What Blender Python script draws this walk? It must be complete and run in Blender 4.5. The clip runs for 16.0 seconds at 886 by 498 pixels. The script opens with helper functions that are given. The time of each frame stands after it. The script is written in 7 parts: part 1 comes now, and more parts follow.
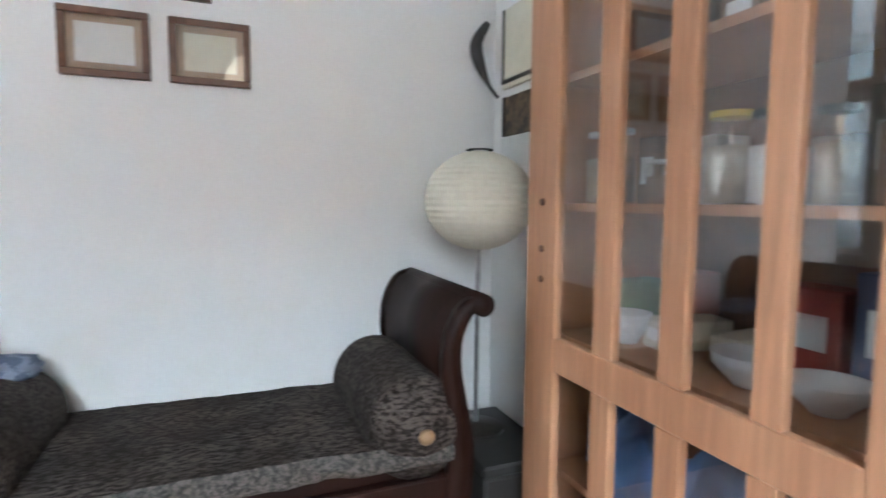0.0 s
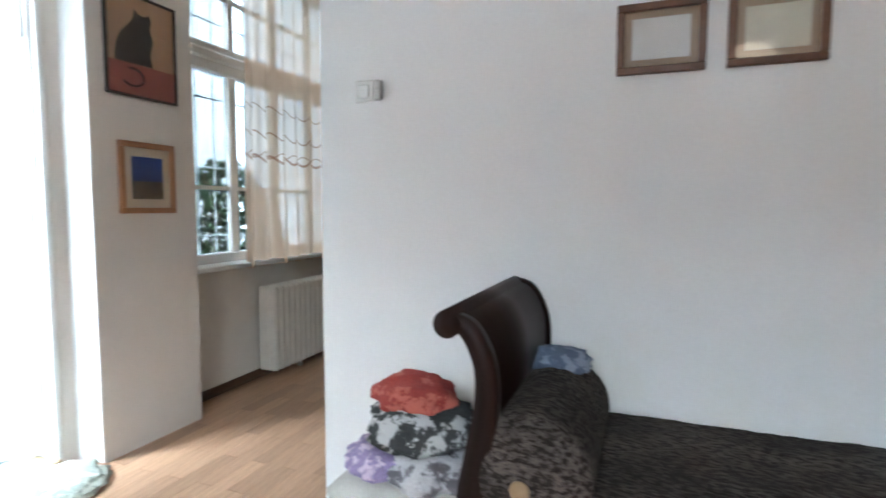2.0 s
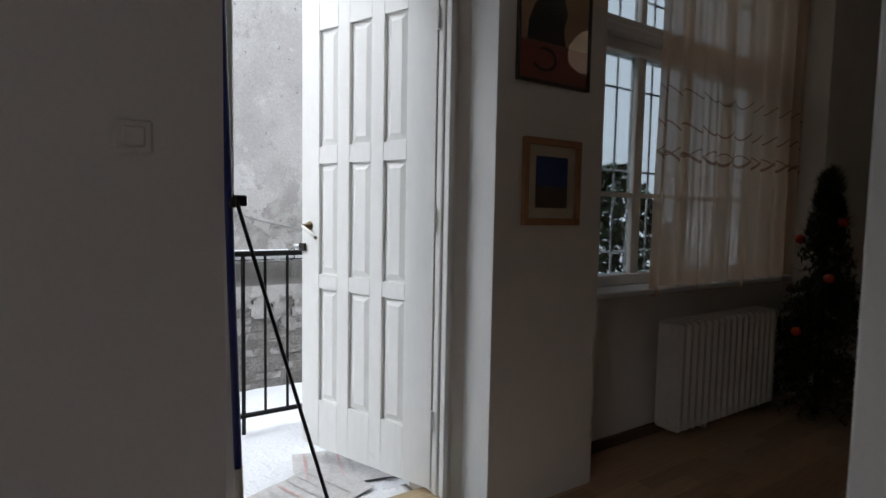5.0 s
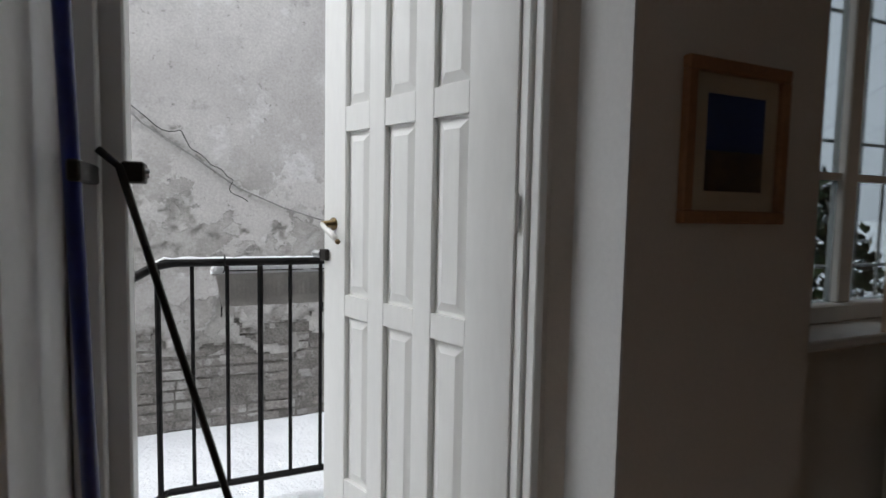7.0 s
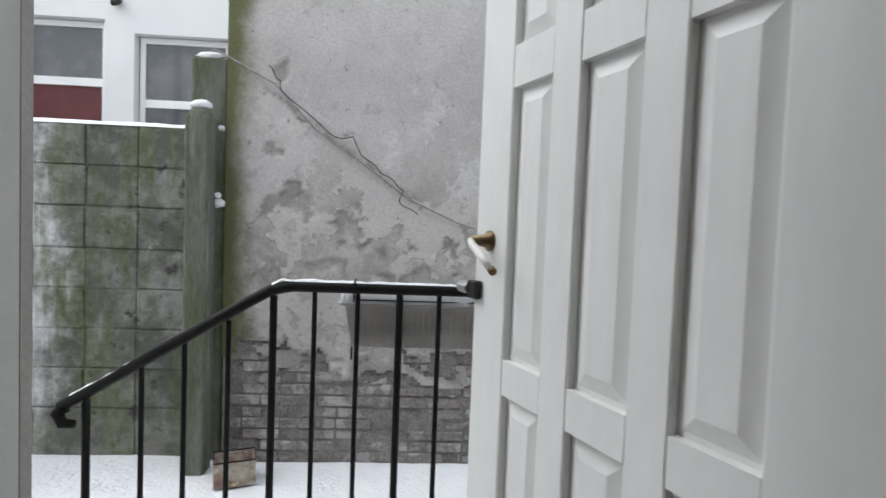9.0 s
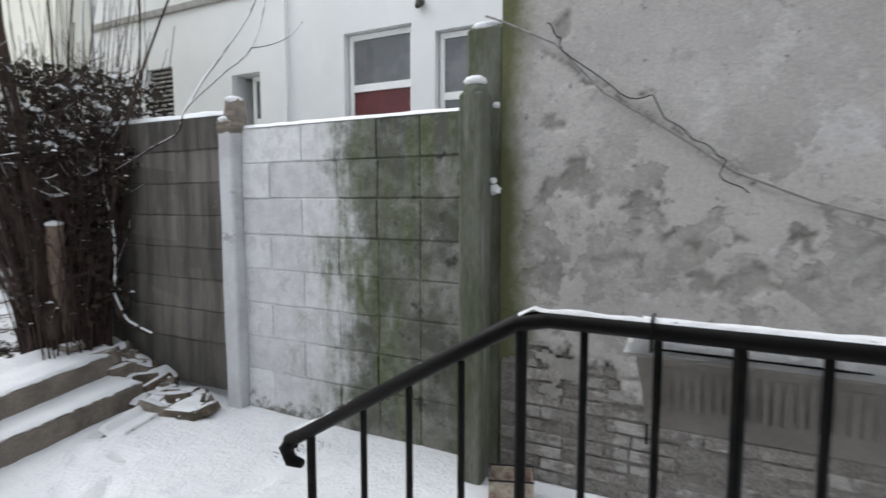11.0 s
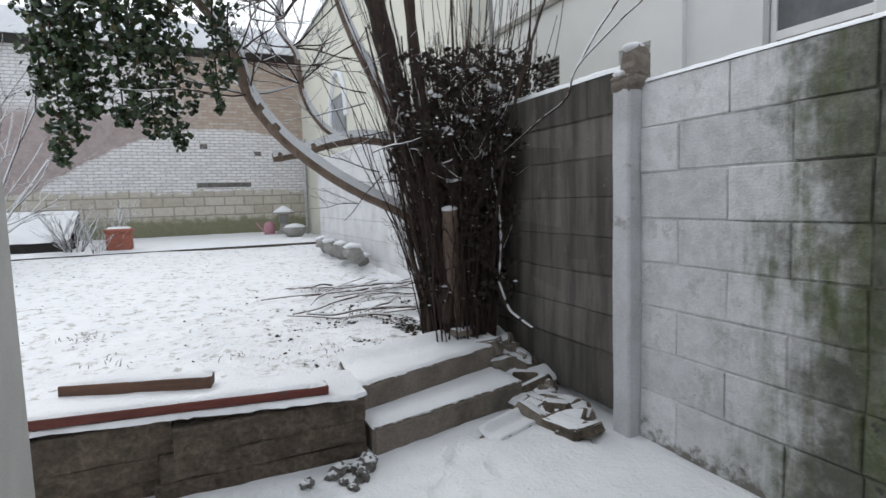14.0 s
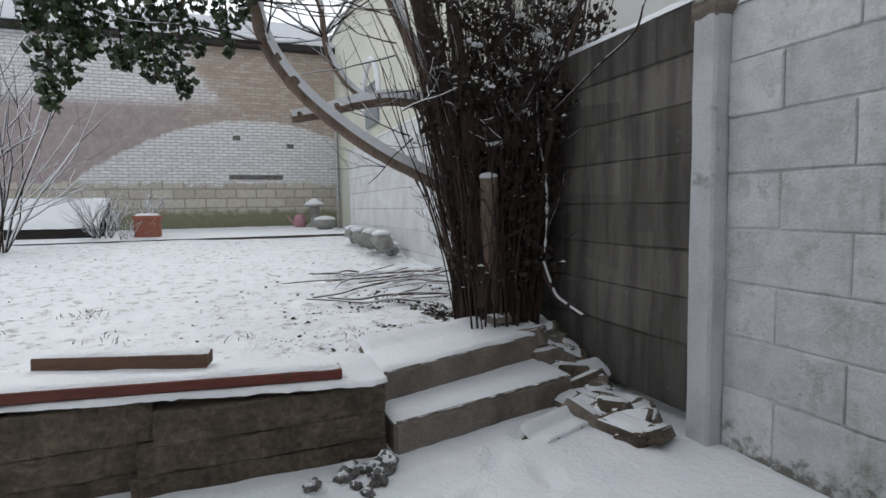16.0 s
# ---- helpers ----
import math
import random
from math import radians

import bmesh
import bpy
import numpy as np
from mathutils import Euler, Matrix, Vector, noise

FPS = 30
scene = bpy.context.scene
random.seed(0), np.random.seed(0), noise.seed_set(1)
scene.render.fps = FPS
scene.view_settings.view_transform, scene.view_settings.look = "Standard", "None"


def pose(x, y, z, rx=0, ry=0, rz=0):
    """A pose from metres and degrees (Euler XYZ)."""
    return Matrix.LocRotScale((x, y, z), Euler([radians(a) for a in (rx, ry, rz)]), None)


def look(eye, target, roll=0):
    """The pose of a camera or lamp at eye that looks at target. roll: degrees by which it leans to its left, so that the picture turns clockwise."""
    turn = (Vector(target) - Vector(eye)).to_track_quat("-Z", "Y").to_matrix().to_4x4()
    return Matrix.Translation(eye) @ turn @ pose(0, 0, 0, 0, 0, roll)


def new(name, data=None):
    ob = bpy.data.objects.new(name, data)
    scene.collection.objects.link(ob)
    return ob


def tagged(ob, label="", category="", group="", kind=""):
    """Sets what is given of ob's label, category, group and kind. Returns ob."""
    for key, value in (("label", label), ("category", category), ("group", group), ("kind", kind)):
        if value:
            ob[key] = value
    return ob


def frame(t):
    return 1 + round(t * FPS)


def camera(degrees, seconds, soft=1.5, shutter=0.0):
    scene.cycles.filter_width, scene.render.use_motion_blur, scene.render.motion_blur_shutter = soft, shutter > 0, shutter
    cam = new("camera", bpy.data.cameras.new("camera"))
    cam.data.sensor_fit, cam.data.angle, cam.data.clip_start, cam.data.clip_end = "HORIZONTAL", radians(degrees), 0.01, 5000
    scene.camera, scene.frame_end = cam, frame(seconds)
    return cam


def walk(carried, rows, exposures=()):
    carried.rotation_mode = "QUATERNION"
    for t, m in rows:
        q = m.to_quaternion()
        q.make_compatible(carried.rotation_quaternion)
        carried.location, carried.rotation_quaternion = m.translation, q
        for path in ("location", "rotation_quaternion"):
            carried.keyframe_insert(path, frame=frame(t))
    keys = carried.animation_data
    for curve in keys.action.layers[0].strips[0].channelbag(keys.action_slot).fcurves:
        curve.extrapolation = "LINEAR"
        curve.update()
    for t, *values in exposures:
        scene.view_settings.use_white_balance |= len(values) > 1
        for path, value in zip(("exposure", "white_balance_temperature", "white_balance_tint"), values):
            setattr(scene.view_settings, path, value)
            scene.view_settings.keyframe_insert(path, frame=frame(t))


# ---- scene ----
cam = camera(78.6, 16.0, shutter=0.4)
PATH = [
    (0, (2.698, -2.028, 1.216), (3.434, -0.176, 1.045), 0.5),
    (0.5, (2.659, -1.974, 1.211), (3.005, -0.011, 1.04), 0.5),
    (1, (2.585, -1.943, 1.208), (2.551, 0.049, 1.035), 0.4),
    (1.5, (2.467, -1.886, 1.206), (2.077, 0.067, 1.033), 0.1),
    (2, (2.342, -1.808, 1.192), (1.626, 0.053, 1.039), 0.2),
    (2.5, (2.239, -1.761, 1.198), (1.214, -0.05, 1.051), 0.2),
    (3, (2.167, -1.713, 1.199), (0.879, -0.19, 1.056), 0.1),
    (3.5, (2.084, -1.643, 1.199), (0.6, -0.31, 1.064), 0.3),
    (4, (1.968, -1.566, 1.2), (0.369, -0.372, 1.065), 0.5),
    (4.5, (1.782, -1.486, 1.204), (0.142, -0.35, 1.068), 0.6),
    (4.7, (1.714, -1.446, 1.205), (0.061, -0.328, 1.069), 0.8),
    (6.8, (0.93, -0.932, 1.18), (-0.872, -0.082, 1.036), 1.2),
    (7, (0.853, -0.867, 1.174), (-0.979, -0.077, 1.034), 1.1),
    (7.5, (0.672, -0.739, 1.182), (-1.228, -0.133, 1.035), 0.8),
    (8, (0.496, -0.682, 1.16), (-1.451, -0.241, 1.037), 1.2),
    (8.1, (0.463, -0.69, 1.152), (-1.489, -0.264, 1.04), 1.4),
    (10.3, (-0.276, -0.597, 1.167), (-2.187, -1.162, 1.001), 0.7),
    (10.5, (-0.344, -0.628, 1.172), (-2.222, -1.291, 0.995), 0.3),
    (11, (-0.477, -0.717, 1.181), (-2.248, -1.628, 1.0), -0.0),
    (11.5, (-0.62, -0.809, 1.159), (-2.226, -1.988, 0.986), -0.5),
    (12, (-0.708, -0.879, 1.139), (-2.136, -2.269, 0.97), -0.7),
    (12.5, (-0.803, -1.021, 1.118), (-2.071, -2.558, 0.949), -0.9),
    (13, (-0.889, -1.164, 1.115), (-2.001, -2.817, 0.935), -1.2),
    (13.5, (-0.947, -1.33, 1.085), (-1.908, -3.075, 0.906), -1.4),
    (14, (-1.039, -1.532, 1.064), (-1.869, -3.342, 0.882), -1.7),
    (14.5, (-1.083, -1.646, 0.997), (-1.847, -3.487, 0.833), -1.7),
    (15, (-1.128, -1.781, 0.92), (-1.888, -3.624, 0.774), -1.5),
    (15.5, (-1.147, -1.885, 0.86), (-1.908, -3.728, 0.706), -1.2),
    (16, (-1.23, -2.037, 0.781), (-1.951, -3.896, 0.62), -0.9),
]
EXPOSURES = [(t, stops, kelvin, tint) for t, stops, kelvin, tint in (
    (0.0, 4.95, 5450, 2), (1.0, 4.64, 5530, 2), (1.5, 4.58, 5580, 2), (2.0, 4.50, 5520, 2), (2.5, 4.2, 5600, 3), (3.0, 3.75, 5750, 4), (3.5, 3.05, 5850, 6), (4.0, 2.35, 5950, 8), (4.5, 1.8, 6050, 10), (6.8, 1.15, 6350, 10), (8.2, 1.1, 6300, 10),
    (10.3, 0.8, 6350, 10), (11.0, 0.75, 6350, 10), (12.5, 0.65, 6350, 10), (13.5, 0.45, 6350, 10), (14.5, 0.25, 6350, 10), (15.0, 0.15, 6350, 10), (16.0, 0.05, 6350, 10))]
walk(cam, [(t, look(eye, target, roll)) for t, eye, target, roll in PATH], EXPOSURES)

# ---- world and sun: an overcast winter day ----
world = bpy.data.worlds.new("overcast")
scene.world = world
world.use_nodes = True
wn = world.node_tree
sky = wn.nodes.new("ShaderNodeTexSky")
sky.sky_type = "NISHITA"
sky.sun_disc = False
sky.sun_elevation, sky.sun_rotation = radians(43), radians(177)
sky.air_density, sky.dust_density, sky.ozone_density = 1.0, 6.0, 1.0
hsv = wn.nodes.new("ShaderNodeHueSaturation")
hsv.inputs["Saturation"].default_value = 0.12
hsv.inputs["Value"].default_value = 1.0
wn.links.new(sky.outputs[0], hsv.inputs["Color"])
cloud = wn.nodes.new("ShaderNodeMix")   # an even cloud layer over the clear sky
cloud.data_type = "RGBA"
cloud.inputs["Factor"].default_value = 0.8
cloud.inputs["B"].default_value = (6.2, 6.55, 7.05, 1)
wn.links.new(hsv.outputs[0], cloud.inputs["A"])
wn.links.new(cloud.outputs["Result"], wn.nodes["Background"].inputs[0])
wn.nodes["Background"].inputs[1].default_value = 0.135
sun = new("sun", bpy.data.lights.new("sun", "SUN"))
sun.data.energy, sun.data.angle, sun.data.color = 1.3, radians(75), (1.0, 0.985, 0.96)
sun.matrix_world = look((1, -18, 17), (0, 0, 0))


# ---- building helpers ----
def part(name, bm, material, parent=None, label="", smooth=False):
    """Links a bmesh as one mesh object, under parent where one is given."""
    me = bpy.data.meshes.new(name)
    if smooth:
        for f in bm.faces:
            f.smooth = True
    bm.normal_update()
    bm.to_mesh(me)
    bm.free()
    for m in material if isinstance(material, (list, tuple)) else (material,):
        me.materials.append(m)
    ob = new(name, me)
    if parent is not None:
        ob.parent = parent
    if label:
        ob["label"] = label
    return ob


def thing(name, label, category, m=None, group="", kind=""):
    """An Empty at a thing's base that parents its parts."""
    ob = new(name)
    ob.empty_display_size = 0.1
    if m is not None:
        ob.matrix_basis = m
    return tagged(ob, label, category, group, kind)


def setting(name, bm, material, smooth=False, label=""):
    return tagged(part(name, bm, material, None, label, smooth), kind="structure")


def box(bm, x0, x1, y0, y1, z0, z1, bevel=0.0, m=None):
    vs = [bm.verts.new((x, y, z)) for z in (z0, z1) for x, y in ((x0, y0), (x1, y0), (x1, y1), (x0, y1))]
    fs = [bm.faces.new([vs[i] for i in q]) for q in ((3, 2, 1, 0), (4, 5, 6, 7), (0, 1, 5, 4), (1, 2, 6, 5), (2, 3, 7, 6), (3, 0, 4, 7))]
    if bevel:
        es = list({e for f in fs for e in f.edges})
        r = bmesh.ops.bevel(bm, geom=es, offset=bevel, segments=1, affect="EDGES")
        vs = list({v for f in r["faces"] for v in f.verts} | {v for v in vs if v.is_valid})
    if m is not None:
        bmesh.ops.transform(bm, matrix=m, verts=[v for v in vs if v.is_valid])
    return bm


def boxed(*a, **k):
    return box(bmesh.new(), *a, **k)


def prism(bm, plan, z0, z1):
    """A plan polygon, anticlockwise, raised from z0 to z1."""
    low = [bm.verts.new((x, y, z0)) for x, y in plan]
    top = [bm.verts.new((x, y, z1)) for x, y in plan]
    n = len(plan)
    bm.faces.new(low[::-1])
    bm.faces.new(top)
    for i in range(n):
        bm.faces.new((low[i], low[(i + 1) % n], top[(i + 1) % n], top[i]))
    return bm


def tube(bm, pts, radii, seg=8, caps=True):
    pts = [Vector(p) for p in pts]
    if not isinstance(radii, (list, tuple)):
        radii = [radii] * len(pts)
    rings, side = [], None
    for i, p in enumerate(pts):
        d = (pts[min(i + 1, len(pts) - 1)] - pts[max(i - 1, 0)]).normalized()
        if side is None:
            side = d.cross(Vector((0.31, 0.17, 0.93))).normalized()
            if side.length < 0.1:
                side = Vector((1, 0, 0))
        side = (side - d * side.dot(d)).normalized()
        up = d.cross(side)
        rings.append([bm.verts.new(p + (side * math.cos(a) + up * math.sin(a)) * radii[i]) for a in (2 * math.pi * k / seg for k in range(seg))])
    for a, b in zip(rings, rings[1:]):
        for k in range(seg):
            bm.faces.new((a[k], a[(k + 1) % seg], b[(k + 1) % seg], b[k]))
    if caps:
        bm.faces.new(rings[0][::-1])
        bm.faces.new(rings[-1])
    return bm


def lathe(bm, profile, seg=24, cx=0, cy=0):
    """Turns (radius, z) pairs round an upright axis."""
    rings = [[bm.verts.new((cx + r * math.cos(2 * math.pi * k / seg), cy + r * math.sin(2 * math.pi * k / seg), z)) for k in range(seg)] for r, z in profile]
    for a, b in zip(rings, rings[1:]):
        for k in range(seg):
            bm.faces.new((a[k], a[(k + 1) % seg], b[(k + 1) % seg], b[k]))
    bm.faces.new(rings[0][::-1])
    bm.faces.new(rings[-1])
    return bm


def sheet(bm, nu, nv, place):
    """A grid of (nu + 1) x (nv + 1) points; place(u, v) with u, v in 0..1."""
    g = [[bm.verts.new(place(i / nu, j / nv)) for j in range(nv + 1)] for i in range(nu + 1)]
    for i in range(nu):
        for j in range(nv):
            bm.faces.new((g[i][j], g[i + 1][j], g[i + 1][j + 1], g[i][j + 1]))
    return bm


def fbm(x, y, z=0.0, octaves=4):
    v, a = 0.0, 0.5
    for _ in range(octaves):
        v += a * noise.noise((x, y, z))
        x, y, z, a = x * 2.03, y * 2.03, z * 2.03, a * 0.5
    return v


def blob(bm, c, size, seed=0.0, rough=0.25, sub=2):
    """A lumpy rounded mass."""
    r = bmesh.ops.create_icosphere(bm, subdivisions=sub, radius=1.0)
    for v in r["verts"]:
        k = 1 + rough * fbm(v.co.x * 1.7 + seed, v.co.y * 1.7 - seed, v.co.z * 1.7 + 3 * seed, 3)
        v.co = Vector(c) + Vector((v.co.x * size[0] * k, v.co.y * size[1] * k, v.co.z * size[2] * k))
    return r["verts"]


def bend(pts, n=6):
    """Smooth line through points."""
    pts = [Vector(p) for p in pts]
    out = []
    for i in range(len(pts) - 1):
        p0, p1, p2, p3 = pts[max(0, i - 1)], pts[i], pts[i + 1], pts[min(len(pts) - 1, i + 2)]
        for k in range(n):
            t = k / n
            out.append(0.5 * ((2 * p1) + (p2 - p0) * t + (2 * p0 - 5 * p1 + 4 * p2 - p3) * t * t + (3 * p1 - p0 - 3 * p2 + p3) * t ** 3))
    return out + [pts[-1]]


# ---- materials ----
def ramp(nt, pairs):
    n = nt.nodes.new("ShaderNodeValToRGB")
    els = n.color_ramp.elements
    while len(els) < len(pairs):
        els.new(0.5)
    for e, (p, c) in zip(els, pairs):
        e.position, e.color = p, (*c, 1) if len(c) == 3 else c
    return n


def noise_node(nt, coord, scale, detail=5.0, rough=0.6, stretch=None):
    n = nt.nodes.new("ShaderNodeTexNoise")
    n.inputs["Scale"].default_value, n.inputs["Detail"].default_value, n.inputs["Roughness"].default_value = scale, detail, rough
    if stretch:
        m = nt.nodes.new("ShaderNodeMapping")
        m.inputs["Scale"].default_value = stretch
        nt.links.new(coord, m.inputs[0])
        coord = m.outputs[0]
    nt.links.new(coord, n.inputs["Vector"])
    return n.outputs["Fac"]


def mix_node(nt, fac, a, b, kind="MIX"):
    n = nt.nodes.new("ShaderNodeMix")
    n.data_type, n.blend_type = "RGBA", kind
    for sock, v in ((n.inputs["Factor"], fac), (n.inputs["A"], a), (n.inputs["B"], b)):
        if isinstance(v, (int, float)):
            sock.default_value = v
        elif isinstance(v, tuple):
            sock.default_value = (*v[:3], 1)
        else:
            nt.links.new(v, sock)
    return n.outputs["Result"]


def step_node(nt, value, lo, hi):
    n = nt.nodes.new("ShaderNodeMapRange")
    n.interpolation_type = "SMOOTHSTEP"
    n.inputs["From Min"].default_value, n.inputs["From Max"].default_value = lo, hi
    nt.links.new(value, n.inputs["Value"])
    return n.outputs["Result"]


def start_material(name, rough=0.8, metal=0.0, spec=0.5):
    m = bpy.data.materials.new(name)
    m.use_nodes = True
    nt = m.node_tree
    b = nt.nodes["Principled BSDF"]
    b.inputs["Roughness"].default_value, b.inputs["Metallic"].default_value, b.inputs["Specular IOR Level"].default_value = rough, metal, spec
    return m, nt, b, nt.nodes.new("ShaderNodeTexCoord").outputs["Object"]


def bump_to(nt, b, height, strength, dist):
    n = nt.nodes.new("ShaderNodeBump")
    n.inputs["Strength"].default_value, n.inputs["Distance"].default_value = strength, dist
    nt.links.new(height, n.inputs["Height"])
    nt.links.new(n.outputs[0], b.inputs["Normal"])


def surface(name, c1, c2, scale=6.0, rough=0.8, fine=60.0, grain=0.25, bump=0.3, dist=0.004, metal=0.0, stretch=None, spots=None, spot_scale=3.0, spot_at=(0.6, 0.7), vary=0.0, spec=0.5, spot_stretch=None):
    """Two colours mixed by a broad noise, darkened by a fine grain, with relief, stains and a tint by object."""
    m, nt, b, co = start_material(name, rough, metal, spec)
    broad = noise_node(nt, co, scale, 5, 0.6, stretch)
    tiny = noise_node(nt, co, fine, 4, 0.6, stretch)
    col = mix_node(nt, step_node(nt, broad, 0.35, 0.65), c1, c2)
    g = ramp(nt, ((0.3, (1 - grain,) * 3), (0.7, (1.0,) * 3)))
    nt.links.new(tiny, g.inputs[0])
    col = mix_node(nt, 1.0, col, g.outputs[0], "MULTIPLY")
    if spots:
        col = mix_node(nt, step_node(nt, noise_node(nt, co, spot_scale, 6, 0.65, spot_stretch), *spot_at), col, spots)
    if vary:
        o = nt.nodes.new("ShaderNodeObjectInfo")
        r = ramp(nt, ((0.0, (1 - vary,) * 3), (1.0, (1.0,) * 3)))
        nt.links.new(o.outputs["Random"], r.inputs[0])
        col = mix_node(nt, 1.0, col, r.outputs[0], "MULTIPLY")
    nt.links.new(col, b.inputs["Base Color"])
    add = nt.nodes.new("ShaderNodeMath")
    add.operation = "MULTIPLY_ADD"
    nt.links.new(broad, add.inputs[0])
    add.inputs[1].default_value = 1.5
    nt.links.new(tiny, add.inputs[2])
    bump_to(nt, b, add.outputs[0], bump, dist)
    return m


def glass_material(name, tint=(1, 1, 1), rough=0.0):
    m, nt, b, co = start_material(name, rough)
    b.inputs["Base Color"].default_value = (*tint, 1)
    b.inputs["Transmission Weight"].default_value, b.inputs["IOR"].default_value = 1.0, 1.45
    return m


WALL_PAINT = surface("wall_paint", (0.80, 0.80, 0.79), (0.75, 0.755, 0.75), 0.9, 0.85, 90, 0.05, 0.15, 0.002, spots=(0.70, 0.69, 0.63), spot_scale=0.8, spot_at=(0.55, 0.75))
WALL_CREAM = surface("cream_wall_paint", (0.78, 0.735, 0.67), (0.72, 0.68, 0.615), 0.9, 0.85, 90, 0.05, 0.15, 0.002, spots=(0.64, 0.58, 0.50), spot_scale=0.8, spot_at=(0.55, 0.75))
CEILING_PAINT = surface("ceiling_paint", (0.82, 0.82, 0.81), (0.78, 0.78, 0.77), 1.2, 0.9, 80, 0.04, 0.1, 0.002)
RENDERED = surface("house_render", (0.62, 0.61, 0.58), (0.52, 0.51, 0.48), 1.5, 0.95, 120, 0.15, 0.5, 0.004)
WHITE_WOOD = surface("white_gloss_paint", (0.82, 0.82, 0.80), (0.77, 0.77, 0.75), 2.0, 0.38, 40, 0.05, 0.12, 0.002, stretch=(1, 1, 0.25), spots=(0.66, 0.63, 0.56), spot_scale=5, spot_at=(0.66, 0.8))
PINE = surface("oiled_pine", (0.53, 0.29, 0.165), (0.42, 0.215, 0.118), 5.0, 0.45, 70, 0.25, 0.2, 0.002, stretch=(1, 1, 0.06), spots=(0.30, 0.14, 0.06), spot_scale=9, spot_at=(0.66, 0.72))
MAHOGANY = surface("dark_mahogany", (0.019, 0.0052, 0.003), (0.009, 0.003, 0.002), 4.0, 0.5, 60, 0.3, 0.12, 0.0015, stretch=(1, 1, 0.2), spec=0.2)
THRESHOLD = surface("varnished_threshold", (0.52, 0.40, 0.24), (0.42, 0.31, 0.18), 6.0, 0.5, 70, 0.3, 0.3, 0.002, stretch=(1, 0.1, 1))
IRON = surface("black_iron_paint", (0.008, 0.008, 0.009), (0.015, 0.013, 0.012), 20.0, 0.5, 150, 0.3, 0.35, 0.0015, spots=(0.045, 0.025, 0.014), spot_scale=14, spot_at=(0.66, 0.76), spec=0.16)
SNOW = surface("fresh_snow", (0.80, 0.81, 0.825), (0.75, 0.76, 0.78), 3.0, 0.75, 45, 0.05, 0.6, 0.02)
CONCRETE = surface("weathered_concrete", (0.28, 0.24, 0.20), (0.19, 0.16, 0.132), 4.0, 0.92, 70, 0.35, 0.7, 0.01, spots=(0.10, 0.088, 0.07), spot_scale=2.4, spot_at=(0.55, 0.72))
STONE = surface("old_masonry", (0.205, 0.160, 0.118), (0.118, 0.092, 0.068), 6.0, 0.95, 30, 0.55, 1.0, 0.03, spots=(0.075, 0.066, 0.046), spot_scale=5.5, spot_at=(0.55, 0.66), vary=0.10)
BRICK_GREY = surface("sooty_brick", (0.33, 0.305, 0.28), (0.24, 0.222, 0.205), 7.0, 0.95, 40, 0.45, 1.0, 0.02, spots=(0.40, 0.385, 0.365), spot_scale=7, spot_at=(0.48, 0.62), vary=0.28)
WALL_MORTAR = surface("sandy_mortar", (0.27, 0.255, 0.235), (0.19, 0.175, 0.16), 9.0, 0.97, 60, 0.45, 1.0, 0.014, spots=(0.09, 0.082, 0.075), spot_scale=11, spot_at=(0.58, 0.68))
MORTAR = surface("crumbling_mortar", (0.25, 0.235, 0.22), (0.13, 0.12, 0.112), 12.0, 0.97, 90, 0.4, 0.9, 0.012)
BRASS = surface("tarnished_brass", (0.24, 0.18, 0.095), (0.15, 0.11, 0.06), 12.0, 0.42, 80, 0.3, 0.2, 0.001, metal=1.0)
STEEL = surface("dull_steel", (0.55, 0.55, 0.55), (0.42, 0.42, 0.42), 12.0, 0.4, 90, 0.2, 0.15, 0.001, metal=1.0)
PANE = glass_material("window_glass", (0.50, 0.54, 0.57))
# dark glass tint holds down the daylight seen through the north room's window
PANE_DIM = glass_material("dimmed_window_glass", (0.21, 0.235, 0.245))

# ---- the house ----
setting("wall_west_door_side", prism(bmesh.new(),
    [(0.10, -3.738), (0.10, -1.085), (-0.02, -1.085), (-0.26, -1.075), (-0.42, -1.06), (-0.42, -3.738)], -0.75, 3.1), WALL_PAINT)
setting("wall_west", prism(prism(bmesh.new(),
    [(0.0, -0.095), (0.0, 0.49), (-0.2, 0.49), (-0.2, 0.65), (-0.42, 0.65), (-0.42, -0.205), (-0.26, -0.205), (-0.2, -0.198), (-0.19, -0.150), (-0.150, -0.112)], -0.75, 3.1),
    [(-0.42, 2.45), (-0.2, 2.45), (-0.2, 2.62), (0.0, 2.62), (0.0, 4.2), (-0.42, 4.2)], -0.75, 3.1), WALL_CREAM)
setting("wall_under_window", boxed(-0.42, -0.2, 0.65, 2.45, -0.75, 0.80), WALL_CREAM)
setting("wall_over_window", boxed(-0.42, -0.2, 0.65, 2.45, 2.92, 3.1), WALL_CREAM)
setting("wall_over_door", boxed(-0.42, 0.08, -1.05, -0.1, 2.26, 3.1), WALL_CREAM)
for y0, y1, z0 in ((-3.92, -1.06, -0.75), (-0.2, 0.64, -0.75), (2.46, 4.2, -0.75), (-1.05, -0.21, 2.28)):
    setting("outer_render", boxed(-0.44, -0.422, y0, y1, z0, 3.2), RENDERED)
setting("door_reveal", prism(bmesh.new(), [(-0.148, -0.118), (0.0, -0.101), (0.0, -0.0955), (-0.146, -0.1112)], 0.001, 2.26), WALL_PAINT)
setting("wall_bench", boxed(1.137, 4.1, 0.0, 0.16, -0.1, 3.1, bevel=0.006), WALL_PAINT)
setting("wall_east", boxed(3.722, 4.1, -0.66, -0.002, -0.1, 3.1), WALL_PAINT)
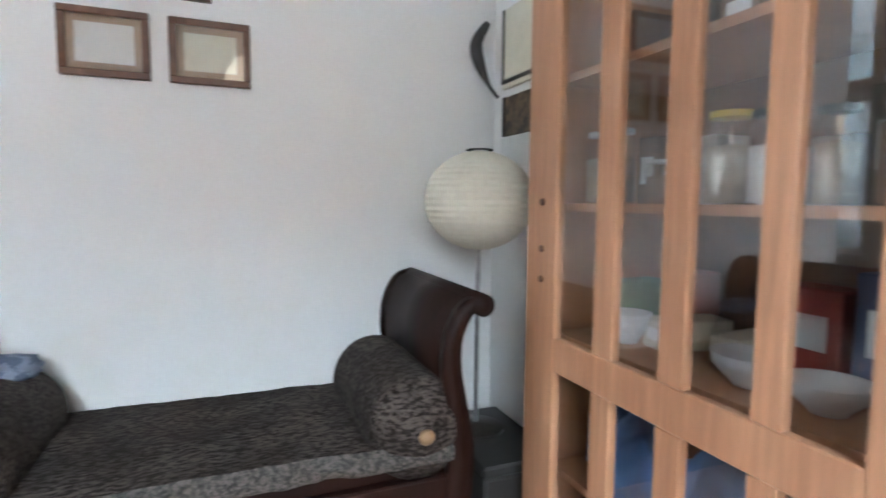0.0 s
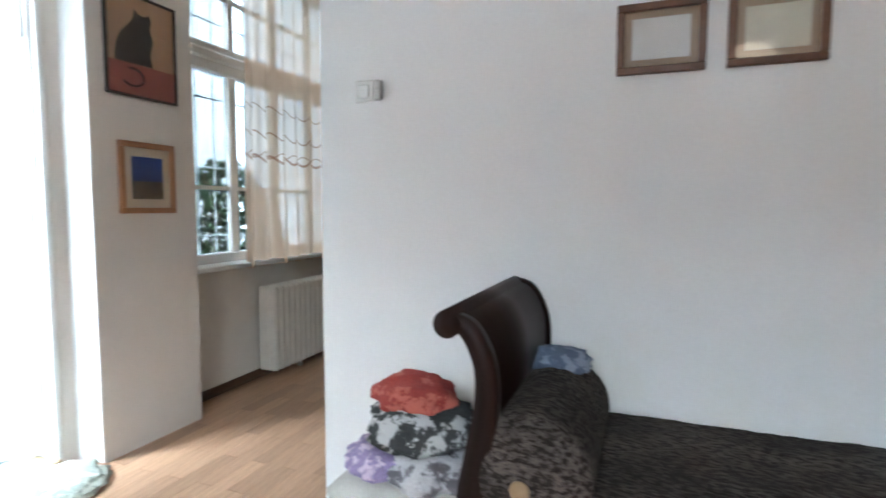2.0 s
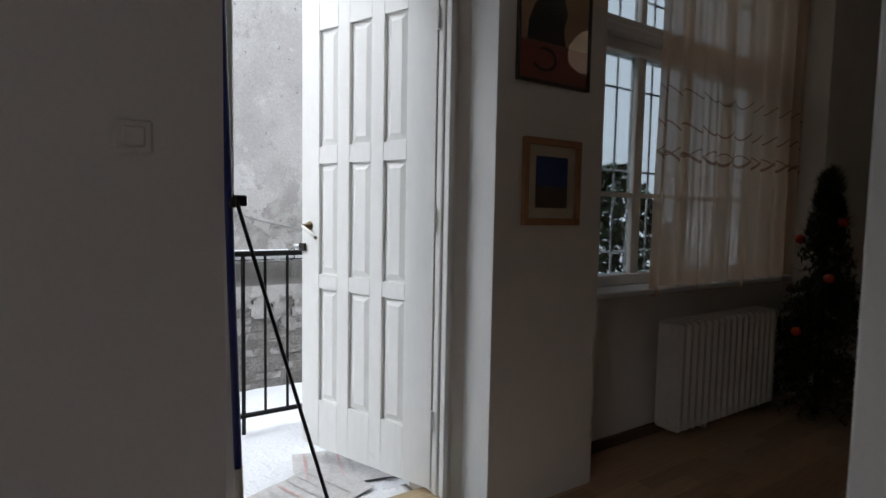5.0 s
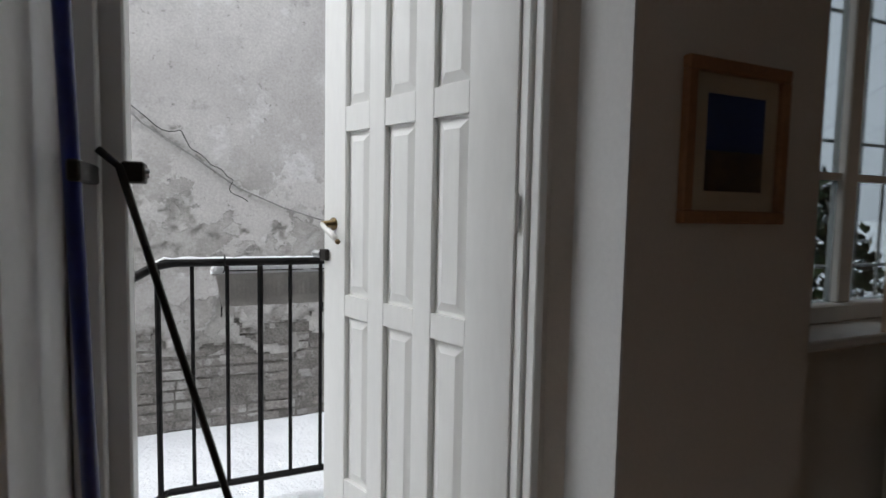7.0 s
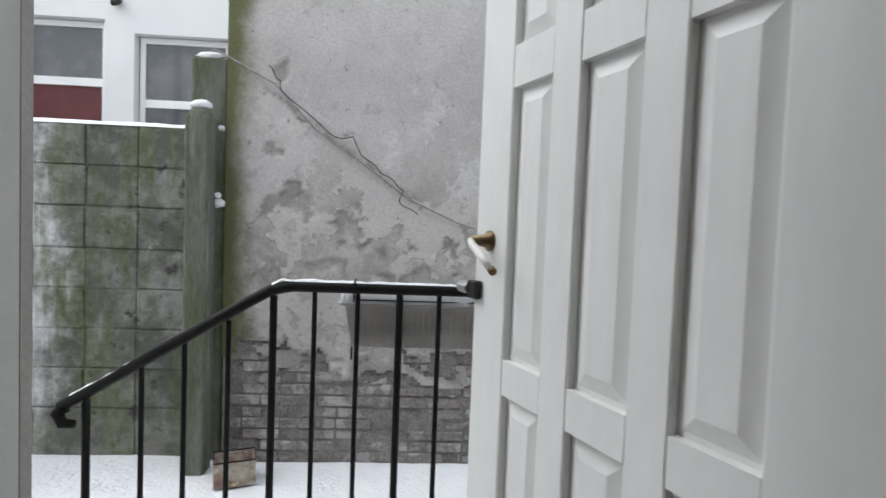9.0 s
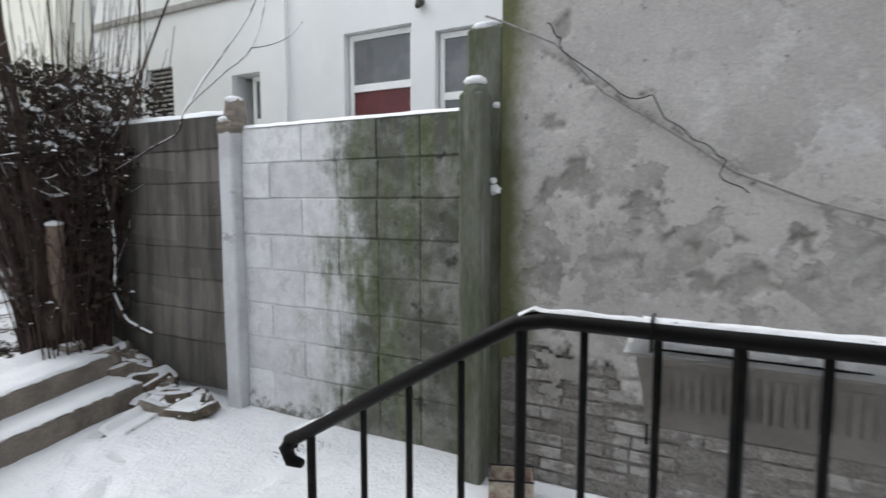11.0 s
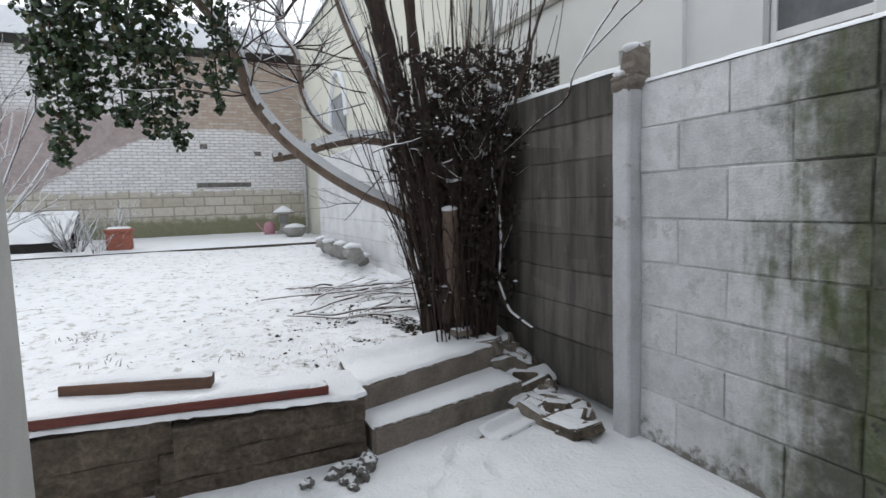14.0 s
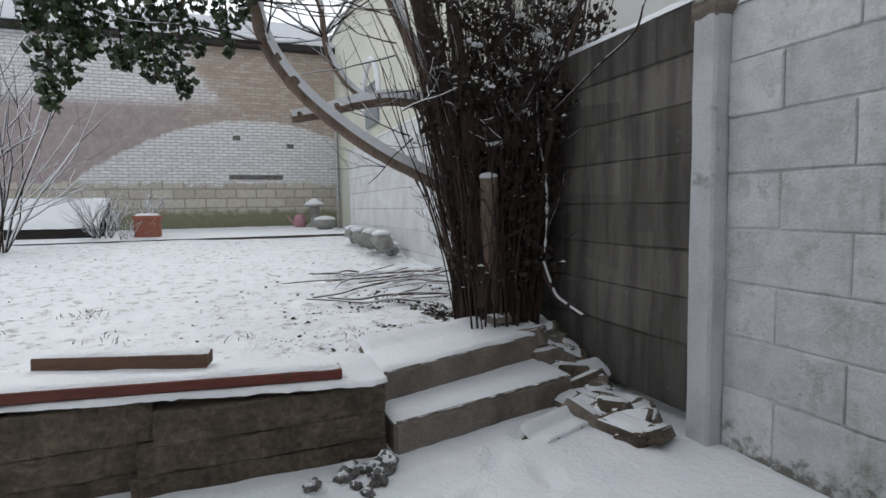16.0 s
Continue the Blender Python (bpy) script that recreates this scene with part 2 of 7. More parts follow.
setting("wall_east_back", boxed(4.02, 4.1, -3.738, -0.662, -0.1, 3.1), WALL_PAINT)
# south wall has an added opening, never in view, that brightens the room
ws = boxed(-0.42, 1.85, -3.92, -3.74, -0.75, 3.1)
box(ws, 2.85, 4.1, -3.92, -3.74, -0.75, 3.1)
box(ws, 1.85, 2.85, -3.92, -3.74, -0.75, 1.0)
box(ws, 1.85, 2.85, -3.92, -3.74, 2.35, 3.1)
setting("wall_south", ws, WALL_PAINT)
w2 = thing("unseen_window", "unseen white wooden window added to let daylight into the room", "window", kind="structure")
for a, b, c, d in ((1.85, 1.92, 1.0, 2.35), (2.78, 2.85, 1.0, 2.35), (1.92, 2.78, 1.0, 1.07), (1.92, 2.78, 2.28, 2.35), (2.32, 2.38, 1.07, 2.28)):
    part("window_frame", boxed(a, b, -3.86, -3.80, c, d), WHITE_WOOD, w2)
setting("wall_north", boxed(-0.42, 3.82, 4.2, 4.4, -0.75, 3.1), WALL_PAINT)
setting("wall_north_room_east", boxed(3.0, 3.16, 0.162, 4.2, -0.1, 3.1), WALL_PAINT)
setting("ceiling", boxed(-0.42, 4.2, -3.92, 4.4, 3.1, 3.2), CEILING_PAINT)
setting("roof_slab", boxed(-0.5, 4.2, -3.95, 4.5, 3.202, 3.3), RENDERED)

# landing and stair outside the door
st = thing("entrance_stair", "grey concrete landing with three snowy steps", "stair")
part("landing", boxed(-1.53, -0.44, -1.17, 1.4, -0.6, -0.085, bevel=0.01), CONCRETE, st)
part("tread", boxed(-1.53, -0.46, -1.47, -1.17, -0.6, -0.225, bevel=0.01), CONCRETE, st)
part("tread", boxed(-1.53, -0.46, -1.77, -1.47, -0.6, -0.36, bevel=0.01), CONCRETE, st)


def snow_slab(x0, x1, y0, y1, z, t, seed=0.0, nx=24, ny=24, slope=lambda x, y: 0.0, edge=0.5):
    """A lying layer of snow with an uneven, rounded rim."""
    bm = bmesh.new()
    def at(u, v):
        x, y = x0 + (x1 - x0) * u, y0 + (y1 - y0) * v
        d = min(u * (x1 - x0), (1 - u) * (x1 - x0), v * (y1 - y0), (1 - v) * (y1 - y0))
        rim = min(1.0, d / (edge * 0.08)) ** 0.5
        wob = 0.012 * fbm(x * 6 + seed, y * 6, seed) if d < 0.001 else 0
        return (x + wob, y + wob, z + slope(x, y) + (t * (1 + 0.6 * fbm(x * 5 + seed, y * 5, seed))) * rim - 0.003)
    sheet(bm, nx, ny, at)
    return bm


part("snow", snow_slab(-1.52, -0.45, -1.16, 1.38, -0.085, 0.025, 1.0, 30, 60), SNOW, st, "trodden white snow")
part("snow", snow_slab(-1.52, -0.47, -1.46, -1.18, -0.225, 0.025, 2.0, 30, 14), SNOW, st)
part("snow", snow_slab(-1.52, -0.47, -1.76, -1.48, -0.36, 0.025, 3.0, 30, 14), SNOW, st)


# ---- the ground: one snowy sheet from the yard to the horizon ----
def smooth01(a):
    a = min(1.0, max(0.0, a))
    return a * a * (3 - 2 * a)


# footprints between the stair and the garden steps: x, y and heading
TREADS = [(-1.05 - 1.6 * k / 13 + 0.11 * (-1) ** k + 0.05 * math.sin(k * 2.1), -2.0 - 2.6 * k / 13 + 0.05 * math.cos(k * 1.7), -2.1 + 0.3 * math.sin(k * 1.3)) for k in range(14)]
TREADS += [(-2.9 + 0.22 * k, -2.9 - 0.23 * k + 0.1 * math.sin(k * 3.0), -0.8 + 0.4 * math.sin(k * 2.0)) for k in range(8)]


def tread(x, y):
    """How deep the snow is trodden at a place."""
    d = 0.0
    for fx, fy, a in TREADS:
        u, v = x - fx, y - fy
        if abs(u) < 0.2 and abs(v) < 0.2:
            c, s = math.cos(a), math.sin(a)
            q = math.hypot((u * c + v * s) / 0.14, (v * c - u * s) / 0.055)
            d = max(d, 0.030 * smooth01((1.15 - q) / 0.35)) - 0.004 * max(0.0, 1 - abs(q - 1.3) * 4)
    return d


def ground_z(x, y):
    garden = -0.185 + max(0.0, -5.0 - y) * 0.0375 + 0.03 * smooth01((x + 1.9) / 2)
    if y < -13.9:
        garden = 0.15
    front = -4.92 - 0.42 * smooth01((-1.85 - x) / 0.12)
    wide = 0.16 + 1.0 * smooth01((-3.1 - x) / 0.35)
    k = smooth01((front + wide * 0.45 - y) / wide)
    z = -0.49 * (1 - k) + garden * k
    if y > -4.9 and -3.5 < x < 0.6:
        z += 0.010 * fbm(x * 9, y * 9, 3.0) - tread(x, y)
    if y < -5:
        z += 0.028 * fbm(x * 1.3, y * 1.3, 2.0) + (0.034 * fbm(x * 5, y * 5, 1.0) + 0.012 * fbm(x * 14, y * 14, 4.0, 2)) * smooth01((y + 14) / 4)
    else:
        z += 0.012 * fbm(x * 2.1, y * 2.1, 5.0)
    return z


def spread(a, b, n, far):
    near = [a + (b - a) * i / n for i in range(n + 1)]
    return [a - far, a - far * 0.3, a - far * 0.08, a - far * 0.02] + near + [b + far * 0.02, b + far * 0.08, b + far * 0.3, b + far]


def ground():
    xs, ys = spread(-4.6, 5.0, 250, 600), spread(-14.5, 3.0, 440, 600)
    xs.sort(), ys.sort()
    verts = [(x, y, ground_z(min(6, max(-5, x)), y)) for x in xs for y in ys]
    n = len(ys)
    faces = [(i * n + j, (i + 1) * n + j, (i + 1) * n + j + 1, i * n + j + 1) for i in range(len(xs) - 1) for j in range(n - 1)]
    me = bpy.data.meshes.new("ground")
    me.from_pydata(verts, [], faces)
    me.shade_smooth()
    return me


def ground_material():
    m, nt, b, co = start_material("garden_snow", 0.8)
    broad = noise_node(nt, co, 2.2, 6, 0.65)
    tiny = noise_node(nt, co, 38, 4, 0.6)
    clump = noise_node(nt, co, 9, 5, 0.7)
    col = mix_node(nt, step_node(nt, broad, 0.3, 0.7), (0.81, 0.82, 0.835), (0.74, 0.752, 0.772))
    sep = nt.nodes.new("ShaderNodeSeparateXYZ")
    nt.links.new(co, sep.inputs[0])
    lawn = step_node(nt, sep.outputs["Y"], -4.9, -5.5)
    grass = step_node(nt, clump, 0.53, 0.66)
    both = nt.nodes.new("ShaderNodeMath")
    both.operation = "MULTIPLY"
    nt.links.new(lawn, both.inputs[0])
    nt.links.new(grass, both.inputs[1])
    col = mix_node(nt, both.outputs[0], col, (0.43, 0.42, 0.39))
    nt.links.new(col, b.inputs["Base Color"])
    add = nt.nodes.new("ShaderNodeMath")
    add.operation = "MULTIPLY_ADD"
    nt.links.new(clump, add.inputs[0])
    add.inputs[1].default_value = 2.0
    nt.links.new(tiny, add.inputs[2])
    bump_to(nt, b, add.outputs[0], 0.7, 0.022)
    return m


tagged(new("ground", ground()), kind="structure").data.materials.append(ground_material())


# ---- the door, opened outwards ----
DOOR_AT = pose(-0.233, -0.219, 0.047, 0, 0, 201.7)   # hinge line; the leaf runs along its own +x


def door_leaf():
    door = thing("door", "open white-painted panelled wooden door", "door", DOOR_AT)
    W, H, T = 0.80, 2.15, 0.044
    cols = [(0.153, 0.277), (0.352, 0.481), (0.557, 0.678)]
    rows = [(0.235, 0.782), (0.85, 1.372), (1.45, 1.985)]
    xs, zs = [0] + [v for c in cols for v in c] + [W], [0] + [v for r in rows for v in r] + [H]
    for i in range(0, len(xs), 2):
        part("stile", boxed(xs[i], xs[i + 1], -T, 0, 0, H, bevel=0.003), WHITE_WOOD, door)
    for c in cols:
        for j in range(0, len(zs), 2):
            part("rail", boxed(c[0], c[1], -T + 0.001, -0.001, zs[j], zs[j + 1]), WHITE_WOOD, door)
        for r in rows:
            bm = boxed(c[0], c[1], -T * 0.62, -T * 0.38, r[0], r[1])
            for side, y0, y1 in ((1, -T * 0.38, -0.006), (-1, -T * 0.62, -T + 0.006)):
                g = 0.008
                o = [(c[0] + g, r[0] + g), (c[1] - g, r[0] + g), (c[1] - g, r[1] - g), (c[0] + g, r[1] - g)]
                s = 0.026
                p = [(c[0] + s + g, r[0] + s + g), (c[1] - s - g, r[0] + s + g), (c[1] - s - g, r[1] - s - g), (c[0] + s + g, r[1] - s - g)]
                a = [bm.verts.new((x, y0, z)) for x, z in o]
                t = [bm.verts.new((x, y1, z)) for x, z in p]
                bm.faces.new(t if side < 0 else t[::-1])
                for k in range(4):
                    q = (a[k], a[(k + 1) % 4], t[(k + 1) % 4], t[k])
                    bm.faces.new(q if side < 0 else q[::-1])
            part("panel", bm, WHITE_WOOD, door)
    for side in (0.0, -T):
        s = 1 if side == 0 else -1
        bm = lathe(bmesh.new(), [(0.021, 0), (0.021, 0.004), (0.013, 0.009), (0.009, 0.045)], 20)
        bmesh.ops.transform(bm, matrix=pose(0.742, side, 1.078, -90 * s), verts=bm.verts)
        rose = part("handle_rose", bm, BRASS, door, "round tarnished brass rose", True)
        bm = tube(bmesh.new(), [(0.742, side + s * 0.045, 1.078), (0.725, side + s * 0.050, 1.07), (0.68, side + s * 0.048, 1.045), (0.652, side + s * 0.048, 1.028)], [0.007, 0.008, 0.0095, 0.008], 12)
        part("handle", bm, CERAMIC, door, "white porcelain lever", True)
        bm = lathe(bmesh.new(), [(0.008, 0), (0.008, 0.009), (0.003, 0.013)], 14)
        bmesh.ops.transform(bm, matrix=pose(0.652, side + s * 0.048, 1.028, 0, -120), verts=bm.verts)
        part("finial", bm, BRASS, door, "brass tip", True)
    part("lock", boxed(0.765, 0.803, 0.0005, 0.017, 0.955, 0.993, bevel=0.003), DARK_METAL, door, "dark rim lock box")
    part("bolt", tube(bmesh.new(), [(0.80, 0.01, 0.975), (0.84, 0.01, 0.975)], 0.013, 12), STEEL, door)
    for z in (0.25, 1.08, 1.87):
        part("hinge", tube(bmesh.new(), [(-0.006, 0.006, z), (-0.006, 0.006, z + 0.09)], 0.0075, 10), WHITE_WOOD, door)


CERAMIC = surface("porcelain", (0.78, 0.77, 0.73), (0.72, 0.71, 0.67), 20, 0.25, 60, 0.05, 0.05, 0.001)
DARK_METAL = surface("dark_metal", (0.03, 0.028, 0.025), (0.05, 0.045, 0.04), 20, 0.5, 90, 0.3, 0.2, 0.001, metal=0.6)
door_leaf()
fr = thing("door_frame", "white-painted wooden door frame with a worn threshold", "door frame", kind="structure")
part("jamb", boxed(-0.275, -0.2, -0.212, -0.165, 0.031, 2.26, bevel=0.004), WHITE_WOOD, fr)
part("jamb", boxed(-0.275, -0.2, -1.074, -0.995, 0.031, 2.26, bevel=0.004), WHITE_WOOD, fr)
part("stop", boxed(-0.2, -0.165, -0.2, -0.178, 0.031, 2.24, bevel=0.003), WHITE_WOOD, fr)
part("stop", boxed(-0.2, -0.165, -1.075, -1.03, 0.031, 2.24, bevel=0.003), WHITE_WOOD, fr)
part("head", boxed(-0.275, -0.2, -0.995, -0.212, 2.205, 2.262, bevel=0.004), WHITE_WOOD, fr)
part("threshold", boxed(-0.30, -0.15, -1.05, -0.19, -0.084, 0.03, bevel=0.004), THRESHOLD, fr, "scuffed yellowish wooden threshold")
part("sill", boxed(-0.45, -0.302, -1.049, -0.206, -0.3, -0.02, bevel=0.008), CONCRETE, fr, "worn concrete door sill")
part("floor_patch", boxed(-0.149, -0.001, -1.055, -0.19, -0.1, 0.0), PINE, fr)
part("snow", snow_slab(-0.448, -0.32, -1.04, -0.22, -0.02, 0.012, 4.0, 8, 30), SNOW, fr)


# ---- railing of the stair ----
def railing():
    rl = thing("stair_railing", "black-painted iron stair railing with snow on its rail", "railing")
    X, top, kink, end = -1.47, 0.955, -1.03, (-1.665, 0.575)
    path = [(X, 0.75, top), (X, -0.4, top), (X, kink + 0.03, top), (X, kink - 0.03, top - 0.012), (X, kink - 0.10, top - 0.052), (X, *end)]
    part("handrail", tube(bmesh.new(), path, 0.018, 12), IRON, rl, smooth=True)
    part("scroll", tube(bmesh.new(), [(X, end[0] + 0.01, end[1]), (X, end[0] - 0.01, end[1] - 0.02), (X, end[0] + 0.005, end[1] - 0.05), (X, end[0] + 0.04, end[1] - 0.05)], [0.02, 0.019, 0.017, 0.012], 10), IRON, rl, smooth=True)
    slope = lambda y: top if y > kink else top - (kink - y) * (top - end[1]) / (kink - end[0])
    low = lambda y: 0.04 if y > kink else 0.04 - (kink - y) * (top - end[1]) / (kink - end[0])
    part("bottom_rail", tube(bmesh.new(), [(X, 0.75, 0.04), (X, kink, 0.04)], 0.014, 8), IRON, rl)
    part("bottom_rail", tube(bmesh.new(), [(X, kink, 0.04), (X, end[0] + 0.05, low(end[0] + 0.05))], 0.014, 8), IRON, rl)
    for i, y in enumerate([-1.593, -1.435, -1.312, -1.185, -1.055, -0.934, -0.806, -0.68, -0.56, -0.434, -0.31, -0.185, -0.06, 0.065, 0.19, 0.315, 0.44, 0.565, 0.69]):
        thick = i in (0, 4, 7, 10, 13, 16)
        foot = low(y) if not thick else (-0.08 if y > -1.17 else -0.22 if y > -1.47 else -0.36)
        part("post" if thick else "baluster", tube(bmesh.new(), [(X, y, foot), (X, y, slope(y) - 0.015)], 0.0115 if thick else 0.008, 8), IRON, rl)
    bm = bmesh.new()
    for a, b in ((0.75, kink), (kink, end[0] + 0.03)):
        n = 40
        def at(u, v, a=a, b=b):
            y = a + (b - a) * u
            q = (v - 0.5) * 2
            return (X + q * 0.011, y, slope(y) + (0.0142 if y > kink else 0.0185) + (1 - q * q) * (0.0050 + 0.008 * fbm(y * 9, 0.3) + 0.006 * fbm(y * 40, 0.7)))
        sheet(bm, n * 3, 6, at)
    part("snow", bm, SNOW, rl, "thin ridge of snow", True)
    for y in (-0.815, -0.40):
        part("wire_tie", tube(bmesh.new(), [(X - 0.02, y, top + 0.024), (X + 0.024, y, top + 0.02), (X + 0.024, y, top - 0.03), (X - 0.06, y - 0.01, top - 0.06), (X - 0.065, y - 0.012, 0.72)], 0.003, 6), IRON, rl)


railing()


def planter():
    pl = thing("window_box", "grey ribbed plastic window box full of snow", "planter", pose(-1.562, -0.553, 0.765))
    L, H = 0.60, 0.165
    bm = bmesh.new()
    def shell(w0, l0, z0, w1, l1, z1):
        a = [bm.verts.new((sx * w0, sy * l0, z0)) for sx, sy in ((-1, -1), (1, -1), (1, 1), (-1, 1))]
        b = [bm.verts.new((sx * w1, sy * l1, z1)) for sx, sy in ((-1, -1), (1, -1), (1, 1), (-1, 1))]
        for k in range(4):
            bm.faces.new((a[k], a[(k + 1) % 4], b[(k + 1) % 4], b[k]))
        return a, b
    a, b = shell(0.045, L * 0.455, 0, 0.058, L * 0.5, H)
    bm.faces.new(a[::-1])
    shell(0.054, L * 0.485, H, 0.041, L * 0.44, 0.02)
    part("tub", bm, PLASTIC_GREY, pl)
    bm = boxed(-0.066, 0.066, -L * 0.52, L * 0.52, H - 0.035, H - 0.003, bevel=0.006)
    part("rim", bm, PLASTIC_GREY, pl)
    for i in range(31):
        y = -L * 0.43 + i * L * 0.86 / 30
        for s in (-1, 1):
            part("rib", boxed(s * 0.0525 - 0.004, s * 0.0525 + 0.004, y - 0.0045, y + 0.0045, 0.04, H - 0.05), PLASTIC_GREY, pl)
    bm = bmesh.new()
    def mound(u, v):
        y, q = (u - 0.5) * L * 1.05, (v - 0.5) * 2
        end = min(1.0, (0.5 - abs(u - 0.5)) * 30) ** 0.5
        over = 0.072 + 0.006 * fbm(y * 9, 1.0)
        return (q * over, y, H - 0.026 + (0.046 + 0.010 * fbm(y * 7, q * 2, 3.0)) * end * (1 - q ** 6) ** 0.5)
    sheet(bm, 60, 20, mound)
    part("snow", bm, SNOW, pl, "mound of fresh snow", True)
    part("hanger", tube(bmesh.new(), [(0.069, -L * 0.42, 0.15), (0.069, L * 0.42, 0.15)], 0.0025, 6), IRON, pl)


PLASTIC_GREY = surface("grey_plastic", (0.50, 0.48, 0.45), (0.42, 0.40, 0.38), 8, 0.55, 80, 0.15, 0.2, 0.001)
planter()


# ---- fence of large blocks between concrete posts ----
def fence_material(name, dark):
    m, nt, b, co = start_material(name, 0.93)
    geo = nt.nodes.new("ShaderNodeNewGeometry")
    pos = geo.outputs["Position"]
    sep = nt.nodes.new("ShaderNodeSeparateXYZ")
    nt.links.new(pos, sep.inputs[0])
    broad = noise_node(nt, pos, 2.2, 7, 0.68)
    mid = noise_node(nt, pos, 7, 6, 0.7)
    tiny = noise_node(nt, pos, 90, 4, 0.6)
    drip = noise_node(nt, pos, 5, 5, 0.65, (1, 1.4, 0.18))
    if dark:
        col = mix_node(nt, step_node(nt, drip, 0.35, 0.68), (0.20, 0.182, 0.160), (0.085, 0.077, 0.068))
        col = mix_node(nt, step_node(nt, mid, 0.6, 0.75), col, (0.27, 0.26, 0.245))
    else:
        col = mix_node(nt, step_node(nt, mid, 0.38, 0.66), (0.76, 0.76, 0.765), (0.62, 0.62, 0.62))
        worn = step_node(nt, noise_node(nt, pos, 5.5, 9, 0.74), 0.54, 0.60)
        col = mix_node(nt, worn, col, mix_node(nt, step_node(nt, noise_node(nt, pos, 26, 5, 0.7), 0.42, 0.6), (0.55, 0.545, 0.535), (0.70, 0.70, 0.695)))
        col = mix_node(nt, step_node(nt, noise_node(nt, pos, 17, 8, 0.75), 0.655, 0.69), col, (0.30, 0.29, 0.275))
        wet = nt.nodes.new("ShaderNodeMath")
        wet.operation = "MULTIPLY_ADD"
        nt.links.new(broad, wet.inputs[0])
        wet.inputs[1].default_value = 1.4
        nt.links.new(sep.outputs["Y"], wet.inputs[2])
        bare = step_node(nt, wet.outputs[0], -2.56, -2.24)
        col = mix_node(nt, bare, col, mix_node(nt, step_node(nt, noise_node(nt, pos, 3.0, 7, 0.72), 0.44, 0.66), (0.108, 0.111, 0.09), (0.29, 0.29, 0.265)))
        green = nt.nodes.new("ShaderNodeMath")
        green.operation = "MULTIPLY"
        nt.links.new(step_node(nt, wet.outputs[0], -2.78, -2.34), green.inputs[0])
        nt.links.new(step_node(nt, drip, 0.42, 0.66), green.inputs[1])
        col = mix_node(nt, green.outputs[0], col, mix_node(nt, step_node(nt, noise_node(nt, pos, 14, 6, 0.7), 0.4, 0.62), (0.094, 0.115, 0.050), (0.185, 0.20, 0.13)))
        black = nt.nodes.new("ShaderNodeMath")
        black.operation = "MULTIPLY"
        nt.links.new(step_node(nt, wet.outputs[0], -2.36, -2.06), black.inputs[0])
        nt.links.new(step_node(nt, mid, 0.55, 0.68), black.inputs[1])
        col = mix_node(nt, black.outputs[0], col, (0.055, 0.055, 0.048))
        grime = step_node(nt, noise_node(nt, pos, 3.2, 8, 0.76), 0.56, 0.76)
        col = mix_node(nt, grime, col, (0.40, 0.39, 0.37))
        splash = nt.nodes.new("ShaderNodeMath")
        splash.operation = "MULTIPLY_ADD"
        nt.links.new(mid, splash.inputs[0])
        splash.inputs[1].default_value = -0.9
        nt.links.new(sep.outputs["Z"], splash.inputs[2])
        col = mix_node(nt, step_node(nt, splash.outputs[0], -0.84, -0.98), col, (0.21, 0.20, 0.175))
    o = nt.nodes.new("ShaderNodeObjectInfo")
    r = ramp(nt, ((0.0, (0.58 if dark else 0.80,) * 3), (1.0, (1.0,) * 3)))
    nt.links.new(o.outputs["Random"], r.inputs[0])
    col = mix_node(nt, 1.0, col, r.outputs[0], "MULTIPLY")
    g = ramp(nt, ((0.3, (0.82,) * 3), (0.65, (1.0,) * 3)))
    nt.links.new(tiny, g.inputs[0])
    col = mix_node(nt, 1.0, col, g.outputs[0], "MULTIPLY")
    nt.links.new(col, b.inputs["Base Color"])
    add = nt.nodes.new("ShaderNodeMath")
    add.operation = "MULTIPLY_ADD"
    nt.links.new(mid, add.inputs[0])
    add.inputs[1].default_value = 1.2
    nt.links.new(tiny, add.inputs[2])
    bump_to(nt, b, add.outputs[0], 0.8, 0.008)
    return m


BLOCK_PAINTED, BLOCK_DARK = fence_material("painted_mossy_block", False), fence_material("dark_wet_block", True)
COURSES = [-0.56, -0.165, 0.105, 0.375, 0.645, 0.915, 1.19, 1.46, 1.735]


def fence_panel(parent, x, y0, y1, joints_a, joints_b, zs, material, seed):
    rnd = random.Random(seed)
    for k in range(len(zs) - 1):
        ys = [y0] + [j for j in (joints_a if k % 2 else joints_b) if y0 < j < y1] + [y1]
        for a, b in zip(ys, ys[1:]):
            o = rnd.uniform(-0.006, 0.004)
            bm = boxed(x - 0.18, x + o, a + 0.0035, b - 0.0035, zs[k] + 0.0035, zs[k + 1] - 0.0035, bevel=0.007)
            for v in bm.verts:
                v.co += Vector((0.003 * rnd.uniform(-1, 1), 0.003 * rnd.uniform(-1, 1), 0.004 * rnd.uniform(-1, 1)))
            part("block", bm, material, parent)
    part("mortar", boxed(x - 0.172, x - 0.0125, y0 + 0.003, y1 - 0.003, zs[0], zs[-1] - 0.01), material, parent)


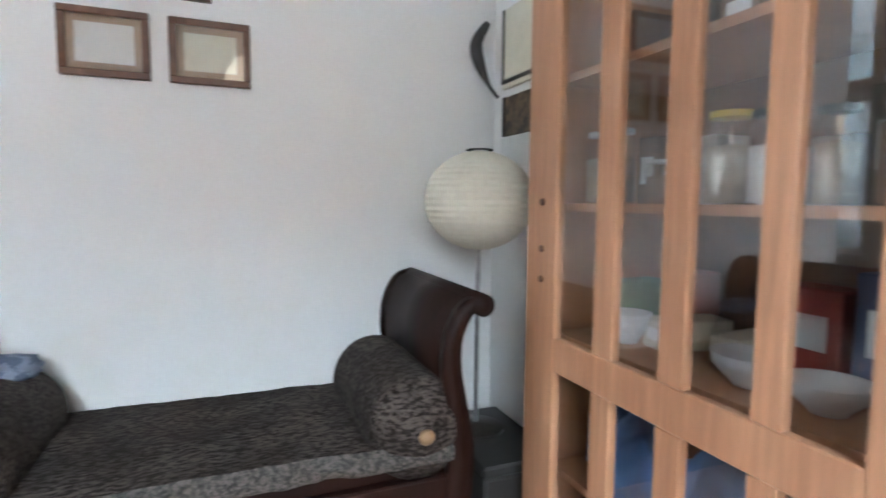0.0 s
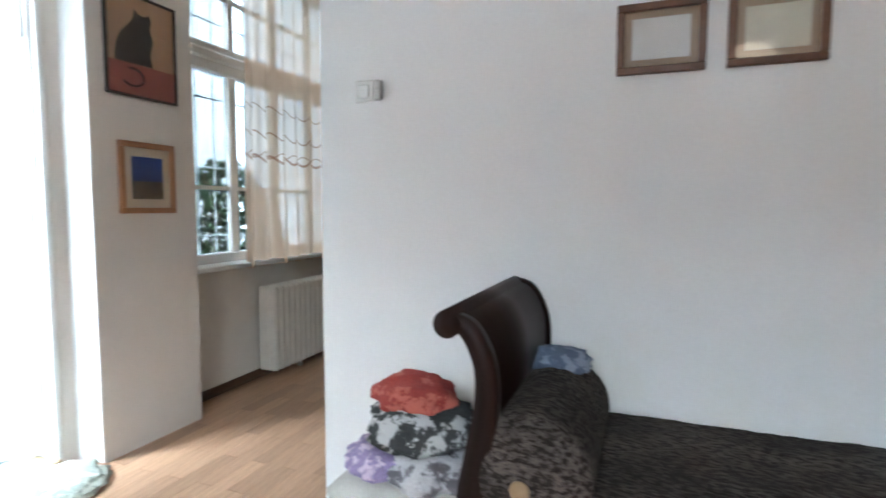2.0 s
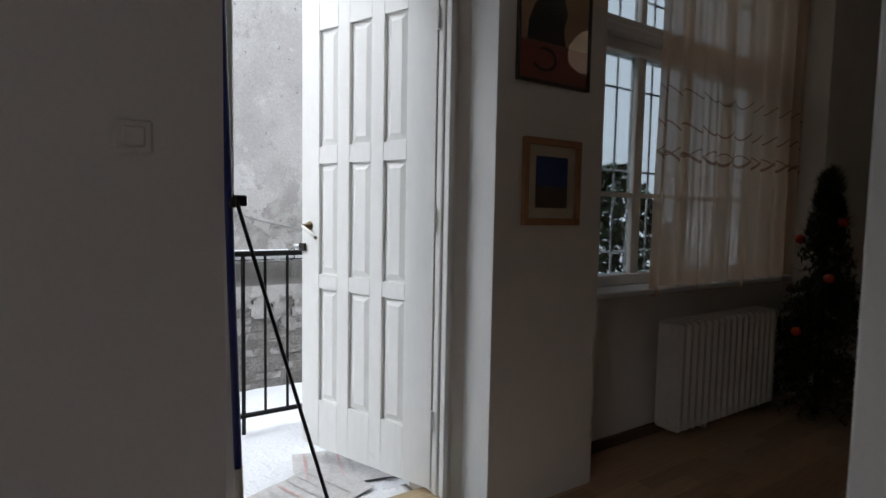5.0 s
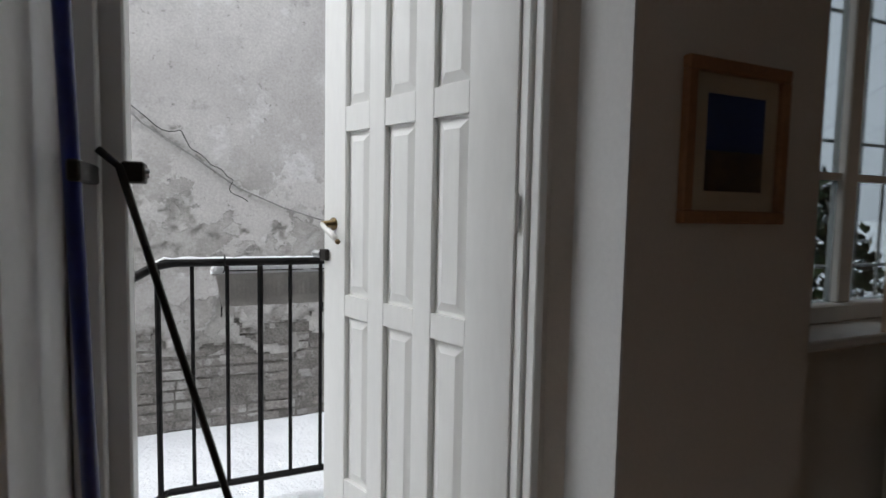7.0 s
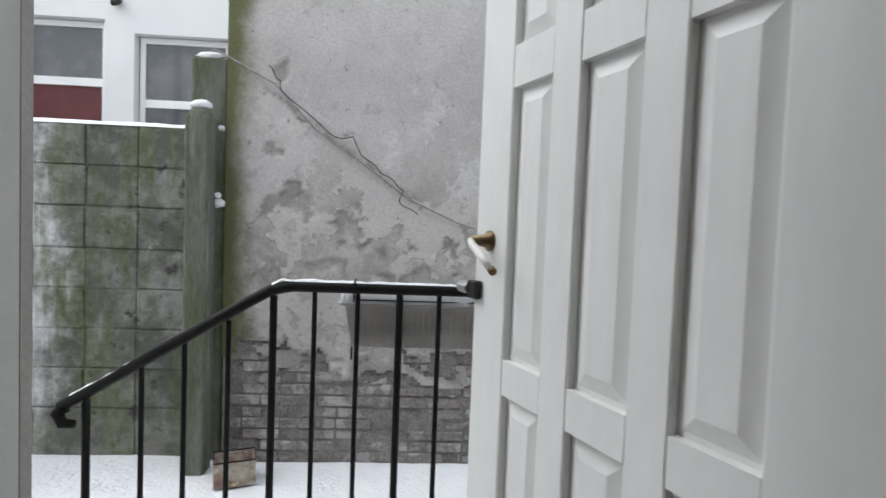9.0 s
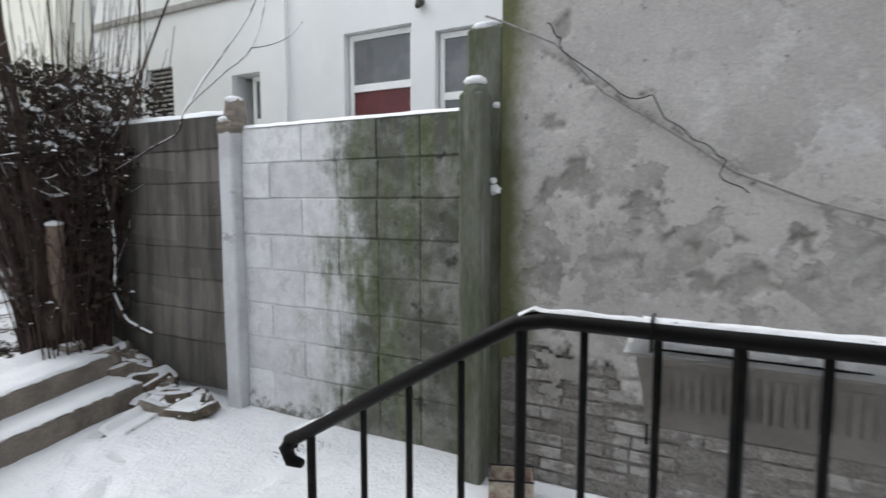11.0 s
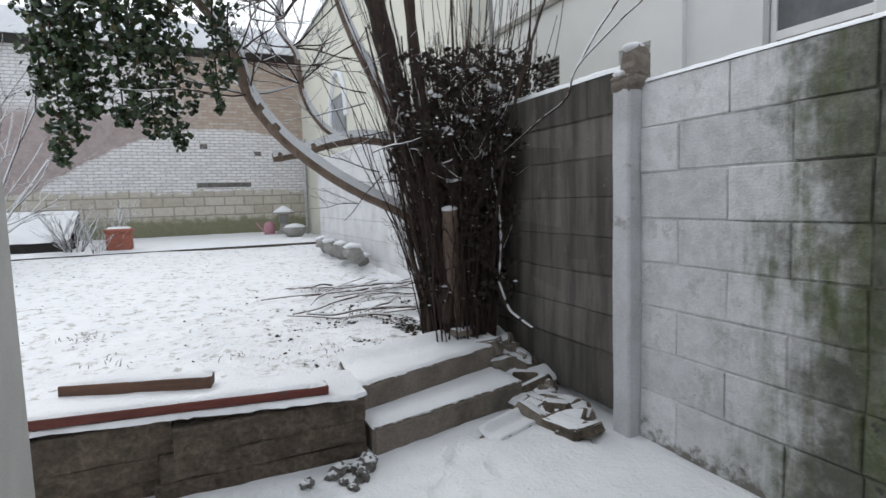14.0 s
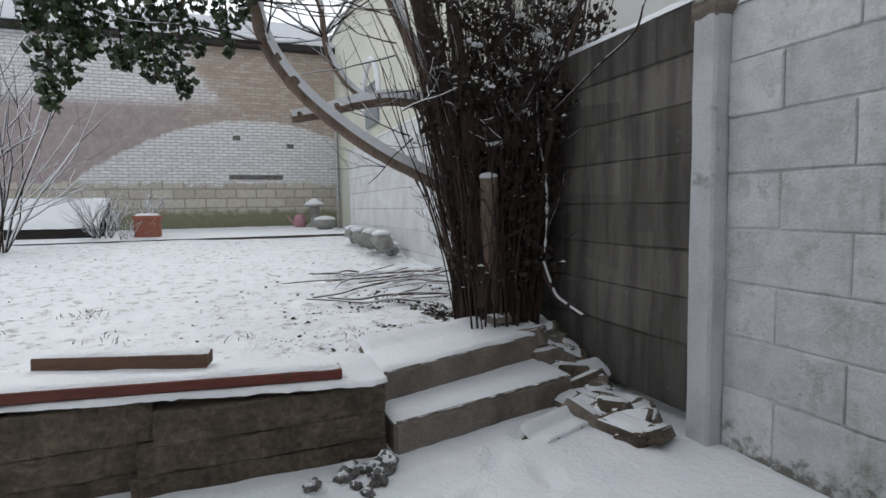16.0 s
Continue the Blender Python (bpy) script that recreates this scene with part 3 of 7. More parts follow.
fence = thing("block_fence", "whitewashed concrete block fence with green moss", "fence")
fence_panel(fence, -3.56, -4.08, -2.12, [-3.47, -2.81, -2.47], [-3.79, -3.14, -2.80, -2.47], COURSES, BLOCK_PAINTED, 3)
part("snow", snow_slab(-3.74, -3.555, -4.08, -2.12, 1.733, 0.03, 11.0, 10, 60), SNOW, fence, "strip of snow", True)
dark_fence = thing("block_fence", "dark damp concrete block fence behind a tree", "fence")
fence_panel(dark_fence, -3.60, -7.4, -4.24, [-4.62, -5.25, -5.88, -6.51, -7.14], [-4.93, -5.56, -6.19, -6.82], [z + 0.13 for z in COURSES], BLOCK_DARK, 4)
part("snow", snow_slab(-3.78, -3.595, -7.4, -4.24, 1.863, 0.045, 12.0, 10, 70), SNOW, dark_fence, "strip of snow", True)


def fence_post(x, y, w, z1, material, label, ruined):
    p = thing("fence_post", label, "post", pose(x, y, -0.56), "posts of the block fence")
    bm = boxed(-w / 2, w / 2, -w / 2, w / 2, 0, z1 + 0.56, bevel=0.014)
    bmesh.ops.subdivide_edges(bm, edges=[e for e in bm.edges if abs(e.verts[0].co.z - e.verts[1].co.z) > 1], cuts=24)
    for v in bm.verts:
        v.co += Vector((fbm(v.co.z * 3, v.co.x * 9, x), fbm(v.co.z * 3, v.co.y * 9, y), 0)) * 0.012
    part("shaft", bm, material, p)
    if ruined:
        bm = boxed(-w * 0.6, w * 0.6, -w * 0.62, w * 0.62, z1 + 0.50, z1 + 0.60, bevel=0.02)
        box(bm, -w * 0.55, w * 0.20, -w * 0.35, w * 0.62, z1 + 0.58, z1 + 0.77, bevel=0.02)
        bmesh.ops.subdivide_edges(bm, edges=[e for e in bm.edges if e.calc_length() > 0.05], cuts=3, use_grid_fill=True)
        for v in bm.verts:
            v.co += Vector((fbm(v.co.x * 22, v.co.z * 22, 1.0), fbm(v.co.y * 22, v.co.z * 22, 2.0), fbm(v.co.x * 22, v.co.y * 22, 3.0))) * 0.05
        part("cap", bm, CONCRETE, p, "crumbling concrete head")
        bm = bmesh.new()
        blob(bm, (-0.01, 0.02, z1 + 0.765), (w * 0.45, w * 0.45, 0.03), 3.0)
        part("snow", bm, SNOW, p, smooth=True)
        bm = bmesh.new()
        blob(bm, (w * 0.42, -0.02, z1 + 0.61), (w * 0.22, w * 0.3, 0.025), 4.0)
    else:
        bm = bmesh.new()
        blob(bm, (0, 0, z1 + 0.55), (w * 0.52, w * 0.52, 0.09), 1.0, 0.1)
        part("cap", bm, material, p, smooth=True)
        bm = bmesh.new()
        blob(bm, (0, 0, z1 + 0.625), (w * 0.46, w * 0.46, 0.035), 2.0, 0.2)
    part("snow", bm, SNOW, p, smooth=True)


POST_WHITE = surface("peeling_whitewash", (0.60, 0.605, 0.62), (0.50, 0.50, 0.505), 4, 0.9, 80, 0.2, 0.6, 0.006, spots=(0.30, 0.29, 0.28), spot_scale=6, spot_at=(0.6, 0.7))
POST_MOSS = surface("mossy_post", (0.17, 0.175, 0.145), (0.075, 0.088, 0.042), 5, 0.95, 70, 0.4, 0.8, 0.01, stretch=(1, 1, 0.2), spots=(0.31, 0.32, 0.29), spot_scale=7, spot_at=(0.53, 0.70), spot_stretch=(1, 1, 0.07))
fence_post(-3.542, -4.152, 0.152, 1.75, POST_WHITE, "peeling whitewashed concrete fence post with a ruined head", True)
fence_post(-3.345, -1.985, 0.145, 1.78, POST_MOSS, "mossy concrete fence post with a rounded top", False)

for cx, cy, cz, r in ((-3.41, -1.89, 1.24, 0.035), (-3.40, -1.895, 1.29, 0.022), (-3.42, -1.885, 1.72, 0.02)):
    bm = bmesh.new()
    blob(bm, (cx, cy, cz), (r, r, r * 0.8), cz * 3, 0.9, 3)
    tagged(part("snow_clump", bm, SNOW, smooth=True), "small clump of snow caught between post and wall", "snow")


pier = thing("wall_pier", "tall narrow mossy plastered pier at a wall's end", "pier", kind="structure")
part("shaft", boxed(-3.78, -3.50, -2.118, -1.873, -0.6, 2.20, bevel=0.02), POST_MOSS, pier)
bm = bmesh.new()
blob(bm, (-3.60, -2.0, 2.205), (0.12, 0.12, 0.035), 5.0)
part("snow", bm, SNOW, pier, smooth=True)


# ---- the neighbour's peeling wall ----
def peel_amount(y, z):
    """1 where the plaster has come off."""
    spots = [(-1.43, 1.25, 0.16, 0.13), (-1.06, 1.11, 0.15, 0.16), (-0.88, 0.98, 0.13, 0.07), (-0.39, 1.05, 0.17, 0.10), (-1.47, 1.61, 0.12, 0.06), (-1.51, 2.16, 0.06, 0.09),
             (-1.6, 0.75, 0.12, 0.2), (-0.1, 0.86, 0.2, 0.13), (-1.30, 0.83, 0.2, 0.07), (0.5, 1.0, 0.25, 0.12), (-0.62, 0.80, 0.25, 0.10), (-1.1, 1.72, 0.07, 0.04)]
    v = 0.0
    for cy, cz, ry, rz in spots:
        d = math.hypot((y - cy) / ry, (z - cz) / rz)
        v = max(v, 0.8 - d + 3.4 * fbm(y * 5 + cy, z * 5, 1.0, 6) if d < 2.4 else 0.0)
    edge = 0.34 + 0.45 * fbm(y * 2.2, 3.0) + 0.4 * fbm(y * 7, z * 7, 7.0, 5)
    v = max(v, (edge - z) * 9)
    crack = abs(z - (1.52 - 0.72 * (y + 0.954)) - 0.05 * noise.noise((y * 9, 0.0, 0.0))) if -1.65 < y < -0.5 else 1
    v = max(v, (0.012 - crack) * 60 + 0.8 * fbm(y * 8, z * 8, 4.0) if crack < 0.06 else 0)
    return smooth01((v - 0.35) / 0.12)


def plaster_wall():
    nb = thing("peeling_wall", "old neighbouring wall, grey plaster peeling off its bricks", "wall", kind="structure")
    ys = [-1.87 + i * 0.02 for i in range(151)] + [1.2 + i * 0.1 for i in range(1, 34)]
    zs = [-0.36 + i * 0.02 for i in range(141)] + [2.46 + i * 0.15 for i in range(1, 32)]
    verts, amount = [], []
    for y in ys:
        for z in zs:
            p = peel_amount(y, z) if y < 1.5 and z < 2.6 else 0.0
            verts.append((-3.455 - 0.016 * p + 0.010 * fbm(y * 1.5, z * 1.5) + 0.003 * fbm(y * 11, z * 11, 0.0, 2), y, z))
            amount.append(p)
    n = len(zs)
    low = lambda i, j: amount[i * n + j] > 0.95 and zs[j] < 0.42 and fbm(ys[i] * 4.2, zs[j] * 6.5, 5.0, 4) > -0.10 - 0.55 * smooth01((0.12 - zs[j]) / 0.25)
    faces = [(i * n + j, (i + 1) * n + j, (i + 1) * n + j + 1, i * n + j + 1) for i in range(len(ys) - 1) for j in range(n - 1)
             if not (low(i, j) and low(i + 1, j) and low(i, j + 1) and low(i + 1, j + 1))]
    me = bpy.data.meshes.new("plaster")
    me.from_pydata(verts, [], faces)
    me.shade_smooth()
    me.attributes.new("peel", "FLOAT", "POINT").data.foreach_set("value", amount)
    m, nt, b, co = start_material("peeling_plaster", 0.95)
    sep = nt.nodes.new("ShaderNodeSeparateXYZ")
    nt.links.new(co, sep.inputs[0])
    broad, mid, tiny = noise_node(nt, co, 1.1, 6, 0.65), noise_node(nt, co, 5, 7, 0.7), noise_node(nt, co, 60, 5, 0.65)
    col = mix_node(nt, step_node(nt, broad, 0.35, 0.65), (0.485, 0.465, 0.445), (0.395, 0.377, 0.36))
    col = mix_node(nt, step_node(nt, mid, 0.55, 0.78), col, (0.27, 0.258, 0.245))
    col = mix_node(nt, step_node(nt, noise_node(nt, co, 2.4, 6, 0.7), 0.56, 0.68), col, (0.54, 0.53, 0.52))
    a = nt.nodes.new("ShaderNodeAttribute")
    a.attribute_name = "peel"
    col = mix_node(nt, a.outputs["Fac"], col, mix_node(nt, step_node(nt, mid, 0.4, 0.6), (0.26, 0.247, 0.23), (0.345, 0.33, 0.31)))
    coat = step_node(nt, noise_node(nt, co, 2.9, 9, 0.62), 0.50, 0.525)
    where = nt.nodes.new("ShaderNodeMath")
    where.operation = "MULTIPLY"
    nt.links.new(coat, where.inputs[0])
    nt.links.new(step_node(nt, sep.outputs["Z"], 1.9, 1.1), where.inputs[1])
    col = mix_node(nt, where.outputs[0], col, mix_node(nt, step_node(nt, mid, 0.42, 0.62), (0.30, 0.285, 0.268), (0.41, 0.394, 0.373)))
    soot = step_node(nt, noise_node(nt, co, 13, 8, 0.72), 0.60, 0.70)
    col = mix_node(nt, soot, col, (0.20, 0.19, 0.18))
    damp = nt.nodes.new("ShaderNodeMath")
    damp.operation = "MULTIPLY_ADD"
    nt.links.new(broad, damp.inputs[0])
    damp.inputs[1].default_value = -0.5
    nt.links.new(sep.outputs["Y"], damp.inputs[2])
    col = mix_node(nt, step_node(nt, damp.outputs[0], -1.86, -2.07), col, (0.11, 0.115, 0.05))
    g = ramp(nt, ((0.3, (0.80,) * 3), (0.65, (1.0,) * 3)))
    nt.links.new(tiny, g.inputs[0])
    col = mix_node(nt, 1.0, col, g.outputs[0], "MULTIPLY")
    nt.links.new(col, b.inputs["Base Color"])
    add = nt.nodes.new("ShaderNodeMath")
    add.operation = "MULTIPLY_ADD"
    nt.links.new(mid, add.inputs[0])
    add.inputs[1].default_value = 1.5
    nt.links.new(tiny, add.inputs[2])
    layered = nt.nodes.new("ShaderNodeMath")
    layered.operation = "MULTIPLY_ADD"
    nt.links.new(where.outputs[0], layered.inputs[0])
    layered.inputs[1].default_value = -0.9
    nt.links.new(add.outputs[0], layered.inputs[2])
    bump_to(nt, b, layered.outputs[0], 0.8, 0.006)
    me.materials.append(m)
    ob = new("plaster", me)
    ob.parent = nb
    part("core", boxed(-3.8, -3.488, -1.87, 4.5, -0.7, 7.1), WALL_MORTAR, nb)
    rnd = random.Random(9)
    z, row = -0.56, 0
    while z < 0.62:
        h, y = rnd.uniform(0.066, 0.076), -1.87 + (0.13 if row % 2 else 0.0)
        while y < 0.95:
            ln = rnd.choice((0.25, 0.25, 0.24, 0.13))
            if rnd.random() > 0.07:
                o = rnd.uniform(-0.016, 0.008)
                bm = boxed(-3.56, -3.478 + o, y + 0.006, y + ln - 0.006, z + 0.006, z + h - 0.004, bevel=0.006)
                for v in bm.verts:
                    v.co += Vector((0.005 * rnd.uniform(-1, 1), 0.004 * rnd.uniform(-1, 1), 0.003 * rnd.uniform(-1, 1)))
                part("brick", bm, BRICK_GREY, nb)
            y += ln
        z, row = z + h + 0.004, row + 1


plaster_wall()
wire = [(-3.40, -1.95, 2.215), (-3.43, -1.868, 2.185), (-3.43, -1.555, 2.02), (-3.43, -1.292, 1.741), (-3.43, -0.954, 1.517), (-3.43, -0.67, 1.313), (-3.43, -0.35, 1.175), (-3.43, -0.078, 1.091), (-3.43, 1.0, 0.85)]
tagged(part("cable", tube(bmesh.new(), wire, 0.0058, 8), surface("grey_cable", (0.30, 0.29, 0.28), (0.20, 0.19, 0.18), 20, 0.6), smooth=True), "slack grey cable strung along a peeling wall", "cable")
loose = [(-3.43, -1.60, 2.13), (-3.42, -1.53, 2.05), (-3.42, -1.5, 1.98), (-3.42, -1.2, 1.72), (-3.42, -1.05, 1.70), (-3.42, -1.0, 1.60), (-3.42, -0.90, 1.52), (-3.42, -0.80, 1.44), (-3.42, -0.72, 1.38), (-3.42, -0.72, 1.29), (-3.42, -0.60, 1.21)]
tagged(part("cable", tube(bmesh.new(), [(x, y + 0.008 * math.sin(i * 1.1), z + 0.008 * math.cos(i * 0.9)) for i, (x, y, z) in enumerate(bend(loose, 5))], 0.0035, 6), IRON, smooth=True), "thin dark wire sagging loosely on a peeling wall", "wire")


# ---- garden: retaining wall, steps, rubble ----
def uneven(bm, amount, seed):
    for i, v in enumerate(bm.verts):
        v.co += Vector((noise.noise((i * 1.3 + seed, 0, 0)), noise.noise((0, i * 1.7 + seed, 0)), noise.noise((0, 0, i * 2.1 + seed)))) * amount
    return bm


def rough_block(x0, x1, y0, y1, z0, z1, seed):
    """A worn stone: a bevelled block whose front is cut up and weathered."""
    bm = boxed(x0, x1, y0, y1, z0, z1, bevel=0.007)
    bmesh.ops.subdivide_edges(bm, edges=bm.edges[:], cuts=7, use_grid_fill=True)
    for v in bm.verts:
        c = v.co
        v.co += Vector((0.006 * fbm(c.z * 9, c.x * 7, seed), 0.030 * fbm(c.x * 6, c.z * 9, 3.0) + 0.012 * fbm(c.x * 24, c.z * 30, seed), 0.022 * fbm(c.x * 4, c.y * 5, round(seed))))
    return bm


def retaining_wall():
    rw = thing("retaining_wall", "low brown stone retaining wall capped with snow", "wall")
    rnd = random.Random(5)
    line = lambda x: -4.62 - 0.075 * (x + 1.9)
    top = lambda x: -0.115 + 0.038 * (x + 1.9)
    zs = [-0.56, -0.40, -0.265, 1]
    for k in range(3):
        x = -1.92
        while x < 3.0:
            ln = rnd.uniform(0.5, 1.2) if k else rnd.uniform(0.6, 1.5)
            x1 = x + ln
            if x1 > 2.9:
                x1 = 3.05
            zt = zs[k + 1] - 0.001 if k < 2 else top(x)
            y = line((x + x1) / 2) + rnd.uniform(-0.003, 0.003)
            bm = rough_block(x + 0.0005, x1 - 0.0005, y - 0.26, y, zs[k] + 0.0005, zt, x * 3 + k)
            part("stone", bm, STONE, rw)
            x = x1
    part("core", boxed(-1.90, 3.0, -5.15, -4.68 - 0.30, -0.56, -0.17), STONE, rw)
    bm = bmesh.new()
    def lay(u, v):
        x = -1.935 + 4.97 * u
        y = line(x) + 0.006 - 0.50 * v + (0.075 * fbm(x * 4, 1.0) + 0.06 * fbm(x * 17, 2.0) - 0.05 * max(0.0, 1 - u * 70)) * max(0.0, 1 - 3 * v)
        drop = 0.02 * max(0.0, 1 - v / 0.05)
        return (x, y, top(x) + 0.012 + (0.012 + 0.012 * smooth01((v - 0.3) / 0.3)) * (1 + fbm(x * 3, y * 3)) - drop)
    sheet(bm, 160, 30, lay)
    part("snow", bm, SNOW, rw, "thick lying snow", True)


retaining_wall()
BOARD_RED = surface("red_brown_board", (0.20, 0.055, 0.040), (0.13, 0.040, 0.030), 5, 0.8, 60, 0.35, 0.5, 0.003, stretch=(0.15, 1, 1), spots=(0.10, 0.06, 0.045), spot_scale=6)
BOARD_BROWN = surface("weathered_board", (0.17, 0.095, 0.062), (0.11, 0.062, 0.042), 5, 0.85, 60, 0.35, 0.5, 0.003, stretch=(0.15, 1, 1))


def board(x0, y0, x1, y1, z, w, h, material, label, seed, tilt=0.0):
    ln = math.hypot(x1 - x0, y1 - y0)
    b = thing("board", label, "plank", pose(x0, y0, z, 0, tilt, math.degrees(math.atan2(y1 - y0, x1 - x0))), "boards on the wall")
    bm = boxed(0, ln, -w, 0, 0, h, bevel=0.004)
    part("plank", bm, material, b)
    part("snow", snow_slab(0.0, ln, -w + 0.004, -0.004, h, 0.02, seed, 50, 8), SNOW, b, smooth=True)


board(-1.07, -5.08, -0.26, -5.24, -0.052, 0.14, 0.075, BOARD_BROWN, "weathered brown wooden board under snow", 3.0, -2.0)
board(-1.71, -4.70, 1.0, -4.82, -0.080, 0.12, 0.05, BOARD_RED, "long red-brown wooden board under snow", 4.0, -2.2)


def garden_steps():
    gs = thing("garden_steps", "worn concrete garden steps under snow", "steps")
    def step(pts, z0, z1, seed):
        bm = prism(bmesh.new(), pts, z0, z1)
        bmesh.ops.bevel(bm, geom=bm.edges[:], offset=0.015, segments=2, affect="EDGES")
        part("step", uneven(bm, 0.007, seed), CONCRETE, gs)
    def cover(pts, z, seed):
        (ax, ay), (bx, by), (cx, cy), (dx, dy) = pts
        bm = bmesh.new()
        def at(u, v):
            x = (ax * (1 - u) + bx * u) * (1 - v) + (dx * (1 - u) + cx * u) * v
            y = (ay * (1 - u) + by * u) * (1 - v) + (dy * (1 - u) + cy * u) * v
            rim = min(1, v * 9, u * 25, (1 - u) * 25)
            back = 0.05 * smooth01((v - 0.6) / 0.4)
            return (x, y + (0.03 * fbm(x * 5, seed) + 0.02 * fbm(x * 21, seed) - 0.014) * (v < 0.01), z + 0.024 * rim ** 0.5 * (1 + 0.5 * fbm(x * 4, y * 4, seed)) - 0.002 + back)
        sheet(bm, 50, 16, at)
        part("snow", bm, SNOW, gs, "lying snow", True)
    s1 = [(-3.23, -4.925), (-1.955, -4.62), (-1.955, -5.35), (-3.23, -5.65)]
    s2 = [(-3.33, -5.36), (-1.97, -4.90), (-1.97, -5.55), (-3.33, -5.9)]
    step([s1[0], s1[3], s1[2], s1[1]][::-1], -0.56, -0.325, 1.0)
    step([s2[0], s2[3], s2[2], s2[1]][::-1], -0.5, -0.145, 2.0)
    cover(s1, -0.328, 1.0)
    cover(s2, -0.148, 2.0)
    slab = [(-3.28, -4.60), (-2.74, -4.42), (-2.64, -4.56), (-3.28, -4.80)]
    step([slab[0], slab[3], slab[2], slab[1]][::-1], -0.53, -0.480, 3.0)
    cover([slab[0], slab[1], slab[2], slab[3]], -0.490, 5.0)


garden_steps()


def rubble():
    rnd = random.Random(21)
    spots = []
    for i in range(50):
        u = rnd.random()
        x = rnd.uniform(-3.52, -3.22) + (0.10 * rnd.random() if u < 0.4 else 0)
        y = -4.42 - 1.15 * u
        spots.append((x, y, u))
    spots += [(-3.25, -4.28, 0.0), (-3.20, -4.36, 0.0), (-3.42, -4.5, 0.1)]
    for i, (x, y, u) in enumerate(spots):
        z = ground_z(x, y) + 0.015 + 0.05 * rnd.random() * u
        a, b, c = 0.06 + 0.12 * rnd.random() ** 2, rnd.uniform(0.055, 0.115), rnd.uniform(0.03, 0.075)
        r = thing("rubble_piece", "broken masonry lump dusted with snow", "rubble", pose(x, y, z, rnd.uniform(-25, 25), rnd.uniform(-25, 25), rnd.uniform(0, 180)), "rubble heap beside the steps")
        bm = uneven(boxed(-a, a, -b, b, -c, c, bevel=0.014), 0.034, i * 1.7)
        part("lump", bm, STONE if rnd.random() < 0.6 else CONCRETE, r)
        if rnd.random() < 0.95:
            part("snow", snow_slab(-a * 0.95, a * 0.95, -b * 0.95, b * 0.95, c - 0.004, 0.022, i * 0.9, 6, 6, edge=0.3), SNOW, r, smooth=True)


rubble()
sl = thing("loose_slab", "small grey concrete slab lying on the snowy step", "slab", pose(-3.10, -5.66, -0.085, 0, 0, 12))
part("slab", uneven(boxed(-0.10, 0.10, -0.075, 0.075, -0.02, 0.03, bevel=0.006), 0.006, 4.0), CONCRETE, sl)
part("snow", snow_slab(-0.098, 0.098, -0.073, 0.073, 0.029, 0.012, 3.0, 12, 10, edge=0.3), SNOW, sl, smooth=True)
# clods and roots at the foot of the retaining wall
rnd = random.Random(8)
for i in range(13):
    x, y = rnd.gauss(-1.74, 0.10), -4.53 + abs(rnd.gauss(0, 0.06))
    s = rnd.uniform(0.025, 0.06)
    c = thing("clod", "small dark clod of earth with snow", "clod", pose(x, y, ground_z(x, y) + s * 0.35, 0, 0, rnd.uniform(0, 180)), "clods at the wall foot")
    bm = bmesh.new()
    blob(bm, (0, 0, 0), (s, s * 0.7, s * 0.8), i, 1.3, 3)
    part("earth", bm, MORTAR, c)
    bm = bmesh.new()
    blob(bm, (rnd.uniform(-0.3, 0.3) * s, 0, s * 0.5), (s * 0.6, s * 0.55, s * 0.34), i + 9.0, 1.2, 3)
    part("snow", bm, SNOW, c, smooth=True)

# ---- tree and shrub ----
BARK = surface("brown_bark", (0.088, 0.058, 0.043), (0.036, 0.024, 0.018), 9, 0.95, 50, 0.5, 1.0, 0.02, stretch=(1, 1, 0.3), spots=(0.13, 0.10, 0.08), spot_scale=6)
BARK_LIGHT = surface("pale_bark", (0.24, 0.175, 0.135), (0.15, 0.105, 0.08), 9, 0.9, 60, 0.4, 0.7, 0.01, stretch=(1, 1, 0.4))
TWIG = surface("dark_twigs", (0.052, 0.028, 0.021), (0.026, 0.015, 0.012), 14, 0.9, 60, 0.4, 0.5, 0.004)
WITHERED = surface("withered_leaves", (0.026, 0.022, 0.014), (0.042, 0.025, 0.016), 9, 0.85, 60, 0.4, 0.4, 0.003)


def leaf_material():
    m, nt, b, co = start_material("ivy_leaf", 0.42)
    geo = nt.nodes.new("ShaderNodeNewGeometry")
    r = ramp(nt, ((0.0, (0.012, 0.026, 0.010)), (0.55, (0.028, 0.055, 0.018)), (0.9, (0.05, 0.085, 0.025)), (1.0, (0.10, 0.07, 0.03))))
    nt.links.new(geo.outputs["Random Per Island"], r.inputs[0])
    n = noise_node(nt, co, 30, 4)
    g = ramp(nt, ((0.3, (0.7,) * 3), (0.7, (1.0,) * 3)))
    nt.links.new(n, g.inputs[0])
    nt.links.new(mix_node(nt, 1.0, r.outputs[0], g.outputs[0], "MULTIPLY"), b.inputs["Base Color"])
    bump_to(nt, b, n, 0.4, 0.004)
    return m


IVY = leaf_material()


def limb(bm, pts, r0, r1, seg=9, knob=0.12, seed=0.0):
    line = bend(pts)
    n = len(line)
    tube(bm, line, [(r0 + (r1 - r0) * i / (n - 1)) * (1 + knob * noise.noise((i * 0.7 + seed, seed, 0))) for i in range(n)], seg)
    return line


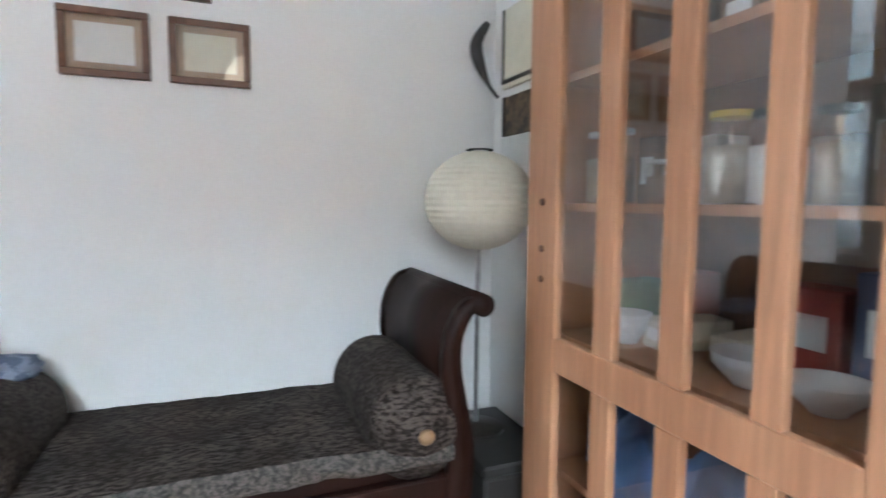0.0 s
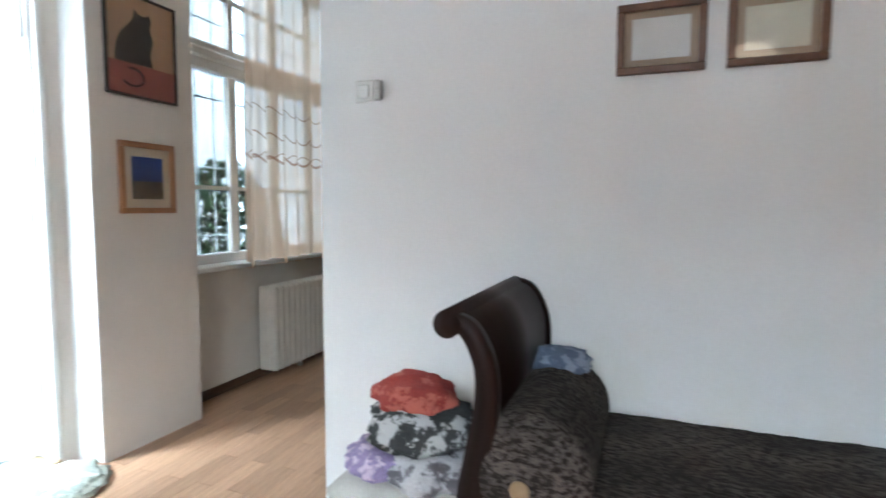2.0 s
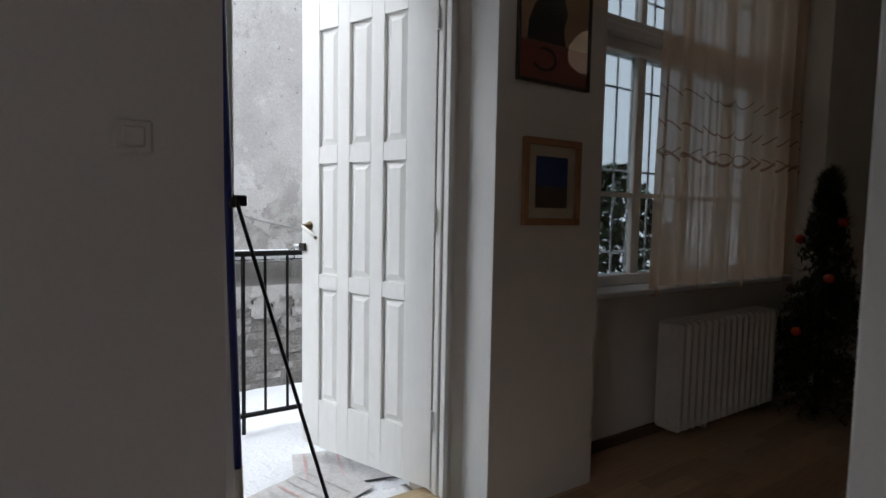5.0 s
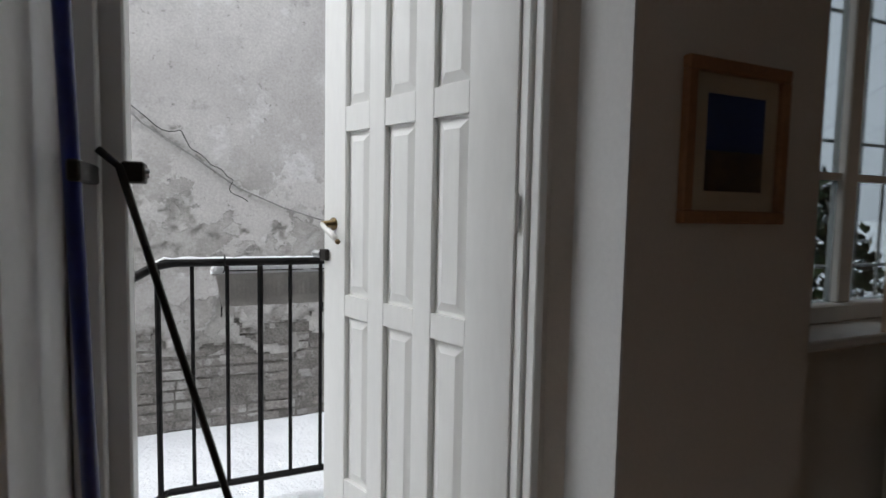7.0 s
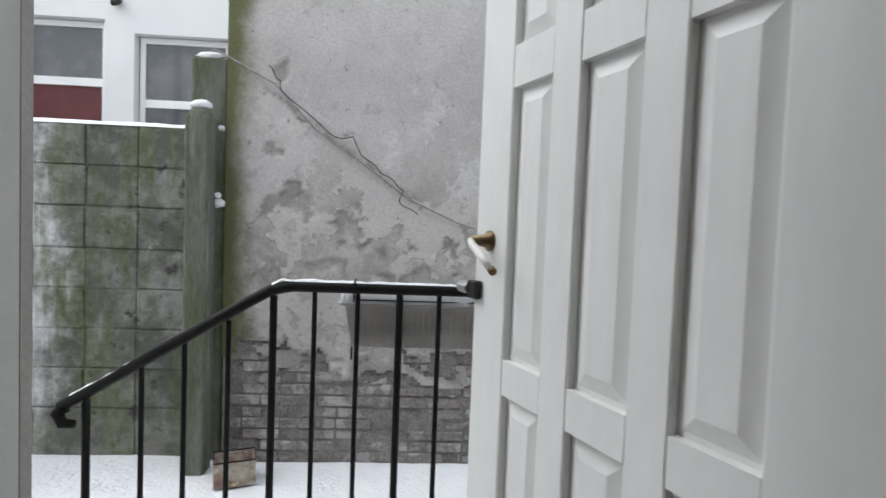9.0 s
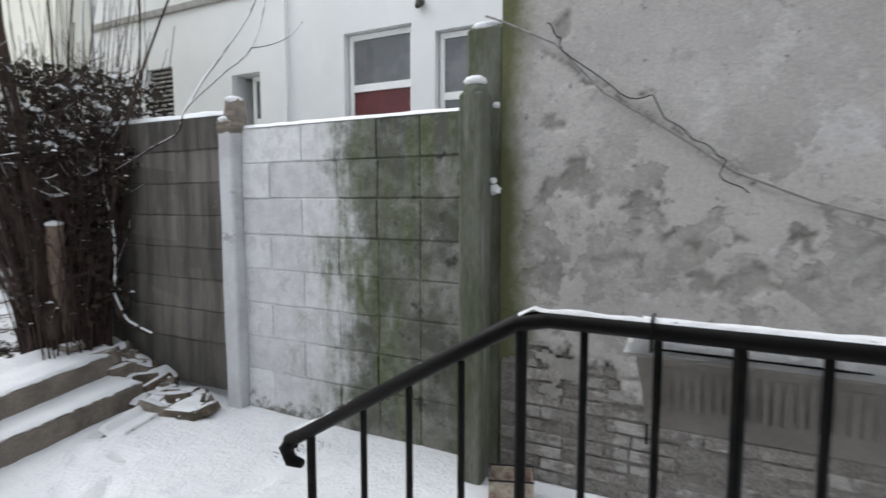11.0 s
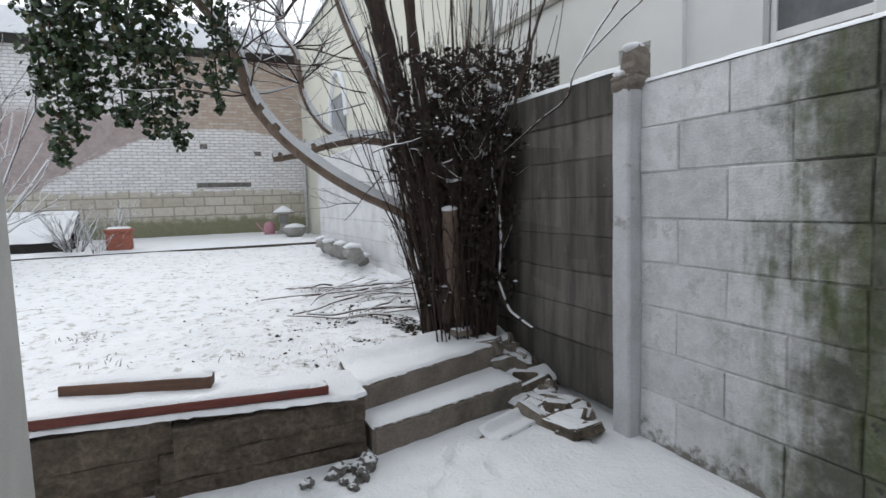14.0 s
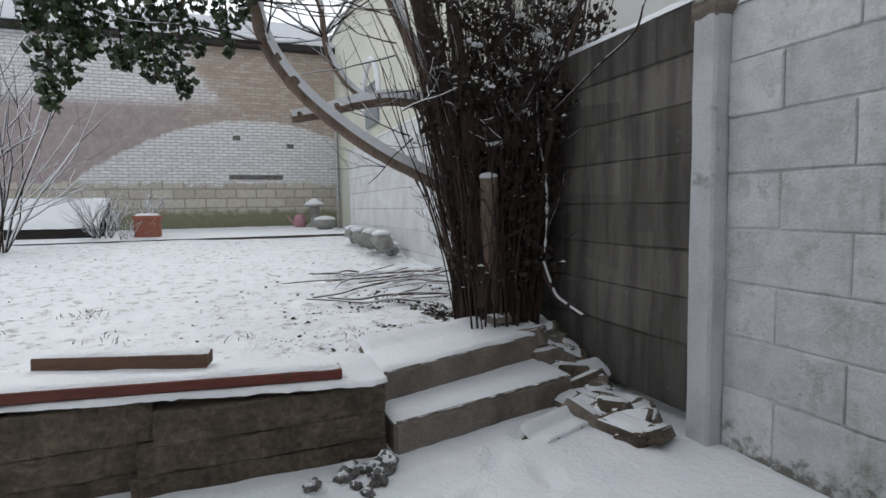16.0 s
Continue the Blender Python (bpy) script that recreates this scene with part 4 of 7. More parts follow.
def snow_on(bm, line, r0, r1, width=0.75, thick=0.35, skip=0.25, seed=0.0, hold=0.72):
    """A ridge of snow along the upper side of a limb."""
    n = len(line)
    for i in range(n - 1):
        a, b = line[i], line[i + 1]
        if noise.noise((i * 0.9 + seed, 3.1, seed)) < -0.5 + skip:
            continue
        ra, rb = r0 + (r1 - r0) * i / (n - 1), r0 + (r1 - r0) * (i + 1) / (n - 1)
        d = (b - a).normalized()
        side = Vector((d.y, -d.x, 0))
        if side.length < 0.2:
            continue
        side.normalize()
        up = side.cross(d)
        if up.z < 0:
            up = -up
        q = []
        for p, r in ((a, ra), (b, rb)):
            q.append([bm.verts.new(p + side * r * width * s + up * (r * (hold if abs(s) > 0.5 else 1.0 + thick))) for s in (-1, -0.45, 0.45, 1)])
        for k in range(3):
            bm.faces.new((q[0][k], q[0][k + 1], q[1][k + 1], q[1][k]))


def twigs(bm, start, way, length, radius, depth, rnd, seg=5, lines=None):
    pts, p, d = [Vector(start)], Vector(start), Vector(way).normalized()
    for _ in range(5):
        d = (d + Vector((rnd.uniform(-1, 1), rnd.uniform(-1, 1), rnd.uniform(-0.7, 0.9))) * 0.22).normalized()
        p = p + d * length / 5
        pts.append(p.copy())
    tube(bm, pts, [radius * (1 - 0.7 * i / 5) for i in range(6)], seg, caps=False)
    if lines is not None:
        lines.append((pts, radius))
    if depth:
        for _ in range(rnd.choice((2, 3, 3))):
            i = rnd.randint(1, 4)
            w = (d + Vector((rnd.uniform(-1, 1), rnd.uniform(-1, 1), rnd.uniform(-0.5, 0.9))) * 0.9)
            twigs(bm, pts[i], w, length * rnd.uniform(0.4, 0.7), radius * 0.55, depth - 1, rnd, 4, lines)


def leaf(bm, c, size, rnd, flat=False):
    t, s = rnd.uniform(0, 6.28), size * rnd.uniform(0.7, 1.2)
    m = Euler((rnd.uniform(-0.5, 0.5) if flat else rnd.uniform(0.5, 1.7), rnd.uniform(-0.5, 0.5), t)).to_matrix()
    ring = [(0, -0.6, 0), (0.45, -0.25, 0.1), (0.62, 0.15, 0.14), (0.25, 0.3, 0.05), (0, 0.75, -0.06), (-0.25, 0.3, 0.05), (-0.62, 0.15, 0.14), (-0.45, -0.25, 0.1)]
    vs = [bm.verts.new(Vector(c) + m @ (Vector(p) * s)) for p in ring]
    hub = bm.verts.new(Vector(c))
    for k in range(8):
        bm.faces.new((hub, vs[k], vs[(k + 1) % 8]))


def snow_fleck(bm, c, s, rnd):
    a = rnd.uniform(0, 6.28)
    ring = [bm.verts.new(Vector(c) + Vector((math.cos(a + k * 1.257) * s * rnd.uniform(0.6, 1.2), math.sin(a + k * 1.257) * s * rnd.uniform(0.6, 1.2), -s * 0.15))) for k in range(5)]
    top = bm.verts.new(Vector(c) + Vector((0, 0, s * 0.4)))
    for k in range(5):
        bm.faces.new((ring[k], ring[(k + 1) % 5], top))


def tree():
    tr = thing("tree", "bare leaning garden tree with a snowy side limb", "tree")
    bm = bmesh.new()
    limb(bm, [(-3.12, -5.80, -0.2), (-3.05, -5.84, 0.35), (-2.90, -5.92, 1.0), (-2.74, -6.0, 1.8), (-2.58, -6.1, 2.7), (-2.40, -6.15, 3.6), (-2.3, -6.2, 4.8)], 0.115, 0.07, 14, 0.3, 1.0)
    limb(bm, [(-3.0, -5.74, 0.0), (-2.96, -5.74, 0.8), (-2.86, -5.76, 1.55), (-2.80, -5.85, 2.4), (-2.80, -6.0, 3.4), (-2.70, -6.0, 4.6)], 0.062, 0.04, 10, 0.3, 4.0)
    part("trunk", bm, BARK, tr, smooth=True)
    bm, sn = bmesh.new(), bmesh.new()
    for pts, r0, r1, k in (
        ([(-2.98, -6.1, 0.80), (-2.70, -6.1, 0.99), (-2.35, -6.1, 1.16), (-2.03, -6.1, 1.36), (-1.72, -6.1, 1.62), (-1.50, -6.1, 1.93), (-1.40, -6.05, 2.25), (-1.15, -6.0, 2.6), (-0.8, -5.95, 2.85), (-0.2, -5.9, 3.05)], 0.064, 0.036, 1.0),
        ([(-2.72, -6.2, 1.60), (-2.45, -6.28, 1.63), (-2.15, -6.3, 1.58), (-1.9, -6.3, 1.50), (-1.68, -6.3, 1.455)], 0.06, 0.042, 2.0),
        ([(-2.30, -6.3, 1.60), (-2.12, -6.35, 1.74), (-1.98, -6.4, 2.0), (-1.93, -6.4, 2.35), (-1.80, -6.45, 2.6), (-1.9, -6.5, 3.0)], 0.032, 0.016, 3.0),
        ([(-2.78, -6.1, 1.55), (-2.60, -6.15, 2.0), (-2.42, -6.2, 2.4), (-2.28, -6.25, 2.8), (-2.1, -6.3, 3.4)], 0.05, 0.03, 5.0)):
        line = limb(bm, pts, r0, r1, 9, 0.15, k)
        snow_on(sn, line, r0, r1, 1.03, 0.34, -0.2, k, 0.05)
        part("limb", bm, BARK_LIGHT, tr, smooth=True)
        bm = bmesh.new()
    lines, rnd = [], random.Random(31)
    for s in ((-1.5, -6.1, 1.93), (-1.9, -6.4, 2.4), (-1.85, -6.45, 2.65), (-1.2, -6.0, 2.55), (-0.8, -5.95, 2.8), (-1.95, -6.4, 2.1), (-1.7, -6.5, 2.8), (-0.4, -5.9, 3.0), (-2.1, -6.3, 3.2), (-1.4, -6.05, 2.2)):
        for _ in range(6):
            twigs(bm, s, (rnd.uniform(-0.9, 0.9), rnd.uniform(-0.6, 0.6), rnd.uniform(-0.1, 1.0)), rnd.uniform(0.5, 1.1), 0.008, 2, rnd, 5, lines)
    for _ in range(9):
        x = rnd.uniform(-2.75, -2.35)
        twigs(bm, (x, -6.0 + rnd.uniform(-0.2, 0.2), rnd.uniform(1.0, 2.3)), (rnd.uniform(-0.2, 0.9), rnd.uniform(-0.4, 0.4), rnd.uniform(-0.6, 0.7)), rnd.uniform(0.3, 0.8), 0.006, 2, rnd, 4, lines)
    for pts, r in lines:
        if rnd.random() < 0.5:
            snow_on(sn, [Vector(p) for p in pts], r, r * 0.4, 1.25, 0.8, 0.1, rnd.random() * 9, 0.2)
    tagged(part("twig", bm, TWIG, tr), kind="stuff")
    tagged(part("snow", sn, SNOW, tr, "snow lying along the limbs"), kind="stuff")
    return tr


tree()


def ivy():
    iv = thing("ivy", "dark green ivy hanging from a limb, flecked with snow", "ivy")
    rnd = random.Random(12)
    lv, sn, st2 = bmesh.new(), bmesh.new(), bmesh.new()
    strands = [(-0.32, 1.34, 3.0, 0.16), (-0.48, 1.66, 3.1, 0.19), (-0.66, 1.62, 3.1, 0.21), (-0.85, 1.52, 3.0, 0.20), (-0.99, 1.46, 2.9, 0.16), (-0.22, 1.80, 3.0, 0.14), (-1.26, 1.70, 2.75, 0.09), (-1.36, 1.95, 2.5, 0.07), (-0.40, 1.5, 2.2, 0.10), (-0.75, 2.0, 3.2, 0.22), (-0.35, 2.2, 3.2, 0.2)]
    for x, z0, z1, w in strands:
        y = -5.72 + rnd.uniform(-0.12, 0.12)
        tube(st2, [(x, y, z1), (x + 0.02, y, (z0 + z1) / 2), (x, y, z0 + 0.05)], 0.006, 5)
        for _ in range(int(330 * (z1 - z0) * (w / 0.15))):
            k = rnd.random()
            z = z0 + (z1 - z0) * k
            r = w * (0.25 + 0.75 * min(1, k * 4)) * rnd.random() ** 0.5
            a = rnd.uniform(0, 6.28)
            c = (x + r * math.cos(a), y + r * math.sin(a) * 0.9, z)
            leaf(lv, c, 0.040, rnd)
            if rnd.random() < 0.09:
                snow_fleck(sn, (c[0], c[1] + 0.02, c[2] + 0.012), rnd.uniform(0.012, 0.028), rnd)
    tagged(part("foliage", lv, IVY, iv), kind="stuff")
    tagged(part("snow", sn, SNOW, iv), kind="stuff")
    part("stem", st2, TWIG, iv)


ivy()


def shrub():
    sh = thing("shrub", "dense bare shrub of upright shoots with withered leaves", "shrub")
    rnd = random.Random(44)
    thin, thick, sn, lv = bmesh.new(), bmesh.new(), bmesh.new(), bmesh.new()

    def shoot(x0, y0, h, lean_x, lean_y, r0, fat, sway):
        """One shoot: it leaves the stool steeply, then bows outwards with kinks."""
        n = 6
        k0 = (rnd.uniform(-1, 1), rnd.uniform(-1, 1))
        pts = []
        for i in range(n + 1):
            u = i / n
            bow = u ** 1.5
            x = x0 + lean_x * h * bow + sway * math.sin(u * 7 + 3 * k0[0]) * u + rnd.uniform(-0.02, 0.02) * (i > 0)
            y = y0 + lean_y * h * bow + sway * math.cos(u * 6 + 3 * k0[1]) * u
            pts.append((max(-3.97 if u * h > 1.85 else -3.57, x), y, ground_z(x0, y0) - 0.05 + (h + 0.2) * u))
        line = bend(pts, 3)
        tube(thick if fat else thin, line, [r0 * (1 - 0.65 * k / (len(line) - 1)) * (1 + 0.15 * noise.noise((k * 0.9, x0 * 9, h))) for k in range(len(line))], 6 if fat else 5, caps=False)
        return line

    for i in range(330):
        a, r = rnd.uniform(0, 6.28), rnd.random() ** 0.5
        x0, y0 = -3.20 + 0.33 * r * math.cos(a), -5.95 + 0.36 * r * math.sin(a)
        tall = i % 4 == 0
        h = rnd.uniform(2.2, 3.9) if tall else rnd.uniform(0.8, 2.5)
        fat = i % 9 == 0
        r0 = rnd.uniform(0.012, 0.026) if fat else rnd.uniform(0.004, 0.0095)
        lean = 0.27 * math.cos(a) * r + rnd.uniform(-0.14, 0.15)
        line = shoot(x0, y0, h, lean, 0.14 * math.sin(a) * r + rnd.uniform(-0.06, 0.08), r0, fat, 0.03 if tall else 0.06)
        if rnd.random() < 0.10:
            snow_on(sn, line[4:], r0, r0 * 0.5, 1.4, 0.9, 0.3, i)
        if rnd.random() < 0.5:
            twigs(thin, line[9], (rnd.uniform(-1, 1), rnd.uniform(-1, 1), 0.5), rnd.uniform(0.2, 0.6), 0.0045, 1, rnd, 4)
    for i in range(46):     # low shoots round the sawn stem
        x0, y0 = rnd.uniform(-3.42, -2.80), rnd.uniform(-5.68, -5.54)
        if abs(x0 + 2.98) < 0.10 and i % 3:
            continue
        shoot(x0, y0, rnd.uniform(0.5, 1.9), rnd.uniform(-0.16, 0.20), rnd.uniform(-0.02, 0.10), rnd.uniform(0.004, 0.012), i % 6 == 0, 0.05)
    for i in range(16000):
        k = rnd.random()
        z = 1.45 + 0.80 * rnd.random() if k < 0.5 else rnd.uniform(0.12, 1.6)
        w, deep = (0.80, 0.50) if z > 1.3 else (0.50, 0.34)
        a, r = rnd.uniform(0, 6.28), rnd.random() ** 0.5
        x, y = -3.26 - 0.10 * (z > 1.4) + w * r * math.cos(a), -5.78 + deep * r * math.sin(a)
        if x < (-3.98 if z > 1.9 else -3.56) or fbm(x * 4.2, y * 4.2, z * 4.2, 4) < 0.02:
            continue
        if z < 1.05 and y > -5.68 and abs(x + 2.98) < 0.12:
            continue
        leaf(lv, (x, y, z), 0.022 + 0.03 * rnd.random() ** 2, rnd)
        if rnd.random() < (0.10 if z > 1.5 else 0.045):
            snow_fleck(sn, (x, y + 0.05, z + 0.02), 0.008 + 0.030 * rnd.random() ** 3, rnd)
    for p, w in (((-3.02, -5.60, 1.22), 0.10), ((-3.45, -5.6, 1.8), 0.09), ((-3.1, -5.55, 1.72), 0.08), ((-2.95, -5.55, 1.62), 0.07), ((-3.25, -5.55, 1.45), 0.06), ((-3.38, -5.5, 1.98), 0.07), ((-2.85, -5.55, 1.9), 0.06), ((-3.2, -5.5, 2.1), 0.06)):
        for q in range(3):
            blob(sn, (p[0] + 0.04 * q - 0.04, p[1], p[2] + rnd.uniform(-0.02, 0.02)), (w * 0.32, w * 0.3, 0.016), w * 50 + q, 1.3)
    lines = []
    for i in range(340):
        a, r = rnd.uniform(0, 6.28), rnd.random() ** 0.5
        z = rnd.uniform(0.5, 2.2)
        wide = 0.28 + 0.22 * z / 2.2
        twigs(thin, (max(-3.5, -3.2 + wide * r * math.cos(a)), -5.78 + 0.34 * r * math.sin(a), z), (rnd.uniform(-1, 1), rnd.uniform(-0.6, 0.8), rnd.uniform(-0.3, 1)), rnd.uniform(0.15, 0.5), 0.005, 2, rnd, 4, lines)
    for pts, r in lines:
        if rnd.random() < 0.05 and pts[0].z > 1.2:
            snow_on(sn, pts, r * 1.3, r * 0.7, 1.3, 1.2, 0.2, rnd.random() * 9)
    part("shoot", thick, BARK, sh)
    tagged(part("shoot", thin, TWIG, sh), kind="stuff")
    tagged(part("withered_leaves", lv, WITHERED, sh), kind="stuff")
    tagged(part("snow", sn, SNOW, sh, "clots of snow caught in the shoots"), kind="stuff")
    bm = bmesh.new()
    line = limb(bm, [(-3.38, -5.60, 1.62), (-3.36, -5.55, 1.3), (-3.40, -5.52, 1.0), (-3.40, -5.5, 0.7), (-3.38, -5.5, 0.42)], 0.010, 0.014, 7, 0.4, 9.0)
    part("vine", bm, BARK, sh, smooth=True)
    bm = bmesh.new()
    tube(bm, [p + Vector((0.006, 0.012, 0)) for p in line], [0.003 + 0.028 * max(0, noise.noise((i * 1.7, 0, 0.5))) for i in range(len(line))], 6)
    part("snow", bm, SNOW, sh, smooth=True)
    for pts, r in (([(-3.35, -5.5, 0.35), (-3.42, -5.45, 0.12), (-3.47, -5.38, 0.05), (-3.52, -5.22, -0.02)], 0.02), ([(-3.4, -5.45, 1.42), (-3.36, -5.15, 1.50), (-3.30, -4.75, 1.60), (-3.27, -4.42, 1.69), (-3.32, -4.37, 1.88), (-3.67, -4.37, 2.2), (-3.98, -4.37, 2.48), (-4.16, -4.37, 2.94), (-4.25, -4.4, 3.5)], 0.007), ([(-3.98, -4.37, 2.48), (-4.2, -4.37, 2.56), (-4.45, -4.37, 2.7), (-4.63, -4.37, 2.88)], 0.005), ([(-3.32, -4.37, 1.88), (-3.5, -4.4, 2.12), (-3.71, -4.4, 2.38), (-4.06, -4.4, 2.88), (-4.2, -4.4, 3.4)], 0.007)):
        bm, sn = bmesh.new(), bmesh.new()
        line = limb(bm, pts, r, r * 0.6, 7, 0.2, r * 99)
        snow_on(sn, line, r, r * 0.6, 1.0, 0.5, 0.25, r * 50)
        part("branch", bm, TWIG, sh, smooth=True)
        tagged(part("snow", sn, SNOW, sh), kind="stuff")


shrub()
stump = thing("sawn_stem", "sawn-off pale tree stem with a snow cap", "stump", pose(-2.995, -5.59, -0.2))
bm = bmesh.new()
limb(bm, [(-0.10, -0.24, 0), (-0.06, -0.17, 0.45), (-0.01, -0.06, 0.9), (0.035, 0.02, 1.18)], 0.09, 0.062, 12, 0.2, 2.0)
part("stem", bm, BARK_LIGHT, stump, smooth=True)
bm = bmesh.new()
blob(bm, (0.037, 0.02, 1.185), (0.07, 0.06, 0.028), 2.0)
part("snow", bm, SNOW, stump, smooth=True)

# fallen branches, litter and tufts on the lawn
bm, sn = bmesh.new(), bmesh.new()
rnd = random.Random(17)
for i in range(26):
    x, y, a, ln = rnd.uniform(-3.4, -2.3), rnd.uniform(-8.6, -6.7), rnd.uniform(-0.5, 0.9), rnd.uniform(0.5, 1.5)
    r = rnd.uniform(0.005, 0.013)
    pts = [(x + ln * (k / 4 - 0.5) * math.cos(a), y + ln * (k / 4 - 0.5) * math.sin(a) + rnd.uniform(-0.06, 0.06), 0) for k in range(5)]
    pts = [(px, py, ground_z(px, py) + 0.03 + 0.04 * rnd.random()) for px, py, _ in pts]
    line = limb(bm, pts, r, r * 0.6, 6, 0.2, i)
    snow_on(sn, line, r, r * 0.6, 1.1, 0.6, 0.02, i)
heap = thing("fallen_branches", "snow-covered cut branches lying on the lawn", "branches")
tagged(part("branch", bm, BARK_LIGHT, heap), kind="stuff")
tagged(part("snow", sn, SNOW, heap), kind="stuff")
bm = bmesh.new()
for i in range(11000):
    near = rnd.random() < 0.55
    if near:
        a, r = rnd.uniform(0, 6.28), abs(rnd.gauss(0, 0.8))
        x, y = -2.85 + r * math.cos(a) * 1.1, -6.2 + r * math.sin(a) * 1.7
    else:
        x, y = rnd.uniform(-3.5, 3.0), -5.3 - 8.0 * rnd.random() ** 1.3
    if x < -3.5 or y > -5.35 or fbm(x * 2.6, y * 2.6, 8.0, 4) < (0.02 if near else 0.13):
        continue
    leaf(bm, (x, y, ground_z(x, y) + 0.004), 0.005 + (0.034 if near else 0.022) * rnd.random() ** 3, rnd, True)
tagged(tagged(part("leaf_litter", bm, WITHERED), "dead leaves poking through the snow on the lawn", "leaves"), kind="stuff")
bm = bmesh.new()
for cx, cy, n in ((-0.25, -6.35, 9), (-1.25, -6.0, 8), (-0.55, -6.25, 5), (-2.1, -5.9, 14), (-2.5, -5.75, 26), (-2.6, -6.9, 50), (-2.5, -8.4, 60), (-0.1, -7.2, 30), (-2.9, -5.62, 50), (0.5, -6.6, 50), (-3.14, -3.16, 26)):
    for _ in range(n):
        x, y = cx + rnd.gauss(0, 0.10), cy + rnd.gauss(0, 0.09)
        z = ground_z(x, y)
        d = Vector((rnd.uniform(-1, 1), rnd.uniform(-1, 1), rnd.uniform(0.3, 1))).normalized() * rnd.uniform(0.02, 0.06)
        tube(bm, [(x, y, z - 0.005), (x + d.x * 0.5, y + d.y * 0.5, z + d.z * 0.7), (x + d.x, y + d.y, z + d.z)], [0.003, 0.0025, 0.001], 3, caps=False)
tagged(tagged(part("grass_tufts", bm, WITHERED), "withered grass tufts in the snow", "grass"), kind="stuff")


# ---- far end of the garden ----
def walled(bm, x0, x1, y0, y1, z0, z1, holes, axis="y"):
    """A wall with openings given as (a0, a1, z0, z1) along its length."""
    lo, hi = (y0, y1) if axis == "y" else (x0, x1)
    cuts = sorted({lo, hi, *[h[0] for h in holes], *[h[1] for h in holes]})
    ups = sorted({z0, z1, *[h[2] for h in holes], *[h[3] for h in holes]})
    for a, b in zip(cuts, cuts[1:]):
        run = None
        for c, d in zip(ups, ups[1:]):
            inside = any(h[0] <= (a + b) / 2 <= h[1] and h[2] <= (c + d) / 2 <= h[3] for h in holes)
            if not inside:
                box(bm, x0, x1, a, b, c, d) if axis == "y" else box(bm, a, b, y0, y1, c, d)
    bmesh.ops.remove_doubles(bm, verts=bm.verts, dist=0.0005)
    return bm


